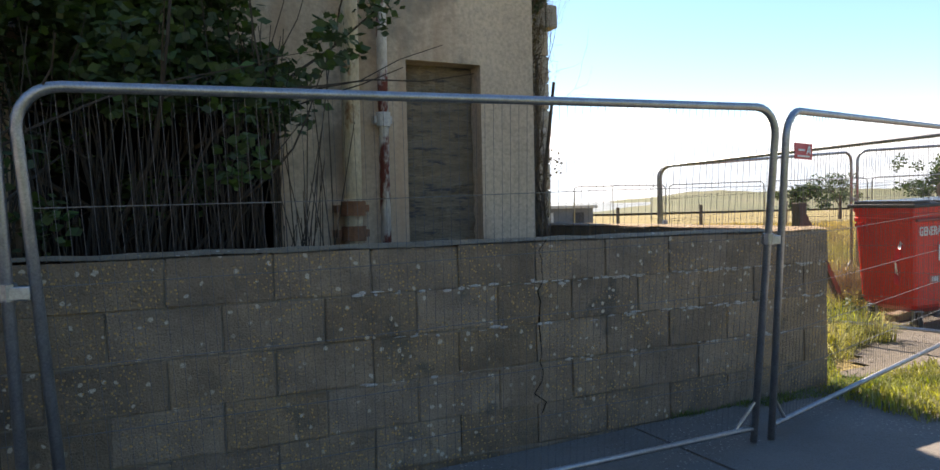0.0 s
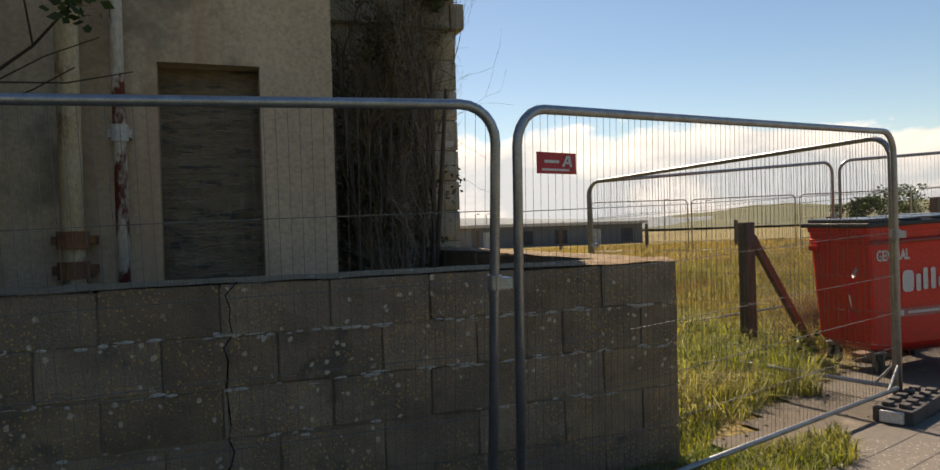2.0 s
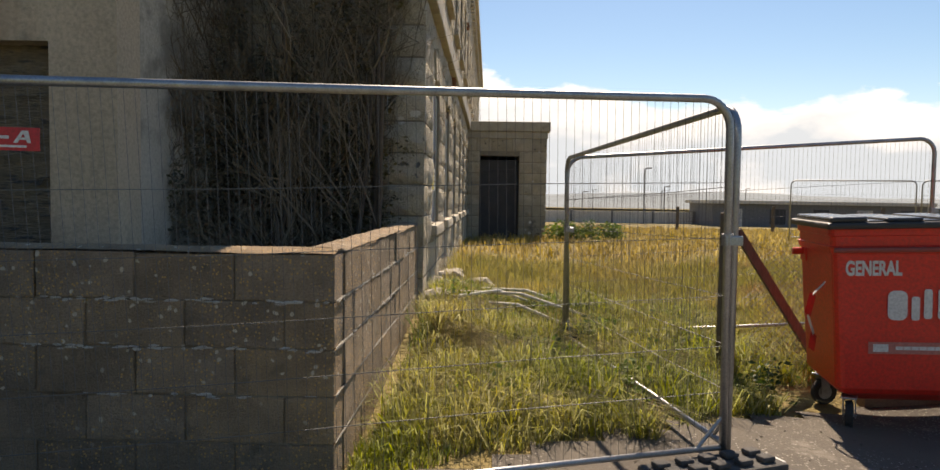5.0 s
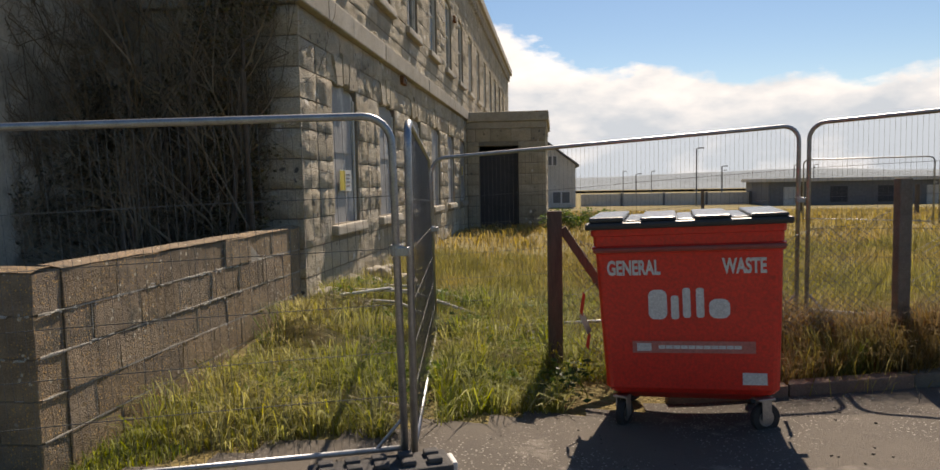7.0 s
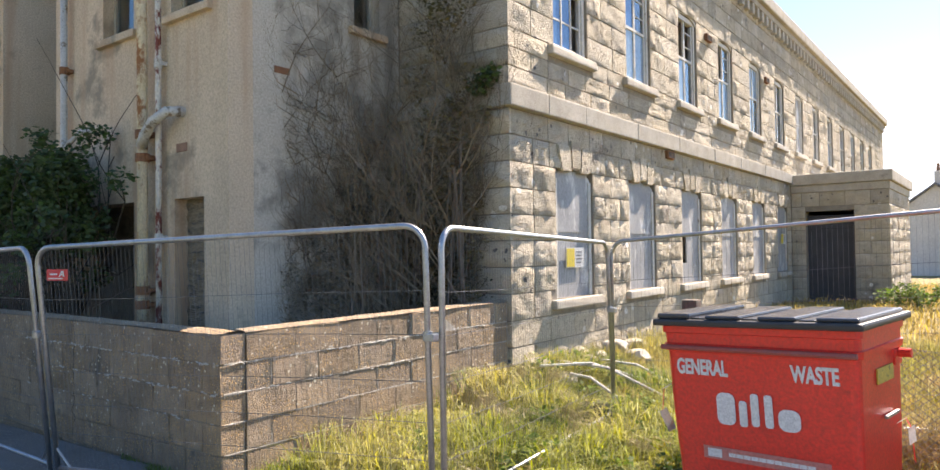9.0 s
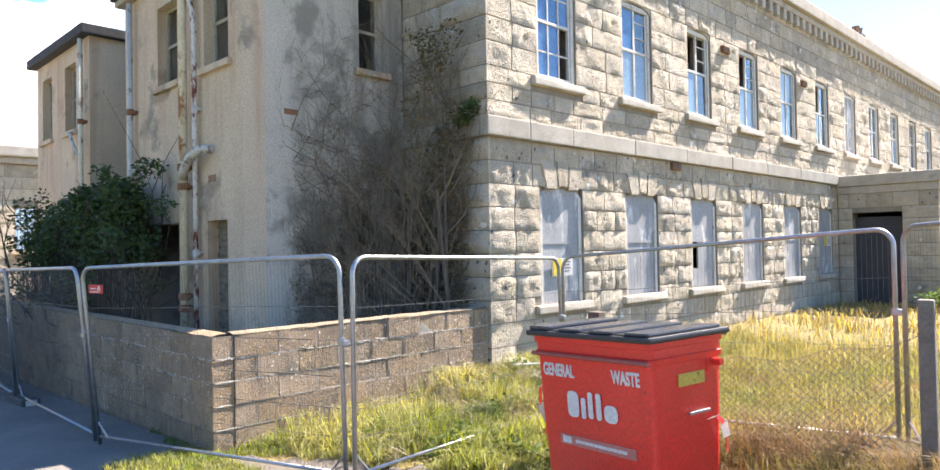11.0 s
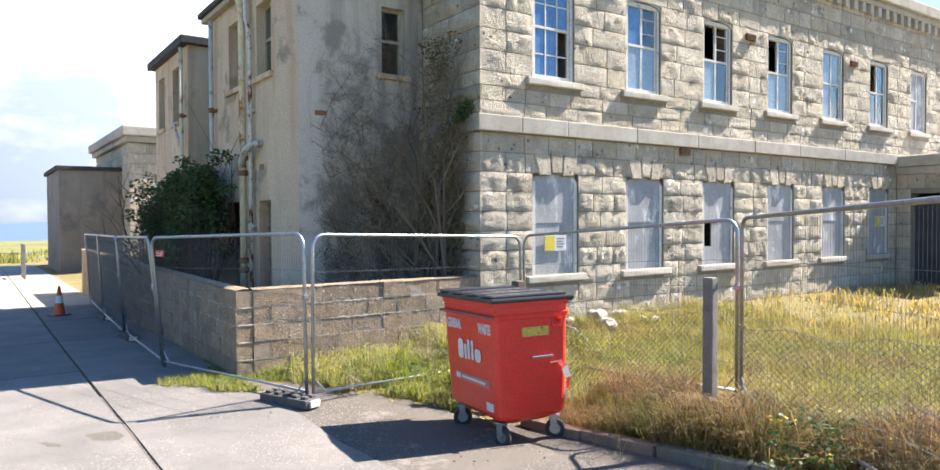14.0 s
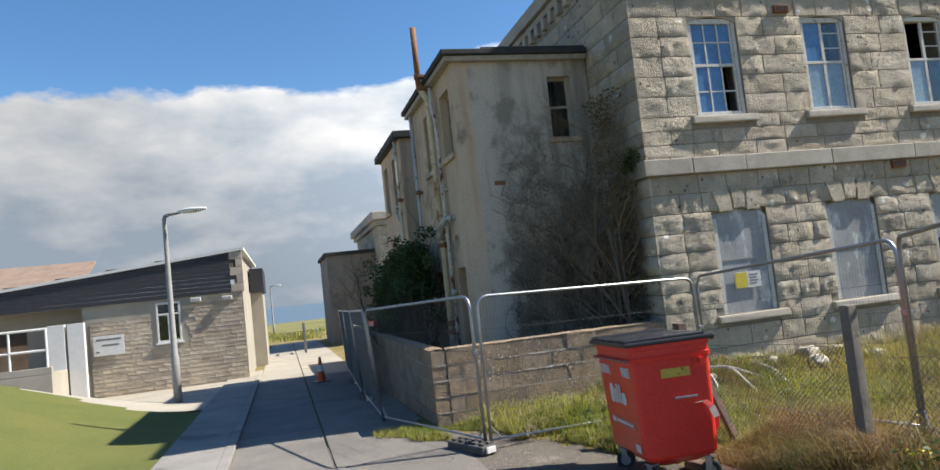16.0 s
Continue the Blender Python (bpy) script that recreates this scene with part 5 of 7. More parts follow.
# ---- low clinic-like building at the end of the road ----
def low_building():
    X0 = -10.7
    bm = bmesh.new()
    wall_cells(bm, "y", X0, -1, -5.15, -0.26, -0.4, 3.0, [(-2.99, -2.25, 1.58, 2.88)], 0.3)
    wall_cells(bm, "x", -0.26, -1, -22.0, X0 - 0.3, -0.4, 3.0, [], 0.3)
    wall_cells(bm, "y", X0 - 0.9, -1, -14.0, -5.15, -0.4, 3.0, [(-5.65, -5.3, 1.2, 2.3), (-9.5, -7.0, 0.6, 2.4)], 0.3)
    w = whole("wall_low_building", bm, M_PALE, "single-storey building with pale stone cladding", "wall", "structure")
    bm = bmesh.new()
    box(bm, X0 - 0.9, -5.16, -0.4, X0 - 0.02, -5.0, 3.0)
    whole("wall_recess", bm, M_OCHRE, "ochre side wall of the entrance recess", "wall", "structure")
    # dark boarded fascia under a sloping white roof edge
    top = lambda y: 4.36 + (y + 0.2) * 0.096
    fas = thing("fascia", "dark boarded fascia under a sloping roof", "fascia", kind="structure")
    z = 2.98
    k = 0
    while z < 4.34:
        y_left = max(-14.0, (z - 4.36) / 0.096 - 0.2) if z > top(-14.0) else -14.0
        bm = bmesh.new()
        box(bm, X0 + 0.02, y_left, z, X0 + 0.07, -0.28 if k % 2 else -0.62, min(z + 0.135, 4.34), 0.006)
        part("board", bm, M_FASCIA, fas)
        z += 0.14
        k += 1
    for k in range(5):
        bm = bmesh.new()
        box(bm, X0 + 0.02, -0.61 if k % 2 == 0 else -0.42, 3.0 + 0.27 * k, X0 + 0.08, -0.2, 3.26 + 0.27 * k, 0.012)
        part("quoin", bm, M_CLAD, fas)
    bm = bmesh.new()
    box(bm, X0 - 0.25, -0.28, 3.0, X0 + 0.018, -0.2, 4.3)
    part("side_fascia", bm, M_PALE, fas)
    bm = bmesh.new()
    vs = [bm.verts.new(p) for p in ((X0 + 0.12, -14.2, top(-14.2)), (X0 + 0.12, -0.12, top(-0.12)), (-22, -0.12, top(-0.12)), (-22, -14.2, top(-14.2)))]
    f = bm.faces.new(vs)
    r = bmesh.ops.extrude_face_region(bm, geom=[f])
    bmesh.ops.translate(bm, vec=(0, 0, 0.09), verts=[v for v in r["geom"] if isinstance(v, bmesh.types.BMVert)])
    bmesh.ops.recalc_face_normals(bm, faces=bm.faces[:])
    whole("roof_low_building", bm, M_WHITE, "sloping roof with a thin white edge", "roof", "structure")
    bm = bmesh.new()
    for yy in (-14.0, -0.5):
        box(bm, -21.5, yy, 2.95, X0 - 0.1, yy + 0.2, top(yy) - 0.01)
    box(bm, -21.9, -14, 2.95, -21.7, -0.3, 3.0)
    whole("gable_infill", bm, M_PALE, "pale gable infill", "wall", "structure")
    bm = bmesh.new()
    box(bm, -20.0, -0.25, -0.4, -16.5, 0.22, 3.0)
    whole("wall_annex", bm, M_PALE, "pale rendered annex wall", "wall", "structure")
    bm = bmesh.new()
    box(bm, -20.1, -0.25, 3.003, -16.4, 0.30, 4.0, 0.01)
    whole("fascia_annex", bm, M_FASCIA, "dark boarded annex fascia", "fascia", "structure")
    # cladding stones
    th = thing("stone_cladding", "pale split-stone cladding courses", "cladding", kind="structure")
    random.seed(11)
    meshes = [stone_mesh("cladding_stone", M_CLAD, 0.012, s) for s in range(5)]
    z = 0.0
    while z < 2.95:
        y = -4.95
        while y < -0.3:
            ln = random.uniform(0.22, 0.52)
            y1 = min(y + ln, -0.27)
            if not (y < -2.2 and y1 > -3.05 and z + 0.125 > 1.55) and not (z > 2.4 and y < -3.05) and not (z > 2.62 and y < -1.9):
                ob = new("cladding_stone", random.choice(meshes))
                ob.parent = th
                ob.matrix_local = Matrix.Translation((X0, y, z)) @ Matrix.Diagonal((1, y1 - y - 0.010, 0.127, 1))
            y = y1
        z += 0.1365
    # window, lights, notice
    win = thing("window_27", "white-framed window of the low building", "window", (X0, -2.62, 1.58), 90, kind="structure")
    bm = bmesh.new()
    for a, b, c, d in ((-0.37, 0, -0.31, 1.3), (0.31, 0, 0.37, 1.3), (-0.309, 0, 0.309, 0.07), (-0.309, 1.23, 0.309, 1.3), (-0.309, 0.88, 0.309, 0.94), (-0.03, 0.071, 0.03, 0.879)):
        box(bm, a, -0.03, b, c, 0.05, d, 0.006)
    part("window_frame", bm, M_WHITE, win)
    bm = bmesh.new()
    box(bm, -0.31, 0.0, 0.07, 0.31, 0.01, 1.23)
    part("pane", bm, M_GLASS, win)
    bm = bmesh.new()
    box(bm, -0.42, -0.09, -0.06, 0.42, 0.0, -0.003, 0.01)
    part("window_sill", bm, M_WHITE, win)
    # not a real blind: an added near-black sheet paints the room's shade
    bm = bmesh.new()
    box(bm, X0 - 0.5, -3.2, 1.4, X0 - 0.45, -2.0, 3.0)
    whole("blind", bm, M_DARK, "near-black sheet standing in for the unlit room", "blind", "structure")
    for y, z in ((-1.74, 2.86), (-0.77, 2.82)):
        th = thing("flood_light", "white box flood light under the fascia", "light", (X0 + 0.03, y, z), 90)
        bm = bmesh.new()
        box(bm, -0.16, -0.14, -0.07, 0.16, 0.0, 0.07, 0.02)
        part("housing", bm, M_WHITE, th)
        bm = bmesh.new()
        box(bm, -0.13, -0.15, -0.055, 0.13, -0.142, 0.035, 0.004)
        part("lens", bm, M_BOARD, th)
    th = thing("notice_board", "white notice board on the stone cladding", "sign", (X0 + 0.06, -4.42, 1.7), 90)
    bm = bmesh.new()
    box(bm, -0.45, -0.02, -0.31, 0.45, 0.0, 0.31, 0.006)
    part("board", bm, M_WHITE, th)
    for x0, x1, z in ((-0.36, 0.36, 0.16), (-0.2, 0.30, -0.02), (-0.38, -0.28, -0.22)):
        bm = bmesh.new()
        box(bm, x0, -0.024, z, x1, -0.0205, z + 0.06)
        part("text_bar", bm, M_FAR_DARK, th)
    # entrance screen wall with a gap, doorway and white rails
    th = thing("screen_wall", "white rendered screen wall with a dark gap", "wall")
    for y0, y1 in ((-6.0, -5.52), (-5.45, -4.98)):
        bm = bmesh.new()
        box(bm, -10.3, y0, -0.1, -10.1, y1, 2.5, 0.01)
        part("slab", bm, M_WHITE, th)
    bm = bmesh.new()
    box(bm, X0 - 0.86, -5.62, 1.25, X0 - 0.82, -5.34, 2.25)
    whole("window_28", bm, M_GLASS, "narrow door light in the entrance", "window", "structure")
    bm = bmesh.new()
    box(bm, -10.2, -14, -0.3, -8.6, -5.5, 1.14, 0.02)
    box(bm, -8.75, -14, 1.15, -8.6, -5.5, 1.34, 0.01)
    whole("terrace", bm, M_PALE, "raised pale concrete terrace", "terrace", "structure")
    rail = thing("guard_rail", "white tubular guard rail on the terrace", "railing", (-8.65, -9.16, 1.33))
    for y in (-13.5, -12.0, -10.5, -9.0, -7.6, -6.65):
        bm = bmesh.new()
        tube(bm, [(0, y + 10.2, 0), (0, y + 10.2, 1.1)], 0.035, 8)
        part("post", bm, M_WHITE, rail)
    for z in (0.5, 1.1):
        bm = bmesh.new()
        tube(bm, [(0, -3.3, z), (0, 3.58, z)], 0.035, 8)
        part("rail", bm, M_WHITE, rail)
    # tiled roof further behind
    bm = bmesh.new()
    vs = [bm.verts.new(p) for p in ((-23, -30, 3.0), (-23, -9, 3.0), (-30, -9, 5.9), (-30, -30, 5.9))]
    f = bm.faces.new(vs)
    r = bmesh.ops.extrude_face_region(bm, geom=[f])
    bmesh.ops.translate(bm, vec=(0, 0, 0.12), verts=[v for v in r["geom"] if isinstance(v, bmesh.types.BMVert)])
    bmesh.ops.recalc_face_normals(bm, faces=bm.faces[:])
    box(bm, -36, -29.5, -0.6, -23.2, -9.5, 2.99)
    whole("roof_tiled", bm, M_TILE, "brown tiled roof behind the low building", "roof", "structure")


def stone_mesh(name, mat, bulge, seed, nx=6, nz=5):
    """A unit rock-faced stone: y 0..1 along, z 0..1 up, its rough face towards +x."""
    rnd = random.Random(seed)
    bm = bmesh.new()
    ox, oz = rnd.uniform(0, 90), rnd.uniform(0, 90)
    g = []
    for j in range(nz + 1):
        row = []
        for i in range(nx + 1):
            u, v = i / nx, j / nz
            edge = i in (0, nx) or j in (0, nz)
            inner = min(min(u, 1 - u) * 1.6, min(v, 1 - v))
            d = 0.014 if edge else bulge * (0.62 + 0.6 * min(inner, 0.25)) + bulge * 0.95 * noise.noise((ox + u * 3.4, oz + v * 2.6, 0.5)) + bulge * rnd.uniform(-0.22, 0.22)
            row.append(bm.verts.new((max(d, 0.008), u + (0 if edge else rnd.uniform(-0.04, 0.04)), v + (0 if edge else rnd.uniform(-0.05, 0.05)))))
        g.append(row)
    for j in range(nz):
        for i in range(nx):
            bm.faces.new((g[j][i], g[j][i + 1], g[j + 1][i + 1], g[j + 1][i])).smooth = True
    rim = [(0, 0), (1, 0), (1, 1), (0, 1)]
    front, back = [[bm.verts.new((d, y, z)) for y, z in rim] for d in (0.012, -0.03)]
    for k in range(4):
        bm.faces.new((front[(k + 1) % 4], front[k], back[k], back[(k + 1) % 4]))
    return mesh_from(bm, name, mat)


before_low = set(scene.objects)
low_building()
for ob in scene.objects:
    if ob not in before_low and ob.parent is None:
        ob.matrix_world = Matrix.Translation((1.15, 0.29, -0.03)) @ ob.matrix_world


# ---- street lamps, cone ----
def street_lamp(x, y, h, rz, label):
    th = thing("street_lamp", label, "street lamp", (x, y, ground_z(x, y)), rz)
    bm = bmesh.new()
    tube(bm, [(0, 0, -0.1), (0, 0, 1.2), (0, 0, 1.25), (0, 0, h - 0.08), (0.02, 0, h - 0.02), (0.12, 0, h + 0.02), (0.5, 0, h + 0.05)], [0.105, 0.105, 0.08, 0.055, 0.05, 0.045, 0.04], 12)
    part("column", bm, M_LAMPGREY, th, smooth=True)
    bm = bmesh.new()
    rings = []
    for k in range(7):
        t = k / 6
        w = 0.14 * math.sin(math.pi * (0.12 + 0.80 * t)) + 0.012
        rings.append([bm.verts.new((0.42 + 0.78 * t, w * math.cos(a), h + 0.06 + 0.5 * w * math.sin(a))) for a in (2 * math.pi * i / 10 for i in range(10))])
    for a, b in zip(rings, rings[1:]):
        for i in range(10):
            bm.faces.new((a[i], a[(i + 1) % 10], b[(i + 1) % 10], b[i]))
    bm.faces.new(rings[0][::-1])
    bm.faces.new(rings[-1])
    part("lantern", bm, M_WHITE, th, "white lantern head", smooth=True)


street_lamp(-4.35, -1.5, 4.85, 65, "grey steel street lamp on the forecourt")
street_lamp(-58.0, 0.27, 5.0, 60, "distant grey street lamp by the sea road")


def traffic_cone(x, y):
    th = thing("traffic_cone", "orange traffic cone with white band by fence", "cone", (x, y, ground_z(x, y) + 0.03), 20)
    bm = bmesh.new()
    box(bm, -0.19, -0.19, 0, 0.19, 0.19, 0.035, 0.01)
    part("foot", bm, M_BLACK, th)
    for z0, z1, mat, nm in ((0.035, 0.30, M_ORANGE, "lower_cone"), (0.30, 0.48, M_WHITE, "white_band"), (0.48, 0.70, M_ORANGE, "upper_cone")):
        bm = bmesh.new()
        r = lambda z: 0.135 - 0.155 * z
        tube(bm, [(0, 0, z0), (0, 0, z1)], [r(z0), r(z1)], 18)
        part(nm, bm, mat, th, smooth=False)


traffic_cone(-5.08, 2.14)

# dark skip-like box and rail by the sea end
th = thing("gate_frame", "dark metal gate frame by the sea road", "gate", (-22.0, 2.2, ground_z(-22, 2.2)))
for x in (0, 0.9, 1.8):
    bm = bmesh.new()
    box(bm, x, -0.04, 0, x + 0.08, 0.04, 1.5, 0.01)
    part("upright", bm, M_FAR_DARK, th)
for z in (0.7, 1.4):
    bm = bmesh.new()
    box(bm, 0.081, -0.03, z, 1.8, 0.03, z + 0.08, 0.01)
    part("bar", bm, M_FAR_DARK, th)

# loose pale poles in the grass
for i, (x0, y0, x1, y1, dz) in enumerate(((5.0, 8.0, 6.6, 7.6, 0.12), (5.2, 7.7, 6.3, 7.2, 0.10), (5.3, 8.6, 6.5, 8.2, 0.15), (5.1, 7.4, 6.0, 8.3, 0.17), (6.35, 7.0, 7.5, 6.9, 0.10))):
    th = thing("loose_pole", "pale bleached pole lying in the grass", "pole", (x0, y0, ground_z(x0, y0)), group="loose poles in the grass")
    bm = bmesh.new()
    tube(bm, [(0, 0, dz), ((x1 - x0) / 2, (y1 - y0) / 2, dz + 0.01), (x1 - x0, y1 - y0, ground_z(x1, y1) - ground_z(x0, y0) + dz)], 0.018, 8)
    part("shaft", bm, M_PAINT, th)

# ---- distance ----
def gabled_house(at, w, d, eave, ridge, wallmat, roofmat, label, windows=()):
    th = thing("house", label, "house", at)
    bm = bmesh.new()
    vs = [bm.verts.new(p) for p in ((-w / 2, 0, 0), (w / 2, 0, 0), (w / 2, 0, eave), (0, 0, ridge), (-w / 2, 0, eave))]
    f = bm.faces.new(vs)
    r = bmesh.ops.extrude_face_region(bm, geom=[f])
    bmesh.ops.translate(bm, vec=(0, d, 0), verts=[v for v in r["geom"] if isinstance(v, bmesh.types.BMVert)])
    bmesh.ops.recalc_face_normals(bm, faces=bm.faces[:])
    part("wall", bm, wallmat, th)
    for s in (-1, 1):
        bm = bmesh.new()
        q = [bm.verts.new(p) for p in ((0, -0.3, ridge + 0.05), (s * (w / 2 + 0.4), -0.3, eave - 0.2), (s * (w / 2 + 0.4), d + 0.3, eave - 0.2), (0, d + 0.3, ridge + 0.05))]
        f = bm.faces.new(q)
        r = bmesh.ops.extrude_face_region(bm, geom=[f])
        bmesh.ops.translate(bm, vec=(0, 0, 0.2), verts=[v for v in r["geom"] if isinstance(v, bmesh.types.BMVert)])
        bmesh.ops.recalc_face_normals(bm, faces=bm.faces[:])
        part("roof", bm, roofmat, th)
    for x, z, ww, hh in windows:
        bm = bmesh.new()
        box(bm, x - ww / 2, -0.06, z, x + ww / 2, -0.01, z + hh, 0.01)
        win = part("window", bm, M_WHITE, th)
        for k in range(2):
            bm = bmesh.new()
            box(bm, x - ww / 2 + 0.08 + k * ww / 2, -0.09, z + 0.08, x - 0.08 + k * ww / 2, -0.065, z + hh - 0.08)
            part("pane", bm, M_FAR_DARK, win)
    return th


HY = 75.0
house = gabled_house((5.6, HY, -0.95), 9.4, 11, 4.7, 8.3, M_FAR_WALL, M_FAR_DARK, "pale rendered gabled house across the field", ((0.9, 4.6, 1.0, 1.1), (2.3, 4.6, 1.0, 1.1), (1.2, 2.0, 0.8, 1.3), (3.2, 0.6, 1.9, 1.3)))
bm = bmesh.new()
box(bm, -0.1, 0.4, 7.4, 1.6, 1.5, 9.6, 0.03)
st = part("chimney", bm, M_FAR_WALL, house, "wide pale chimney stack")
for k in range(3):
    bm = bmesh.new()
    tube(bm, [(0.2 + 0.5 * k, 0.95, 9.6), (0.2 + 0.5 * k, 0.95, 10.3)], [0.17, 0.13], 8)
    part("chimney_pot", bm, M_CLAY, st)

bw = thing("boundary_wall", "long pale boundary wall with posts", "wall", (39, 78.0, -1.0))
for k in range(5):
    x = -28 + 4.5 * k
    bm = bmesh.new()
    box(bm, x, -0.1, 0, x + 4.25, 0.1, 1.55, 0.02)
    part("wall_bay", bm, M_FAR_WALL, bw)
    bm = bmesh.new()
    box(bm, x + 4.255, -0.15, 0, x + 4.495, 0.15, 1.65, 0.02)
    part("pier", bm, M_FAR_DARK, bw)


def low_block(x, y, w, d, h, rz, label):
    th = thing("low_building", label, "building", (x, y, ground_z(x, y) - 0.1), rz)
    bm = bmesh.new()
    box(bm, -w / 2, -d / 2, 0, w / 2, d / 2, h, 0.03)
    part("wall", bm, M_FAR_DARK, th)
    bm = bmesh.new()
    box(bm, -w / 2 - 0.4, -d / 2 - 0.4, h, w / 2 + 0.4, d / 2 + 0.4, h + 0.35, 0.03)
    part("roof", bm, M_FAR_WALL, th)
    n = int(w / 4)
    for k in range(n):
        bm = bmesh.new()
        xx = -w / 2 + (k + 0.5) * w / n
        box(bm, xx - 0.8, -d / 2 - 0.05, 0.5 if k % 3 else 0.1, xx + 0.8, -d / 2 - 0.005, h - 0.5, 0.01)
        part("window", bm, M_DARKDOOR if k % 3 else M_FAR_WALL, th)


low_block(40, 76, 22, 8, 2.55, 0, "long low building across the field")
for x, y, h in ((22.7, 75, 6.0), (19, 95, 4.2), (30, 95, 5.0), (36, 120, 5.2), (26, 130, 5.4), (44, 110, 5.6), (54, 130, 6), (22, 140, 5.6), (60, 80, 5.6), (75, 90, 6)):
    th = thing("lamp_column", "distant slim lamp column on the skyline", "street lamp", (x, y, ground_z(x, y)), group="distant lamp columns")
    bm = bmesh.new()
    tube(bm, [(0, 0, 0), (0, 0, h), (0.3, 0, h + 0.05)], 0.07, 6)
    part("column", bm, M_FAR_DARK, th)
    bm = bmesh.new()
    box(bm, 0.2, -0.08, h, 0.75, 0.08, h + 0.12, 0.02)
    part("lantern", bm, M_FAR_DARK, th)
# row of timber posts across the field
for k in range(9):
    x, y = 14 + 3.4 * k, 31.0 - 1.9 * k
    th = thing("field_post", "small weathered timber post in the field", "fence post", (x, y, ground_z(x, y)), group="posts across the field")
    bm = bmesh.new()
    box(bm, -0.06, -0.06, -0.1, 0.06, 0.06, 1.2, 0.01)
    part("shaft", bm, M_WOOD, th)


def far_hill(name, cx, cy, lx, ly, h, label, mat):
    bm = bmesh.new()
    bmesh.ops.create_grid(bm, x_segments=60, y_segments=14, size=1)
    for v in bm.verts:
        u, w = v.co.x, v.co.y
        e = (1 - u * u) * (1 - w * w)
        v.co = Vector((cx + u * lx, cy + w * ly, -0.5 + h * e * (0.75 + 0.5 * noise.noise((u * 4, w * 2, cx))) + 0.10 * h * noise.noise((u * 17, w * 9, 5)) * e))
    whole(name, bm, mat, label, "hill", "structure", smooth=True)


far_hill("backdrop_hill", 330, 280, 190, 90, 11.0, "low heathland hill beyond the field", M_HILL)
far_hill("backdrop_headland", 150, 260, 400, 45, 6.0, "low hazy ridge beyond the field", M_HEADLAND)
far_hill("backdrop_shore", -68, 4, 9, 60, 0.9, "grassy bank above the shore", M_STRAWBANK)


# ---- plants ----
def leaf_mass(name, centres, count, size, mat, parent, seed):
    """Many small leaves in loose clumps, as one part."""
    rng = np.random.default_rng(seed)
    verts, faces = [], []
    cs = np.array([c[:3] for c in centres])
    rs = np.array([c[3] for c in centres])
    pick = rng.choice(len(cs), count, p=rs ** 2 / (rs ** 2).sum())
    d = rng.normal(size=(count, 3))
    d /= np.linalg.norm(d, axis=1)[:, None]
    pos = cs[pick] + d * (rs[pick] * rng.uniform(0.25, 1.0, count) ** 0.5)[:, None]
    a = rng.normal(size=(count, 3))
    a /= np.linalg.norm(a, axis=1)[:, None]
    a[:, 2] *= 0.5
    b = np.cross(a, rng.normal(size=(count, 3)))
    b /= np.linalg.norm(b, axis=1)[:, None]
    s = size * rng.uniform(0.6, 1.3, count)[:, None]
    quad = np.stack([pos, pos + a * s * 0.5 + b * s * 0.28, pos + a * s, pos + a * s * 0.5 - b * s * 0.28], 1).reshape(-1, 3)
    me = bpy.data.meshes.new(name)
    me.from_pydata(quad.tolist(), [], np.arange(count * 4).reshape(-1, 4).tolist())
    me.materials.append(mat)
    ob = new(name, me)
    ob.parent = parent
    return ob


def branches(bm, rnd, p, d, length, r, depth, pull, tips, lo=3):
    pts, rs = [p.copy()], [r]
    n = 4
    for k in range(n):
        d = (d + Vector((rnd.gauss(0, 0.16), rnd.gauss(0, 0.16), rnd.gauss(0, 0.12))) + pull * 0.07).normalized()
        p = p + d * length / n
        pts.append(p.copy())
        rs.append(max(r * (1 - 0.16 * (k + 1)), 0.0014))
    tube(bm, pts, rs, 6 if r > 0.012 else lo, False)
    tips.append(pts[-1])
    if depth > 0:
        for k in range(rnd.choice((3, 4, 4)) if depth > 1 else 4):
            q = pts[rnd.randint(1, n)]
            nd = (d + Vector((rnd.gauss(0, 0.6), rnd.gauss(0, 0.6), rnd.gauss(0.15, 0.4)))).normalized()
            branches(bm, rnd, q, nd, length * rnd.uniform(0.5, 0.8), r * rnd.uniform(0.4, 0.6), depth - 1, pull, tips, lo)


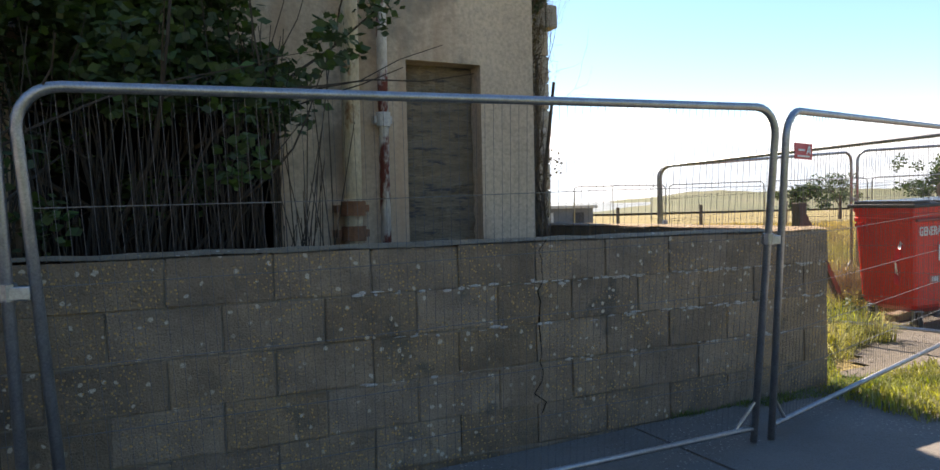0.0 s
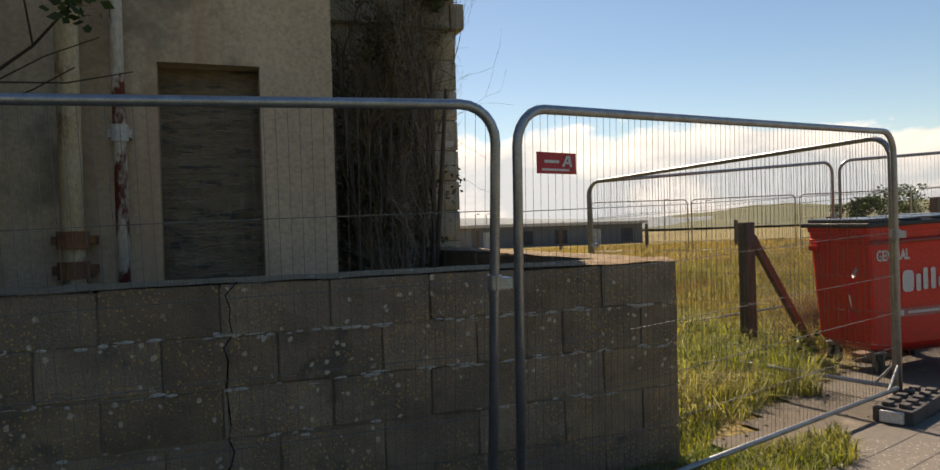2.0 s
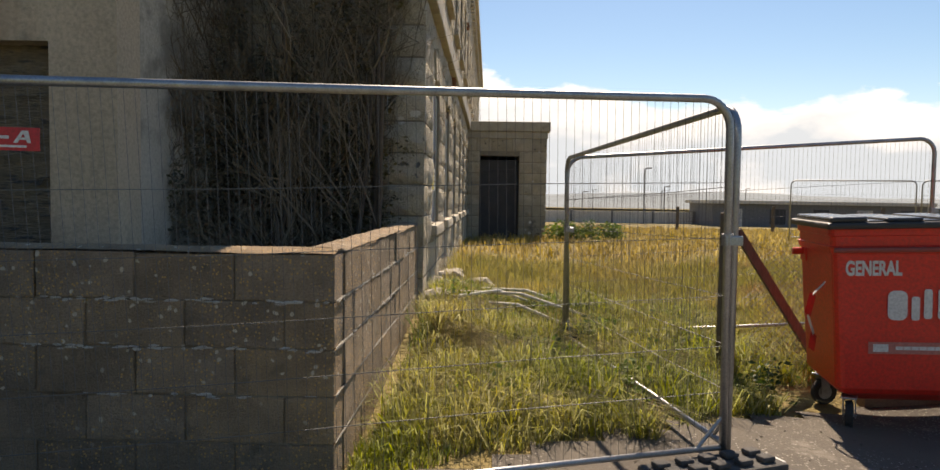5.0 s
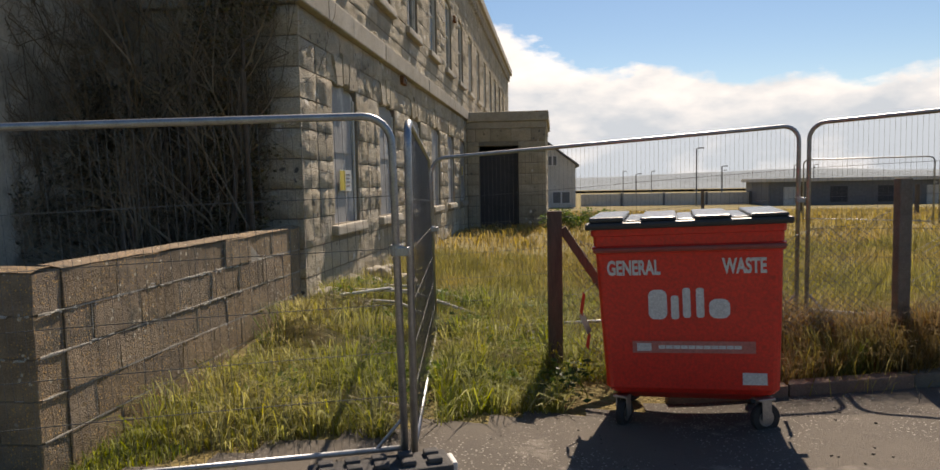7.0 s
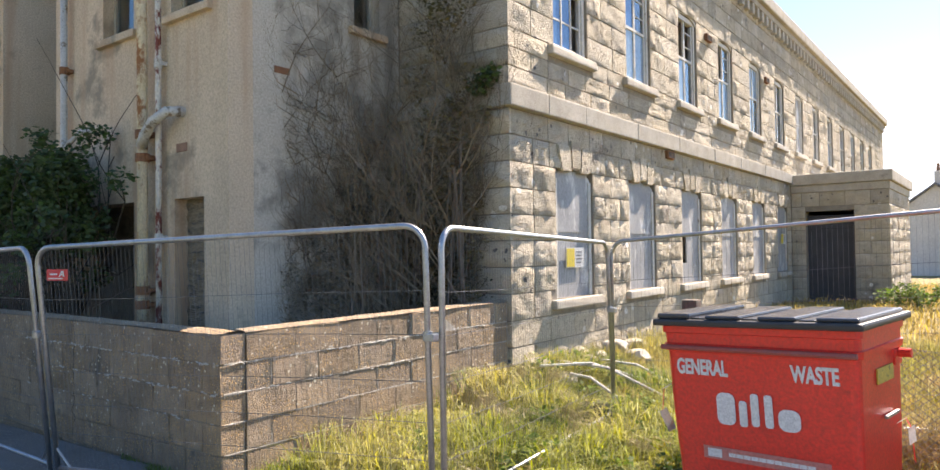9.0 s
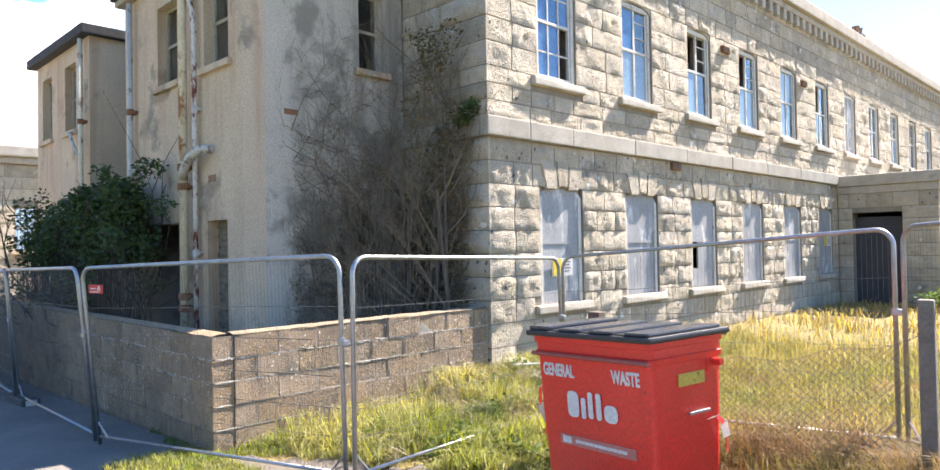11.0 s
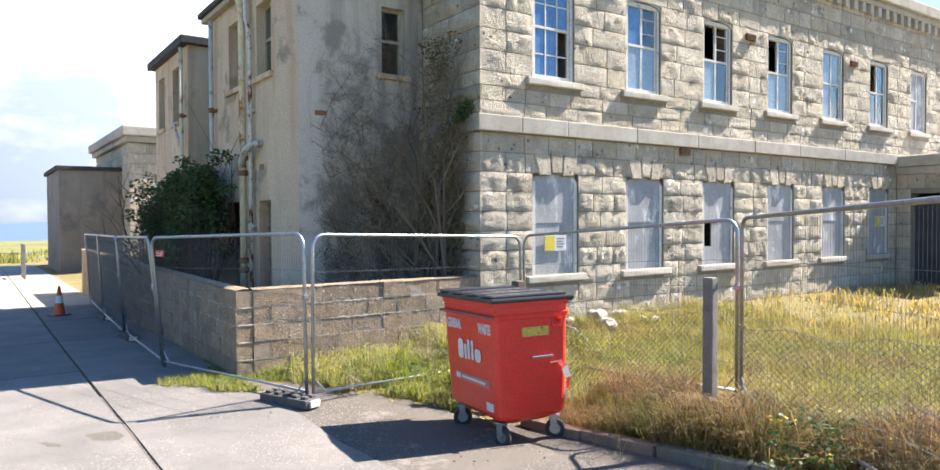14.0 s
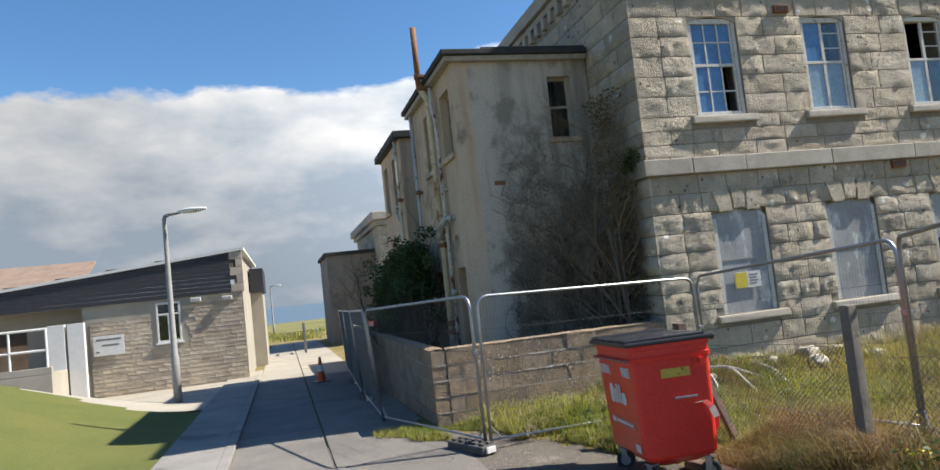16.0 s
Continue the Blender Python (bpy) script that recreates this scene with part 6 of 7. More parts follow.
def dead_shrub(x, y, h, seed, stems, label, pull):
    rnd = random.Random(seed)
    th = thing("dead_shrub", label, "shrub", (x, y, 0.25))
    tw = bmesh.new()
    for k in range(stems):
        p = Vector((rnd.uniform(-0.25, 0.25), rnd.uniform(-0.35, 0.35), 0))
        q = p + Vector((rnd.gauss(0, 0.12) * h * 0.3, rnd.gauss(0, 0.12) * h * 0.3, h * rnd.uniform(0.35, 0.6)))
        q.x, q.y = min(max(q.x, AX + 0.2 - x), 4.45 - x), min(q.y, SY - 0.2 - y)
        bm = bmesh.new()
        tube(bm, [p, p.lerp(q, 0.5) + Vector((rnd.gauss(0, 0.05), rnd.gauss(0, 0.05), 0)), q], [0.035, 0.027, 0.018], 7, False)
        part("stem", bm, M_BARK, th)
        for j in range(6):
            s = p.lerp(q, 0.25 + 0.75 * j / 5)
            branches(tw, rnd, s, Vector((rnd.gauss(0, 0.5), rnd.gauss(0, 0.5), 0.8)).normalized(), h * rnd.uniform(0.20, 0.34), 0.012, 3, pull, [])
    for v in tw.verts:
        edge = max(AX + 0.25, 4.60 - 0.55 * (SY - (v.co.y + y))) - x
        for ax, lo, hi in ((1, AY + 0.4 - y, SY - 0.12 - y), (0, AX + 0.03 - x, edge)):
            if v.co[ax] > hi:
                v.co[ax] = hi - 0.12 * (1 - 1 / (1 + v.co[ax] - hi))
            elif v.co[ax] < lo:
                v.co[ax] = lo + 0.12 * (1 - 1 / (1 + lo - v.co[ax]))
    tagged(part("twig_mass", tw, M_TWIG, th, "dense tangle of dry brown twigs"), kind="stuff")
    cs = [(rnd.uniform(AX + 0.5, 4.45) - x, SY - y - rnd.uniform(0.12, 0.5), h * rnd.uniform(0.12, 0.80), rnd.uniform(0.10, 0.24)) for _ in range(34)]
    tagged(leaf_mass("leaf_mass", cs, int(340 * h), 0.06, M_DRYLEAF, th, seed), "withered brown and green leaves", kind="stuff")
    return th


dead_shrub(3.7, 6.7, 6.4, 3, 4, "tall dead brown shrub against the wing wall", Vector((-0.1, 0.1, 0.6)))
dead_shrub(4.2, 6.95, 5.2, 5, 3, "dead brown shrub in the stone corner", Vector((0.0, 0.0, 0.6)))
dead_shrub(3.6, 6.1, 2.6, 8, 5, "low dead brown shrub behind the block wall", Vector((0.0, 0.0, 0.5)))


def wall_creeper(label, to_wall, u0, u1, top, stems, leaves, seed):
    """Dead climber flat on a wall. to_wall(u, z, d): a place u along the wall, z up, d off it; u0 is the inner corner."""
    rnd = random.Random(seed)
    base = to_wall((u0 + u1) / 2, 0.3, 0.05)
    th = thing("dead_creeper", label, "creeper", base)
    bm = bmesh.new()
    spots = []

    def climb(u, z, a, length, r, depth):
        n = 7
        pts, d = [], rnd.uniform(0.02, 0.07)
        for k in range(n):
            pts.append(to_wall(u, z, d) - base)
            spots.append((u, z, d))
            a += rnd.gauss(0, 0.22)
            u += math.sin(a) * length / n
            if not min(u0, u1) + 0.02 < u < max(u0, u1):
                break
            z = max(z + math.cos(a) * length / n, 0.4)
            d = min(max(d + rnd.gauss(0, 0.02), 0.015), 0.16)
            if depth and k:
                for _ in range(2):
                    climb(u, z, a + rnd.choice((-1, 1)) * rnd.uniform(0.4, 1.1), length * rnd.uniform(0.25, 0.5), r * 0.55, depth - 1)
        if len(pts) > 1:
            tube(bm, pts, [max(r * (1 - 0.11 * k), 0.0015) for k in range(len(pts))], 4 if r > 0.006 else 3, False)

    side = 1 if u1 > u0 else -1
    for k in range(stems):
        f = rnd.random() ** 1.5
        climb(u0 + (u1 - u0) * 0.75 * f, 0.4 + rnd.uniform(0, 0.6), side * rnd.uniform(-0.15, 0.55), top * rnd.uniform(0.45, 0.85) * (1 - 0.3 * f), rnd.uniform(0.007, 0.013), 2)
    tagged(part("twig_mass", bm, M_TWIG, th, "fine dry twigs clinging to the wall"), kind="stuff")
    low = [q for q in spots if q[1] / top + 0.55 * abs((q[0] - u0) / (u1 - u0)) < rnd.uniform(0.35, 0.95)]
    cs = [(*(to_wall(u, z, d) - base), rnd.uniform(0.03, 0.11)) for u, z, d in rnd.sample(low, min(len(low), 900))]
    tagged(leaf_mass("leaf_mass", cs, leaves, 0.045, M_CREEPER, th, seed), "dark withered leaves", kind="stuff")


wall_creeper("dead brown creeper over the rendered wing wall", lambda u, z, d: Vector((AX + d, u, z)), SY - 0.12, 5.3, 5.0, 12, 4800, 41)
wall_creeper("dead brown creeper over the rock-faced stones", lambda u, z, d: Vector((u, SY - 0.07 - d, z)), AX + 0.1, 4.45, 5.0, 9, 5500, 42)


def elder_bush(x, y, spread, h, seed, label, leaves):
    rnd = random.Random(seed)
    th = thing("elder_bush", label, "bush", (x, y, 0.1))
    bm = bmesh.new()
    tips = []
    for k in range(6):
        branches(bm, rnd, Vector((rnd.uniform(-0.5, 0.5) * spread, rnd.uniform(-0.15, 0.15), 0)), Vector((rnd.gauss(0, 0.25), rnd.gauss(0, 0.15), 1)).normalized(), h * 0.75, 0.03, 2, Vector((0, 0, 0.5)), tips, 4)
    tagged(part("branch_mass", bm, M_DARKSTEM, th), kind="stuff")
    cs = [(rnd.uniform(-1, 1) * spread, rnd.uniform(-0.3, 0.25), h * rnd.uniform(0.76, 1.14), rnd.uniform(0.16, 0.32)) for _ in range(70)]
    cs += [(t.x, max(-0.6, min(0.4, t.y)), t.z, 0.16) for t in tips[::5]]
    ob = leaf_mass("crown", cs, leaves, 0.085, M_LEAF, th, seed)
    tagged(ob, "dark green leaf clumps")
    bm = bmesh.new()
    for k in range(420):
        xx, yy = rnd.uniform(-1.1, 1.1) * spread, rnd.uniform(-0.35, 0.15)
        z = rnd.uniform(1.3, 2.7)
        tube(bm, [(xx, yy, 0.2), (xx + rnd.gauss(0, 0.05), yy, z * 0.5), (xx + rnd.gauss(0, 0.12), yy + rnd.gauss(0, 0.04), z)], [0.006, 0.005, 0.003], 3, False)
    tagged(part("dry_stem_mass", bm, M_DARKSTEM, th, "dry hanging brown stems"), kind="stuff")


elder_bush(-0.45, 4.05, 1.35, 2.8, 21, "dark green elder bush behind the block wall", 15000)
elder_bush(-3.2, 4.1, 1.3, 2.6, 22, "dark green elder bush behind the block wall", 10000)


def far_tree(x, y, h, seed):
    rnd = random.Random(seed)
    th = thing("tree", "distant windswept green tree beyond the field", "tree", (x, y, ground_z(x, y) - 0.2))
    bm = bmesh.new()
    tips = []
    tube(bm, [(0, 0, 0), (0.1, 0, h * 0.25), (0.15, 0.1, h * 0.5)], [0.22, 0.17, 0.1], 7, False)
    for k in range(4):
        branches(bm, rnd, Vector((0.1, 0, h * (0.25 + 0.07 * k))), Vector((rnd.gauss(0, 0.6), rnd.gauss(0, 0.6), 0.8)).normalized(), h * 0.4, 0.07, 1, Vector((0, 0, 0.4)), tips, 4)
    part("trunk", bm, M_BARK, th)
    cs = [(rnd.gauss(0, 0.28) * h, rnd.gauss(0, 0.28) * h, h * rnd.uniform(0.45, 0.95), rnd.uniform(0.08, 0.17) * h) for _ in range(26)]
    leaf_mass("crown", cs, 2600, 0.30, M_LEAF, th, seed)


for x, y, h, s in ((62, 37, 5.2, 61), (68, 38, 6.0, 62), (74, 40, 5.5, 63), (56, 46, 3.6, 64), (80, 60, 6.0, 65)):
    far_tree(x, y, h, s)
# brambles beside the porch
th = thing("bramble", "low dark green bramble beside the porch", "bush", (8.3, 20.4, ground_z(8.3, 20.4)))
rnd = random.Random(31)
bm = bmesh.new()
for k in range(9):
    branches(bm, rnd, Vector((rnd.uniform(-0.9, 0.9), rnd.uniform(-0.4, 0.4), 0)), Vector((rnd.gauss(0, 0.5), rnd.gauss(0, 0.3), 0.7)).normalized(), 0.55, 0.010, 1, Vector((0, 0, 0.2)), [], 3)
tagged(part("stem_mass", bm, M_DARKSTEM, th), kind="stuff")
tagged(leaf_mass("leaf_mass", [(rnd.uniform(-1.0, 1.0), rnd.uniform(-0.5, 0.5), rnd.uniform(0.12, 0.42), rnd.uniform(0.14, 0.26)) for _ in range(26)], 2200, 0.10, M_WEED, th, 31), kind="stuff")
# fern growing on the stone ledge
th = thing("wall_fern", "small green plant on the stone ledge", "plant", (4.5, 7.24, 4.1))
leaf_mass("crown", [(0, 0, 0.08, 0.16), (-0.1, -0.05, -0.02, 0.14), (0.08, -0.05, 0.15, 0.1)], 260, 0.09, M_LEAF, th, 7)


def blades(name, xy, h, w, mat, label, seed, lean=0.5):
    """Grass as bent blades in one object."""
    rng = np.random.default_rng(seed)
    n = len(xy)
    z = np.array([ground_z(x, y) for x, y in xy])
    hh = h * rng.uniform(0.45, 1.25, n) * np.array([0.85 + 0.75 * noise.noise((a * 1.3, b * 1.3, seed)) for a, b in xy])
    ang = rng.uniform(0, 2 * math.pi, n)
    dx, dy = np.cos(ang), np.sin(ang)
    ww = w * rng.uniform(0.6, 1.3, n)
    la = lean * rng.uniform(0.1, 1.0, n) * hh
    bang = ang + rng.normal(1.4, 0.8, n)
    bx, by = np.cos(bang), np.sin(bang)
    x, y = xy[:, 0], xy[:, 1]
    P = lambda px, py, pz: np.stack([px, py, pz], 1)
    v = np.stack([P(x - dx * ww, y - dy * ww, z - 0.01), P(x + dx * ww, y + dy * ww, z - 0.01),
                  P(x + bx * la * 0.35 + dx * ww * 0.8, y + by * la * 0.35 + dy * ww * 0.8, z + hh * 0.6), P(x + bx * la * 0.35 - dx * ww * 0.8, y + by * la * 0.35 - dy * ww * 0.8, z + hh * 0.6),
                  P(x + bx * la, y + by * la, z + hh * (1 - 0.25 * lean))], 1).reshape(-1, 3)
    me = bpy.data.meshes.new(name)
    me.vertices.add(n * 5)
    me.vertices.foreach_set("co", v.astype(np.float32).ravel())
    base = np.arange(n)[:, None] * 5
    loops = np.concatenate([base + np.array([0, 1, 2, 3]), base + np.array([3, 2, 4])], 1).ravel()
    me.loops.add(n * 7)
    me.loops.foreach_set("vertex_index", loops.astype(np.int32))
    me.polygons.add(n * 2)
    starts = (np.arange(n)[:, None] * 7 + np.array([0, 4])).ravel()
    me.polygons.foreach_set("loop_start", starts.astype(np.int32))
    me.update(calc_edges=True)
    me.validate()
    me.materials.append(mat)
    return tagged(new(name, me), label, "grass", kind="stuff")


def scatter(n, x0, x1, y0, y1, keep, seed, clump=0.0):
    rng = np.random.default_rng(seed)
    out = np.empty((0, 2))
    while len(out) < n:
        p = np.stack([rng.uniform(x0, x1, n), rng.uniform(y0, y1, n)], 1)
        if clump:
            c = rng.integers(0, max(1, n // 26), n)
            cen = np.stack([rng.uniform(x0, x1, max(1, n // 26)), rng.uniform(y0, y1, max(1, n // 26))], 1)
            p = cen[c] + rng.normal(0, clump, (n, 2))
        p = p[[bool(keep(a, b)) for a, b in p]]
        out = np.concatenate([out, p])
    return out[:n]


road_edge = lambda x: 3.80 + 1.25 * smooth_step(5.2, 8.2, x) + 0.22 * math.sin(5.1 * x) * math.sin(1.7 * x)
by_rail = lambda x, y: abs(x - 6.62 + 0.125 * (y - 3.62)) < 0.13 and y < 7.2
near_ok = lambda x, y: not by_rail(x, y) and x > 4.74 and y > max(road_edge(x), 0) and not (x > 8.2 and y < 5.45) and not (7.5 < x < 9.2 and y < 5.7)
blades("grass_verge", scatter(40000, 4.74, 8.6, 3.4, 9.5, near_ok, 1, 0.08), 0.19, 0.0036, M_GRASS, "lush green and yellow grass by the block wall", 1, 1.35)
blades("grass_tufts", scatter(13000, 4.8, 8.0, 3.9, 8.8, near_ok, 11, 0.05), 0.42, 0.0042, M_GRASS, "coarse tufts of long bent grass in the verge", 11, 1.6)
blades("grass_strip", scatter(5000, 4.4, 6.4, 2.35, 3.9, lambda x, y: y > 2.32 + 0.62 * (x - 4.4) + 0.07 * math.sin(9 * x) and x < 5.75 and (y < 3.35 or x < y + 1.45) and x > 4.66 - (y < 3.3) * 0.35, 2, 0.10), 0.16, 0.004, M_GRASS, "weedy grass spilling onto the road", 2, 0.9)
blades("field_grass_near", scatter(95000, 5.0, 17.0, 5.5, 13.5, lambda x, y: not (x < 8.3 and y < 7.0) and not (7.4 < x < 9.3 and y < 5.75), 3, 0.16), 0.34, 0.0032, M_STRAW, "tall dry yellow field grass", 3, 1.2)
blades("field_grass_far", scatter(60000, 4.7, 34.0, 12.5, 40.0, lambda x, y: not (x < 6.9 and 22.4 < y < 27.1), 4, 0.3), 0.30, 0.011, M_FARSTRAW, "dry yellow grass across the field", 4, 1.1)
blades("kerb_grass", scatter(30000, 8.6, 16.5, 5.28, 6.5, lambda x, y: y > 5.42 + 0.03 * (x - 8.3) + 0.05 * math.sin(6 * x), 5, 0.07), 0.46, 0.0034, M_KERBGRASS, "brown and green grass over the kerb", 5, 1.3)
blades("shore_grass", scatter(6000, -62, -38, -6, 16, lambda x, y: True, 6, 0.5), 0.5, 0.03, M_GRASS, "rough green grass above the shore", 6, 0.6)

blades("wall_foot_grass", scatter(2600, 3.1, 4.9, 3.02, 3.36, lambda x, y: y > 3.34 - 0.20 * smooth_step(3.1, 4.5, x) + 0.03 * math.sin(11 * x), 7, 0.05), 0.10, 0.0036, M_WEED, "dark mossy grass at the foot of the block wall", 7, 1.0)

# yellow flowering weed by the kerb
for x, y, s in ((11.3, 5.45, 0.5), (11.55, 5.5, 0.42), (7.6, 5.35, 0.3)):
    rnd = random.Random(int(x * 100))
    th = thing("flowering_weed", "leafy weed with small yellow flowers by kerb", "weed", (x, y, ground_z(x, y)))
    bm = bmesh.new()
    tips = []
    for k in range(5):
        branches(bm, rnd, Vector((rnd.gauss(0, 0.05), rnd.gauss(0, 0.05), 0)), Vector((rnd.gauss(0, 0.35), rnd.gauss(0, 0.35), 1)).normalized(), s, 0.005, 1, Vector((0, 0, 0.4)), tips, 3)
    tagged(part("stem_mass", bm, M_GRASS, th), kind="stuff")
    leaf_mass("foliage", [(t.x * 0.8, t.y * 0.8, t.z * 0.7, 0.09) for t in tips], 160, 0.06, M_LEAF, th, 4)
    tagged(leaf_mass("flower_mass", [(t.x, t.y, t.z, 0.03) for t in tips[::2]], 60, 0.03, M_FLOWER, th, 5), kind="stuff")

# low leafy weeds among the verge grass
rnd = random.Random(77)
for k in range(26):
    x, y = rnd.uniform(4.95, 7.6), rnd.uniform(3.9, 8.6)
    if y < road_edge(x) + 0.1:
        continue
    s = rnd.uniform(0.10, 0.2)
    th = thing("leafy_weed", "low leafy green weed in the verge grass", "weed", (x, y, ground_z(x, y)), group="weeds in the verge")
    ob = leaf_mass("foliage", [(rnd.gauss(0, s), rnd.gauss(0, s), s * rnd.uniform(0.3, 1.0), s * 0.7) for _ in range(4)], 130, 0.075, M_WEED, th, 200 + k)
for k in range(34):
    x, y = rnd.uniform(4.9, 7.0), rnd.uniform(4.1, 7.4)
    if y < road_edge(x) + 0.15:
        continue
    th = thing("straw_tuft", "bleached tuft of dead straw", "grass tuft", (x, y, ground_z(x, y)), group="straw tufts in the verge")
    bm = bmesh.new()
    for i in range(40):
        a = rnd.gauss(0.8, 0.7)
        l = rnd.uniform(0.2, 0.42)
        p0 = Vector((rnd.gauss(0, 0.05), rnd.gauss(0, 0.05), 0))
        d = Vector((math.cos(a), math.sin(a) * 0.6 - 0.3, 0))
        tube(bm, [p0, p0 + d * l * 0.4 + Vector((0, 0, l * 0.5)), p0 + d * l + Vector((0, 0, l * 0.35))], [0.0035, 0.003, 0.0012], 3, False)
    tagged(part("blade_mass", bm, M_PALESTRAW, th), kind="stuff")

# rubble at the foot of the facade
rnd = random.Random(4)
for k in range(16):
    x, y = rnd.uniform(4.75, 5.4), rnd.uniform(7.3, 11.5)
    th = thing("rubble_stone", "loose pale rubble stone by the wall", "stone", (x, y, ground_z(x, y) - 0.03), rnd.uniform(0, 180), group="rubble by the wall")
    bm = bmesh.new()
    r = bmesh.ops.create_icosphere(bm, subdivisions=2, radius=rnd.uniform(0.07, 0.17))
    for v in bm.verts:
        v.co = Vector((v.co.x * 1.5, v.co.y, v.co.z * 0.75)) * (1 + 0.35 * noise.noise(v.co * 7 + Vector((k, 0, 0)))) + Vector((0, 0, 0.08))
    part("stone_body", bm, M_DRESSED, th)
# pebbles and grit on the yard
random.seed(5)
bm = bmesh.new()
for k in range(240):
    x, y = random.uniform(4.8, 9.5), random.uniform(2.2, 5.0)
    s = random.uniform(0.003, 0.009)
    m = Matrix.Translation((x, y, ground_z(x, y) + 0.022)) @ Matrix.Rotation(random.uniform(0, 6), 4, "Z")
    box(bm, -s, -s * 0.7, 0, s, s * 0.7, s * 0.8, 0, m)
whole("grit", bm, M_ASPHALT, "loose grit and small pebbles on the yard", "gravel", "stuff")

# ---- block wall, built of single blocks ----
def block_mesh(seed):
    rnd = random.Random(seed)
    bm = bmesh.new()
    box(bm, 0.004, -0.115, 0.004, 0.494, 0.115, 0.234, 0.007)
    for v in bm.verts:
        v.co += Vector((rnd.gauss(0, 0.0016), rnd.gauss(0, 0.0022), rnd.gauss(0, 0.0016)))
    return mesh_from(bm, "block", M_BLOCK)


def half_block(seed):
    rnd = random.Random(seed)
    bm = bmesh.new()
    box(bm, 0.004, -0.115, 0.004, 0.245, 0.115, 0.234, 0.007)
    for v in bm.verts:
        v.co += Vector((rnd.gauss(0, 0.0016), rnd.gauss(0, 0.0022), rnd.gauss(0, 0.0016)))
    return mesh_from(bm, "block", M_BLOCK)


block_kinds, half_kinds = [block_mesh(s) for s in range(6)], [half_block(s) for s in range(20, 23)]
TOP, CO = 1.40, 0.238
rnd = random.Random(9)
bm = bmesh.new()
box(bm, -12.0, 3.384, -0.4, 4.612, 3.575, TOP - 0.012)
wall_yard = whole("wall_yard_south", bm, M_MORTAR, "low wall of weathered concrete blocks with lichen", "wall", "structure")
for c in range(6):
    z = TOP - CO * (c + 1)
    x = 4.63 - 0.497 - (0.249 if c % 2 else 0)
    if c % 2:
        ob = new("block", half_kinds[c % 3])
        ob.parent, ob.location = wall_yard, (4.63 - 0.249, 3.485, z)
    while x > -12:
        ob = new("block", rnd.choice(block_kinds))
        ob.parent = wall_yard
        ob.location = (x, 3.485 + rnd.gauss(0, 0.0025), z + rnd.gauss(0, 0.0015))
        ob.rotation_euler = (0, 0, rnd.gauss(0, 0.004))
        x -= 0.497
bm = bmesh.new()
box(bm, 4.414, 3.62, -0.4, 4.622, SY - 0.03, TOP - 0.012)
wall_yard_e = whole("wall_yard_east", bm, M_BLOCK_PALE, "low concrete block wall meeting the stone corner", "wall", "structure")
for c in range(6):
    z = TOP - CO * (c + 1)
    y = 3.603 + (0.0 if c % 2 == 0 else 0.249)
    if c % 2:
        ob = new("block", half_kinds[(c + 1) % 3])
        ob.parent, ob.location, ob.rotation_euler = wall_yard_e, (4.515, 3.603, z), (0, 0, math.pi / 2)
    while y < SY - 0.3:
        ob = new("block", rnd.choice(block_kinds))
        ob.parent = wall_yard_e
        ob.location = (4.515 + rnd.gauss(0, 0.0025), y, z + rnd.gauss(0, 0.0015))
        ob.rotation_euler = (0, 0, math.pi / 2 + rnd.gauss(0, 0.004))
        y += 0.497
    if SY - y > 0.08:
        ob = new("block", half_kinds[c % 3])
        ob.parent, ob.location, ob.rotation_euler, ob.scale = wall_yard_e, (4.515, y, z), (0, 0, math.pi / 2), (min(1, (SY - 0.02 - y) / 0.245), 1, 1)
bm = bmesh.new()


def mortar_line(y0, z0, y1, z1, half):
    """A smeared joint on the face of the wall."""
    n = max(2, int(((y1 - y0) ** 2 + (z1 - z0) ** 2) ** 0.5 / 0.05))
    rows, up = [], abs(z1 - z0) > abs(y1 - y0)
    for k in range(n + 1):
        y, z = y0 + (y1 - y0) * k / n, z0 + (z1 - z0) * k / n
        h = half * (0.9 + 1.1 * noise.noise((y * 5, z * 9, 4)))
        if h < half * 0.35:
            h = 0.001
        e = (h, 0) if up else (0, h)
        rows.append([bm.verts.new((4.628 + d, y + q * e[0], z + q * e[1])) for q, d in ((-1, 0), (-0.5, 0.0035), (0.5, 0.0035), (1, 0))])
    for a, b in zip(rows, rows[1:]):
        for q in range(3):
            bm.faces.new((a[q], b[q], b[q + 1], a[q + 1]))


for c in range(6):
    z = TOP - CO * (c + 1)
    mortar_line(3.40, z, SY - 0.05, z, 0.008)
    for k in range(0 if c % 2 else 1, 9):
        y = 3.603 + 0.497 * k - 0.004 + (0.0 if c % 2 == 0 else 0.249)
        if y < SY - 0.1:
            mortar_line(y, z + 0.01, y, z + CO - 0.01, 0.006)
bmesh.ops.recalc_face_normals(bm, faces=bm.faces[:])
tagged(part("mortar_joints", bm, M_BLOCK_PALE, wall_yard_e, "pale smeared mortar joints"), kind="stuff")
wall_yard_e.matrix_world = Matrix.Translation((4.63, 3.37, 0)) @ Matrix.Rotation(radians(-0.8), 4, "Z") @ Matrix.Translation((-4.63, -3.37, 0))
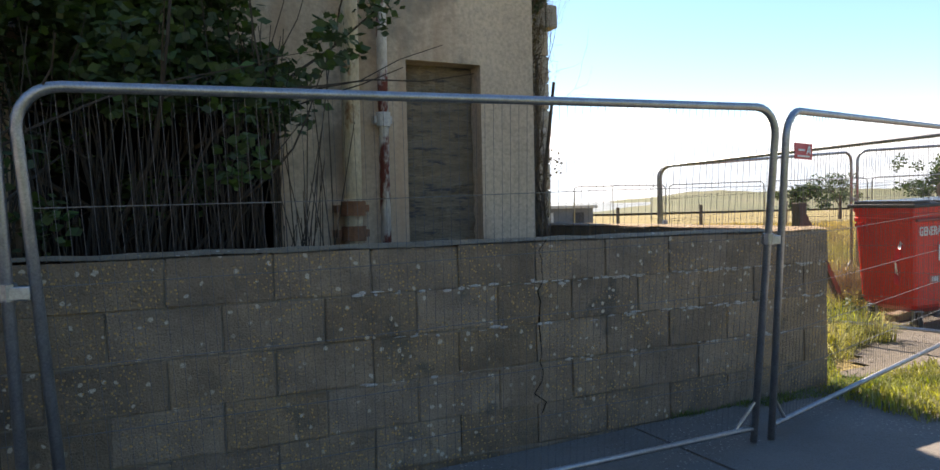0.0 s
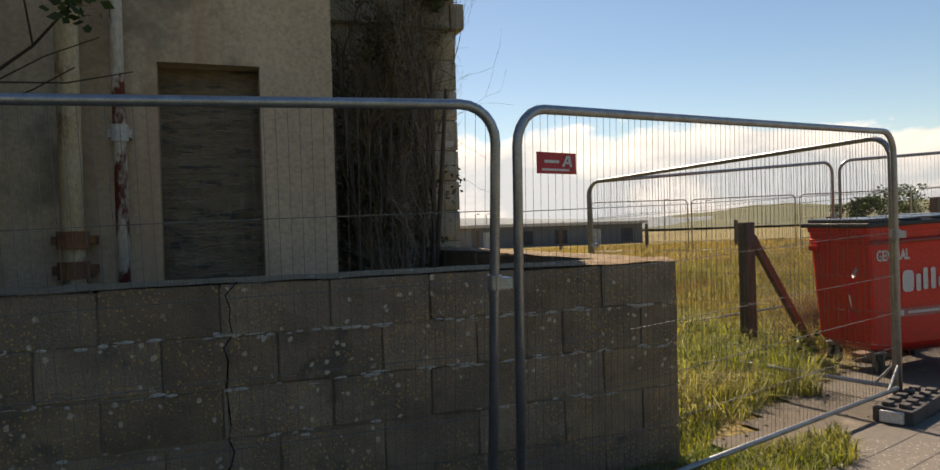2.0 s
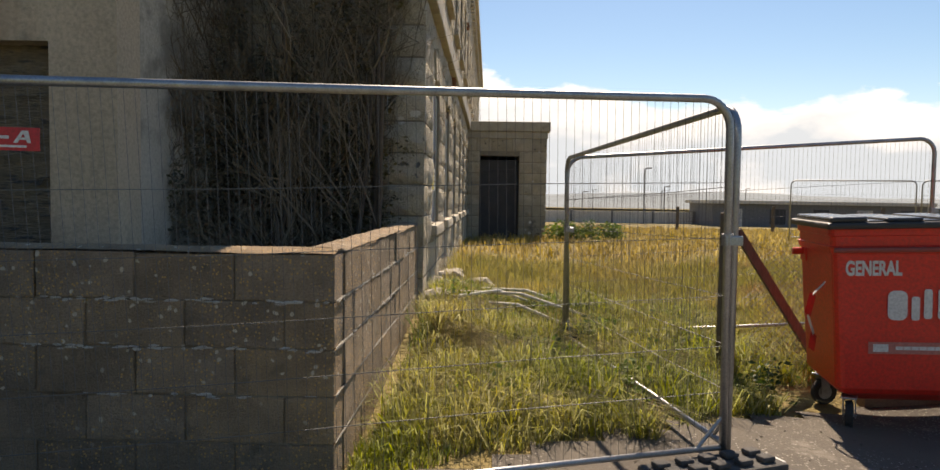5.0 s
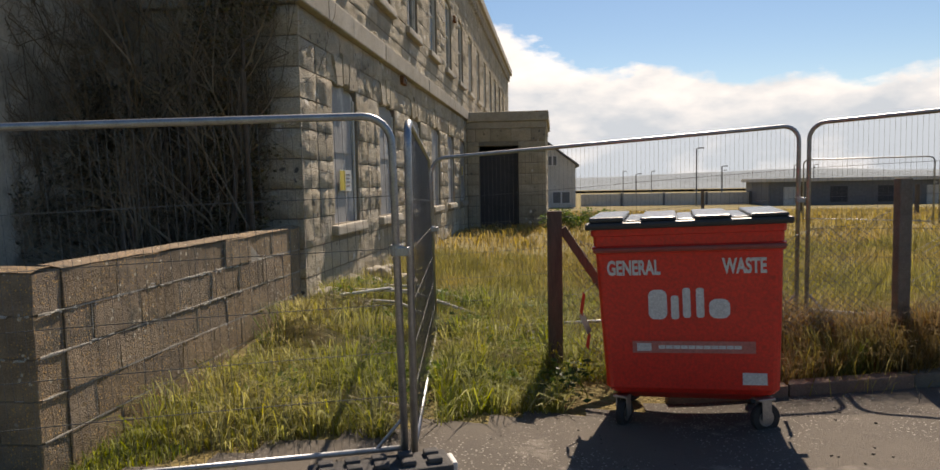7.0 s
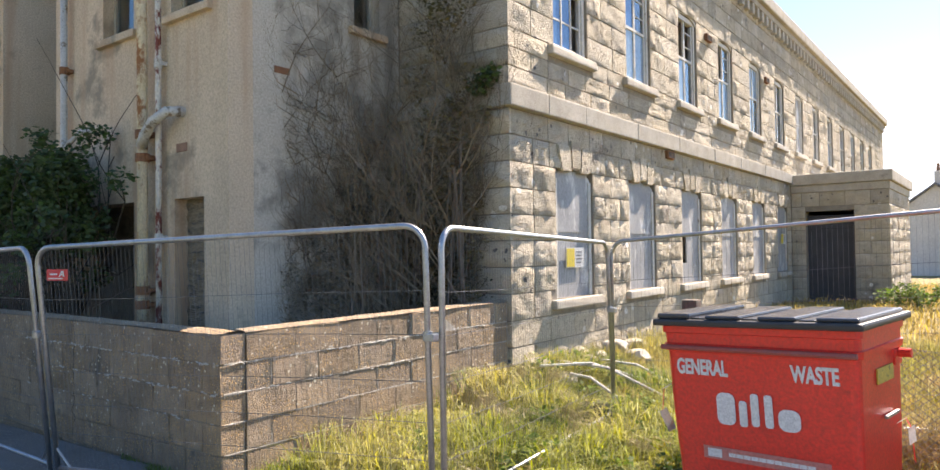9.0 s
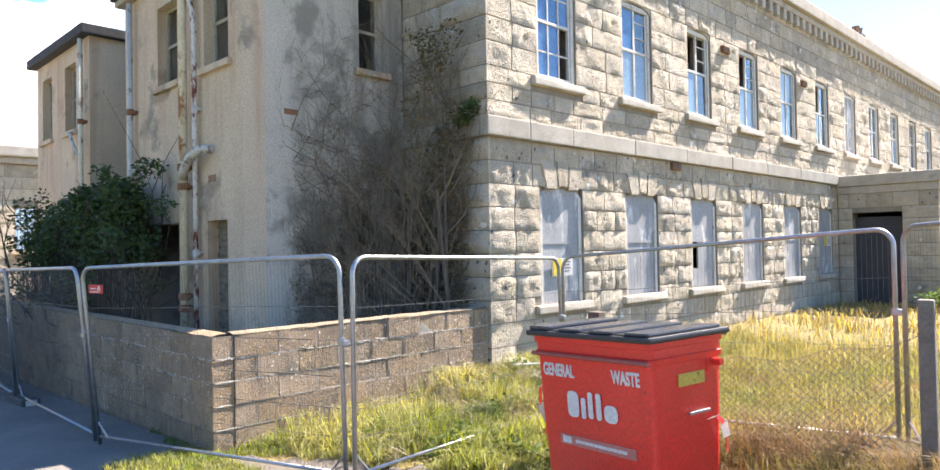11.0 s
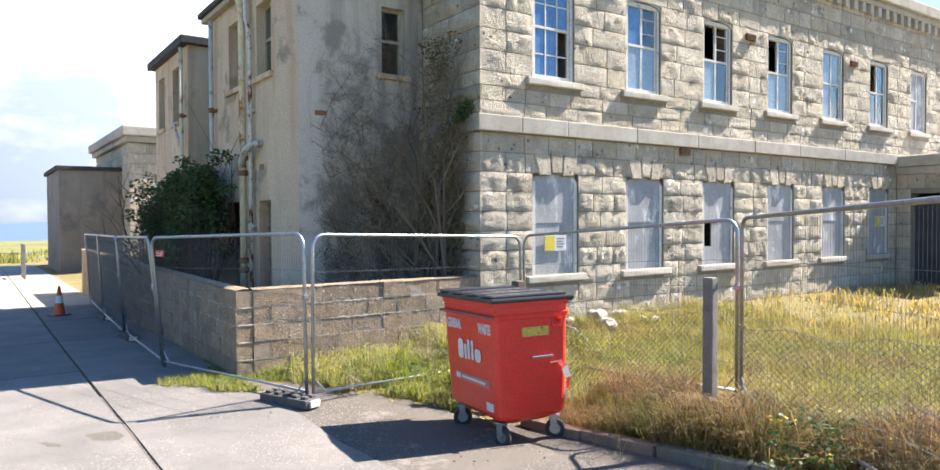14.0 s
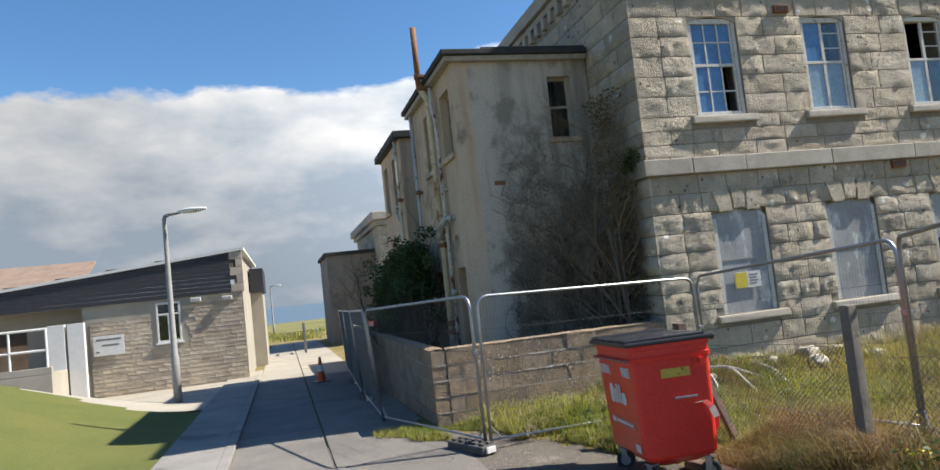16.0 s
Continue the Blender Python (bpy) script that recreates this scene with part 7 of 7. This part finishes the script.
# lime bloom ridges along some joints
bm = bmesh.new()
for k in range(300):
    c = rnd.choice((1, 1, 1, 2, 2, 3))
    u = rnd.uniform(0, 7.2) if k % 3 else rnd.gauss(1.2, 0.8)
    w, h = rnd.uniform(0.008, 0.04), rnd.uniform(0.003, 0.011)
    z = TOP - CO * c + rnd.gauss(0, 0.007)
    if not 0 < u < 7.2:
        continue
    if u < 3.6:
        m = Matrix.Translation((4.6 - u, 3.370, z)) @ Matrix.Diagonal((w, 0.006, h, 1))
    else:
        m = Matrix.Translation((4.630 + 0.0144 * (u - 3.6), 3.46 + (u - 3.6), z)) @ Matrix.Diagonal((0.006, w, h, 1))
    vs = bmesh.ops.create_icosphere(bm, subdivisions=1, radius=1.0)["verts"]
    for v in vs:
        v.co *= 1 + 0.5 * noise.noise(v.co * 1.7 + Vector((k, 0, 0)))
    bmesh.ops.transform(bm, matrix=m, verts=vs)
whole("lime_bloom", bm, M_LIME, "whitish lime bloom on the block joints", "bloom", "stuff")

# cement capping along both wall tops
def capping(name, x0, x1, y0, y1, along):
    bm = bmesh.new()
    n = int(max(x1 - x0, y1 - y0) / 0.06)
    g = []
    for i in range(n + 1):
        t = i / n
        row = []
        for j in range(4):
            s = j / 3
            x, y = (x0 + (x1 - x0) * t, y0 + (y1 - y0) * s) if along == "x" else (x0 + (x1 - x0) * s, y0 + (y1 - y0) * t)
            e = 0.006 * noise.noise((x * 6, y * 6, 3)) if j in (0, 3) else 0
            h = 0.004 + (0.018 if j in (1, 2) else 0.0) + 0.010 * noise.noise((x * 4, y * 4, 8))
            row.append(bm.verts.new((x + (0 if along == "x" else e), y + (e if along == "x" else 0), TOP + h)))
        g.append(row)
    for a, b in zip(g, g[1:]):
        for j in range(3):
            bm.faces.new((a[j], a[j + 1], b[j + 1], b[j]) if along == "y" else (a[j], b[j], b[j + 1], a[j + 1]))
    bmesh.ops.recalc_face_normals(bm, faces=bm.faces[:])
    return whole(name, bm, M_BLOCK, "rough cement capping on the block wall", "coping", "structure")


capping("trim_capping_south", -12.0, 4.63, 3.368, 3.602, "x")
cap_e = capping("trim_capping_east", 4.40, 4.632, 3.603, SY - 0.02, "y")
cap_e.matrix_world = wall_yard_e.matrix_world
# settlement crack through the south wall
bm = bmesh.new()
rnd = random.Random(2)
pts = [(2.18 + 0.018 * rnd.gauss(0, 1), TOP + 0.01 - 0.06 * k) for k in range(18)]
for (xa, za), (xb, zb) in zip(pts, pts[1:]):
    w = rnd.uniform(0.0018, 0.0055)
    q = [bm.verts.new(p) for p in ((xa - w, 3.3675, za), (xa + w, 3.3675, za), (xb + w, 3.3675, zb), (xb - w, 3.3675, zb))]
    bm.faces.new(q)
bmesh.ops.solidify(bm, geom=bm.faces[:], thickness=0.006)
whole("crack", bm, M_DARK, "dark settlement crack through the block wall", "crack", "structure")

# ---- rock-faced stones of the facade ----
rough_kinds = [stone_mesh("stone", M_STONE, 0.036, s) for s in range(14)]
pillow_kinds = [stone_mesh("stone", M_STONE, 0.075, s + 80) for s in range(10)]
flat_kinds = [stone_mesh("stone", M_STONE, 0.022, s + 50) for s in range(10)]


class Joined:
    """Collects stones that lie too far off to be parts of their own."""
    def __init__(self):
        self.verts, self.faces, self.smooth = [], [], []

    def add(self, me, m):
        o = len(self.verts)
        self.verts += [tuple(m @ v.co) for v in me.vertices]
        self.faces += [tuple(o + i for i in p.vertices) for p in me.polygons]
        self.smooth += [p.use_smooth for p in me.polygons]

    def make(self, name, parent, label):
        me = bpy.data.meshes.new(name)
        me.from_pydata(self.verts, [], self.faces)
        me.polygons.foreach_set("use_smooth", self.smooth)
        me.materials.append(M_STONE_FAR)
        ob = tagged(new(name, me), label, kind="stuff")
        ob.parent = parent
        return ob


def lay_courses(parent, to_world, u0, u1, zs, holes, long_first, seed, limit, joined, kinds_of, skip=None, lengths=(0.5, 0.95)):
    """Lays courses of stones between u0 and u1; holes are (u0, u1, z0, z1). to_world(u, z, length, height) gives the pose."""
    rnd = random.Random(seed)
    made = 0
    for ci in range(len(zs) - 1):
        z0, z1 = zs[ci], zs[ci + 1]
        cuts = sorted((h[0], h[1]) for h in holes if h[2] < z1 - 0.06 and h[3] > z0 + 0.06)
        runs, u = [], u0
        for a, b in cuts:
            runs.append((u, a))
            u = b
        runs.append((u, u1))
        for ri, (a, b) in enumerate(runs):
            u = a
            first = True
            while u < b - 0.02:
                ln = (long_first[ci % 2] if first and ri == 0 else rnd.uniform(*lengths))
                first = False
                if b - u - ln < 0.25:
                    ln = b - u if b - u < lengths[1] * 1.25 else (b - u) / 2
                m = to_world(u + 0.008, z0 + 0.008, ln - 0.016, z1 - z0 - 0.016)
                me = rnd.choice(kinds_of(z0))
                if not (skip and skip(u, z0)):
                    if u < limit:
                        ob = new("stone", me)
                        ob.parent = parent
                        ob.matrix_local = m
                        made += 1
                    else:
                        joined.add(me, m)
                u += ln
    return made


low_zs = [0.16 + 0.3326 * i for i in range(12)]
low_zs[-1] = 3.815
up_zs = [4.105 + 0.242 * i for i in range(4)] + [4.831 + 0.354 * i for i in range(1, 10)]
up_zs = [z for z in up_zs if z < 7.8] + [8.0]
far_stones = Joined()
east = lambda u, z, ln, h: Matrix.Translation((FX, u, z)) @ Matrix.Diagonal((1, ln, h, 1))
LIM = 12.0
holes_lo = [(a - 0.0, b + 0.0, c - 0.02, d) for a, b, c, d in GROUND_WINDOWS] + [(a - 0.16, b + 0.16, c - 0.15, c) for a, b, c, d in GROUND_WINDOWS]
holes_up = [(a, b, c - 0.02, d) for a, b, c, d in UPPER_WINDOWS] + [(a - 0.16, b + 0.16, c - 0.15, c) for a, b, c, d in UPPER_WINDOWS]
lay_courses(wall_east, east, SY - 0.02, PY, low_zs, holes_lo, (0.95, 0.55), 31, LIM, far_stones, lambda z: rough_kinds if z > 1.0 else flat_kinds, lengths=(0.38, 0.72))
lay_courses(wall_east, east, 26.6, END, low_zs, [], (0.6, 0.5), 32, 0, far_stones, lambda z: rough_kinds)
lay_courses(wall_east, east, SY - 0.02, END, up_zs, holes_up, (0.95, 0.55), 33, LIM - 1.6, far_stones, lambda z: flat_kinds if z < 4.9 else rough_kinds[:5] + flat_kinds, lengths=(0.42, 0.85))
far_stones.make("stone_courses", wall_east, "rock-faced stone courses")
south = lambda u, z, ln, h: Matrix(((0, -ln, 0, FX + 0.03 - u), (-1, 0, 0, SY), (0, 0, h, z), (0, 0, 0, 1)))
far_s = Joined()
lay_courses(wall_south, south, 0.0, FX - AX + 0.02, low_zs, [], (0.55, 0.95), 34, 99, far_s, lambda z: pillow_kinds)
lay_courses(wall_south, south, 0.0, FX - AX + 0.02, [z for z in up_zs if z < 6.7], [], (0.55, 0.95), 35, 99, far_s, lambda z: pillow_kinds + rough_kinds)
lay_courses(wall_south, south, 0.0, 10.6, [z for z in up_zs if z > 6.5], [], (0.55, 0.95), 36, 99, far_s, lambda z: rough_kinds)
porch_front = lambda u, z, ln, h: Matrix(((0, -ln, 0, PX + 0.03 - u), (-1, 0, 0, PY), (0, 0, h, z), (0, 0, 0, 1)))
pj = Joined()
pzs = [z for z in low_zs if z < 3.4] + [3.55]
lay_courses(wall_porch, porch_front, 0.0, PX - FX, pzs, [(PX + 0.03 - 6.33, PX + 0.03 - 5.11, 0.3, 3.0)], (0.7, 0.45), 37, 99, pj, lambda z: rough_kinds, lengths=(0.4, 0.7))
porch_side = lambda u, z, ln, h: Matrix.Translation((PX, u, z)) @ Matrix.Diagonal((1, ln, h, 1))
lay_courses(wall_porch, porch_side, PY - 0.02, 26.6, pzs, [], (0.5, 0.8), 38, 99, pj, lambda z: rough_kinds)
sj = Joined()
stone_front = lambda u, z, ln, h: Matrix(((0, -ln, 0, -9.33 - u), (-1, 0, 0, 4.64), (0, 0, h, z), (0, 0, 0, 1)))
stone_side = lambda u, z, ln, h: Matrix.Translation((-9.35, u, z)) @ Matrix.Diagonal((1, ln, h, 1))
szs = [1.2 + 0.32 * i for i in range(12)]
lay_courses(wall_stone_wing, stone_front, 0.0, 7.1, szs, [(1.5, 2.12, 2.6, 4.0)], (0.9, 0.5), 39, 99, sj, lambda z: flat_kinds, lengths=(0.6, 1.0))
lay_courses(wall_stone_wing, stone_side, 4.62, 7.2, szs, [(5.35, 5.9, 2.4, 3.6)], (0.5, 0.9), 40, 99, sj, lambda z: flat_kinds, lengths=(0.6, 1.0))

# the main building stands slightly askew to the wings
askew = Matrix.Translation((FX, SY, 0)) @ Matrix.Rotation(radians(-0.69), 4, "Z") @ Matrix.Translation((-FX, -SY, 0))
for ob in main_parts:
    ob.matrix_world = askew @ ob.matrix_world

# ---- concrete road slabs ----
road_slabs = thing("road_slabs", "old concrete road slabs with cracked joints", "road", kind="structure")
rnd = random.Random(12)
lanes = ((0.40, 1.72), (1.74, 3.35))
x = 10.6
while x > -34:
    ln = 7.8 if x > 5 else 3.4 if x > -8 else 6.0
    for y0, y1 in lanes:
        bm = bmesh.new()
        nx = 9
        g = [[bm.verts.new((x - ln + 0.016 + (ln - 0.016) * i / nx, y0 + (y1 - y0 - 0.016) * j / 3, 0)) for i in range(nx + 1)] for j in range(4)]
        tilt = rnd.gauss(0, 0.004)
        for row in g:
            for v in row:
                v.co.z = ground_z(v.co.x, v.co.y) + 0.03 + tilt
        for j in range(3):
            for i in range(nx):
                bm.faces.new((g[j][i], g[j][i + 1], g[j + 1][i + 1], g[j + 1][i]))
        r = bmesh.ops.extrude_face_region(bm, geom=bm.faces[:])
        bmesh.ops.translate(bm, vec=(0, 0, -0.08), verts=[v for v in r["geom"] if isinstance(v, bmesh.types.BMVert)])
        bmesh.ops.recalc_face_normals(bm, faces=bm.faces[:])
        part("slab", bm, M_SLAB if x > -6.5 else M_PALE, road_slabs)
    x -= ln
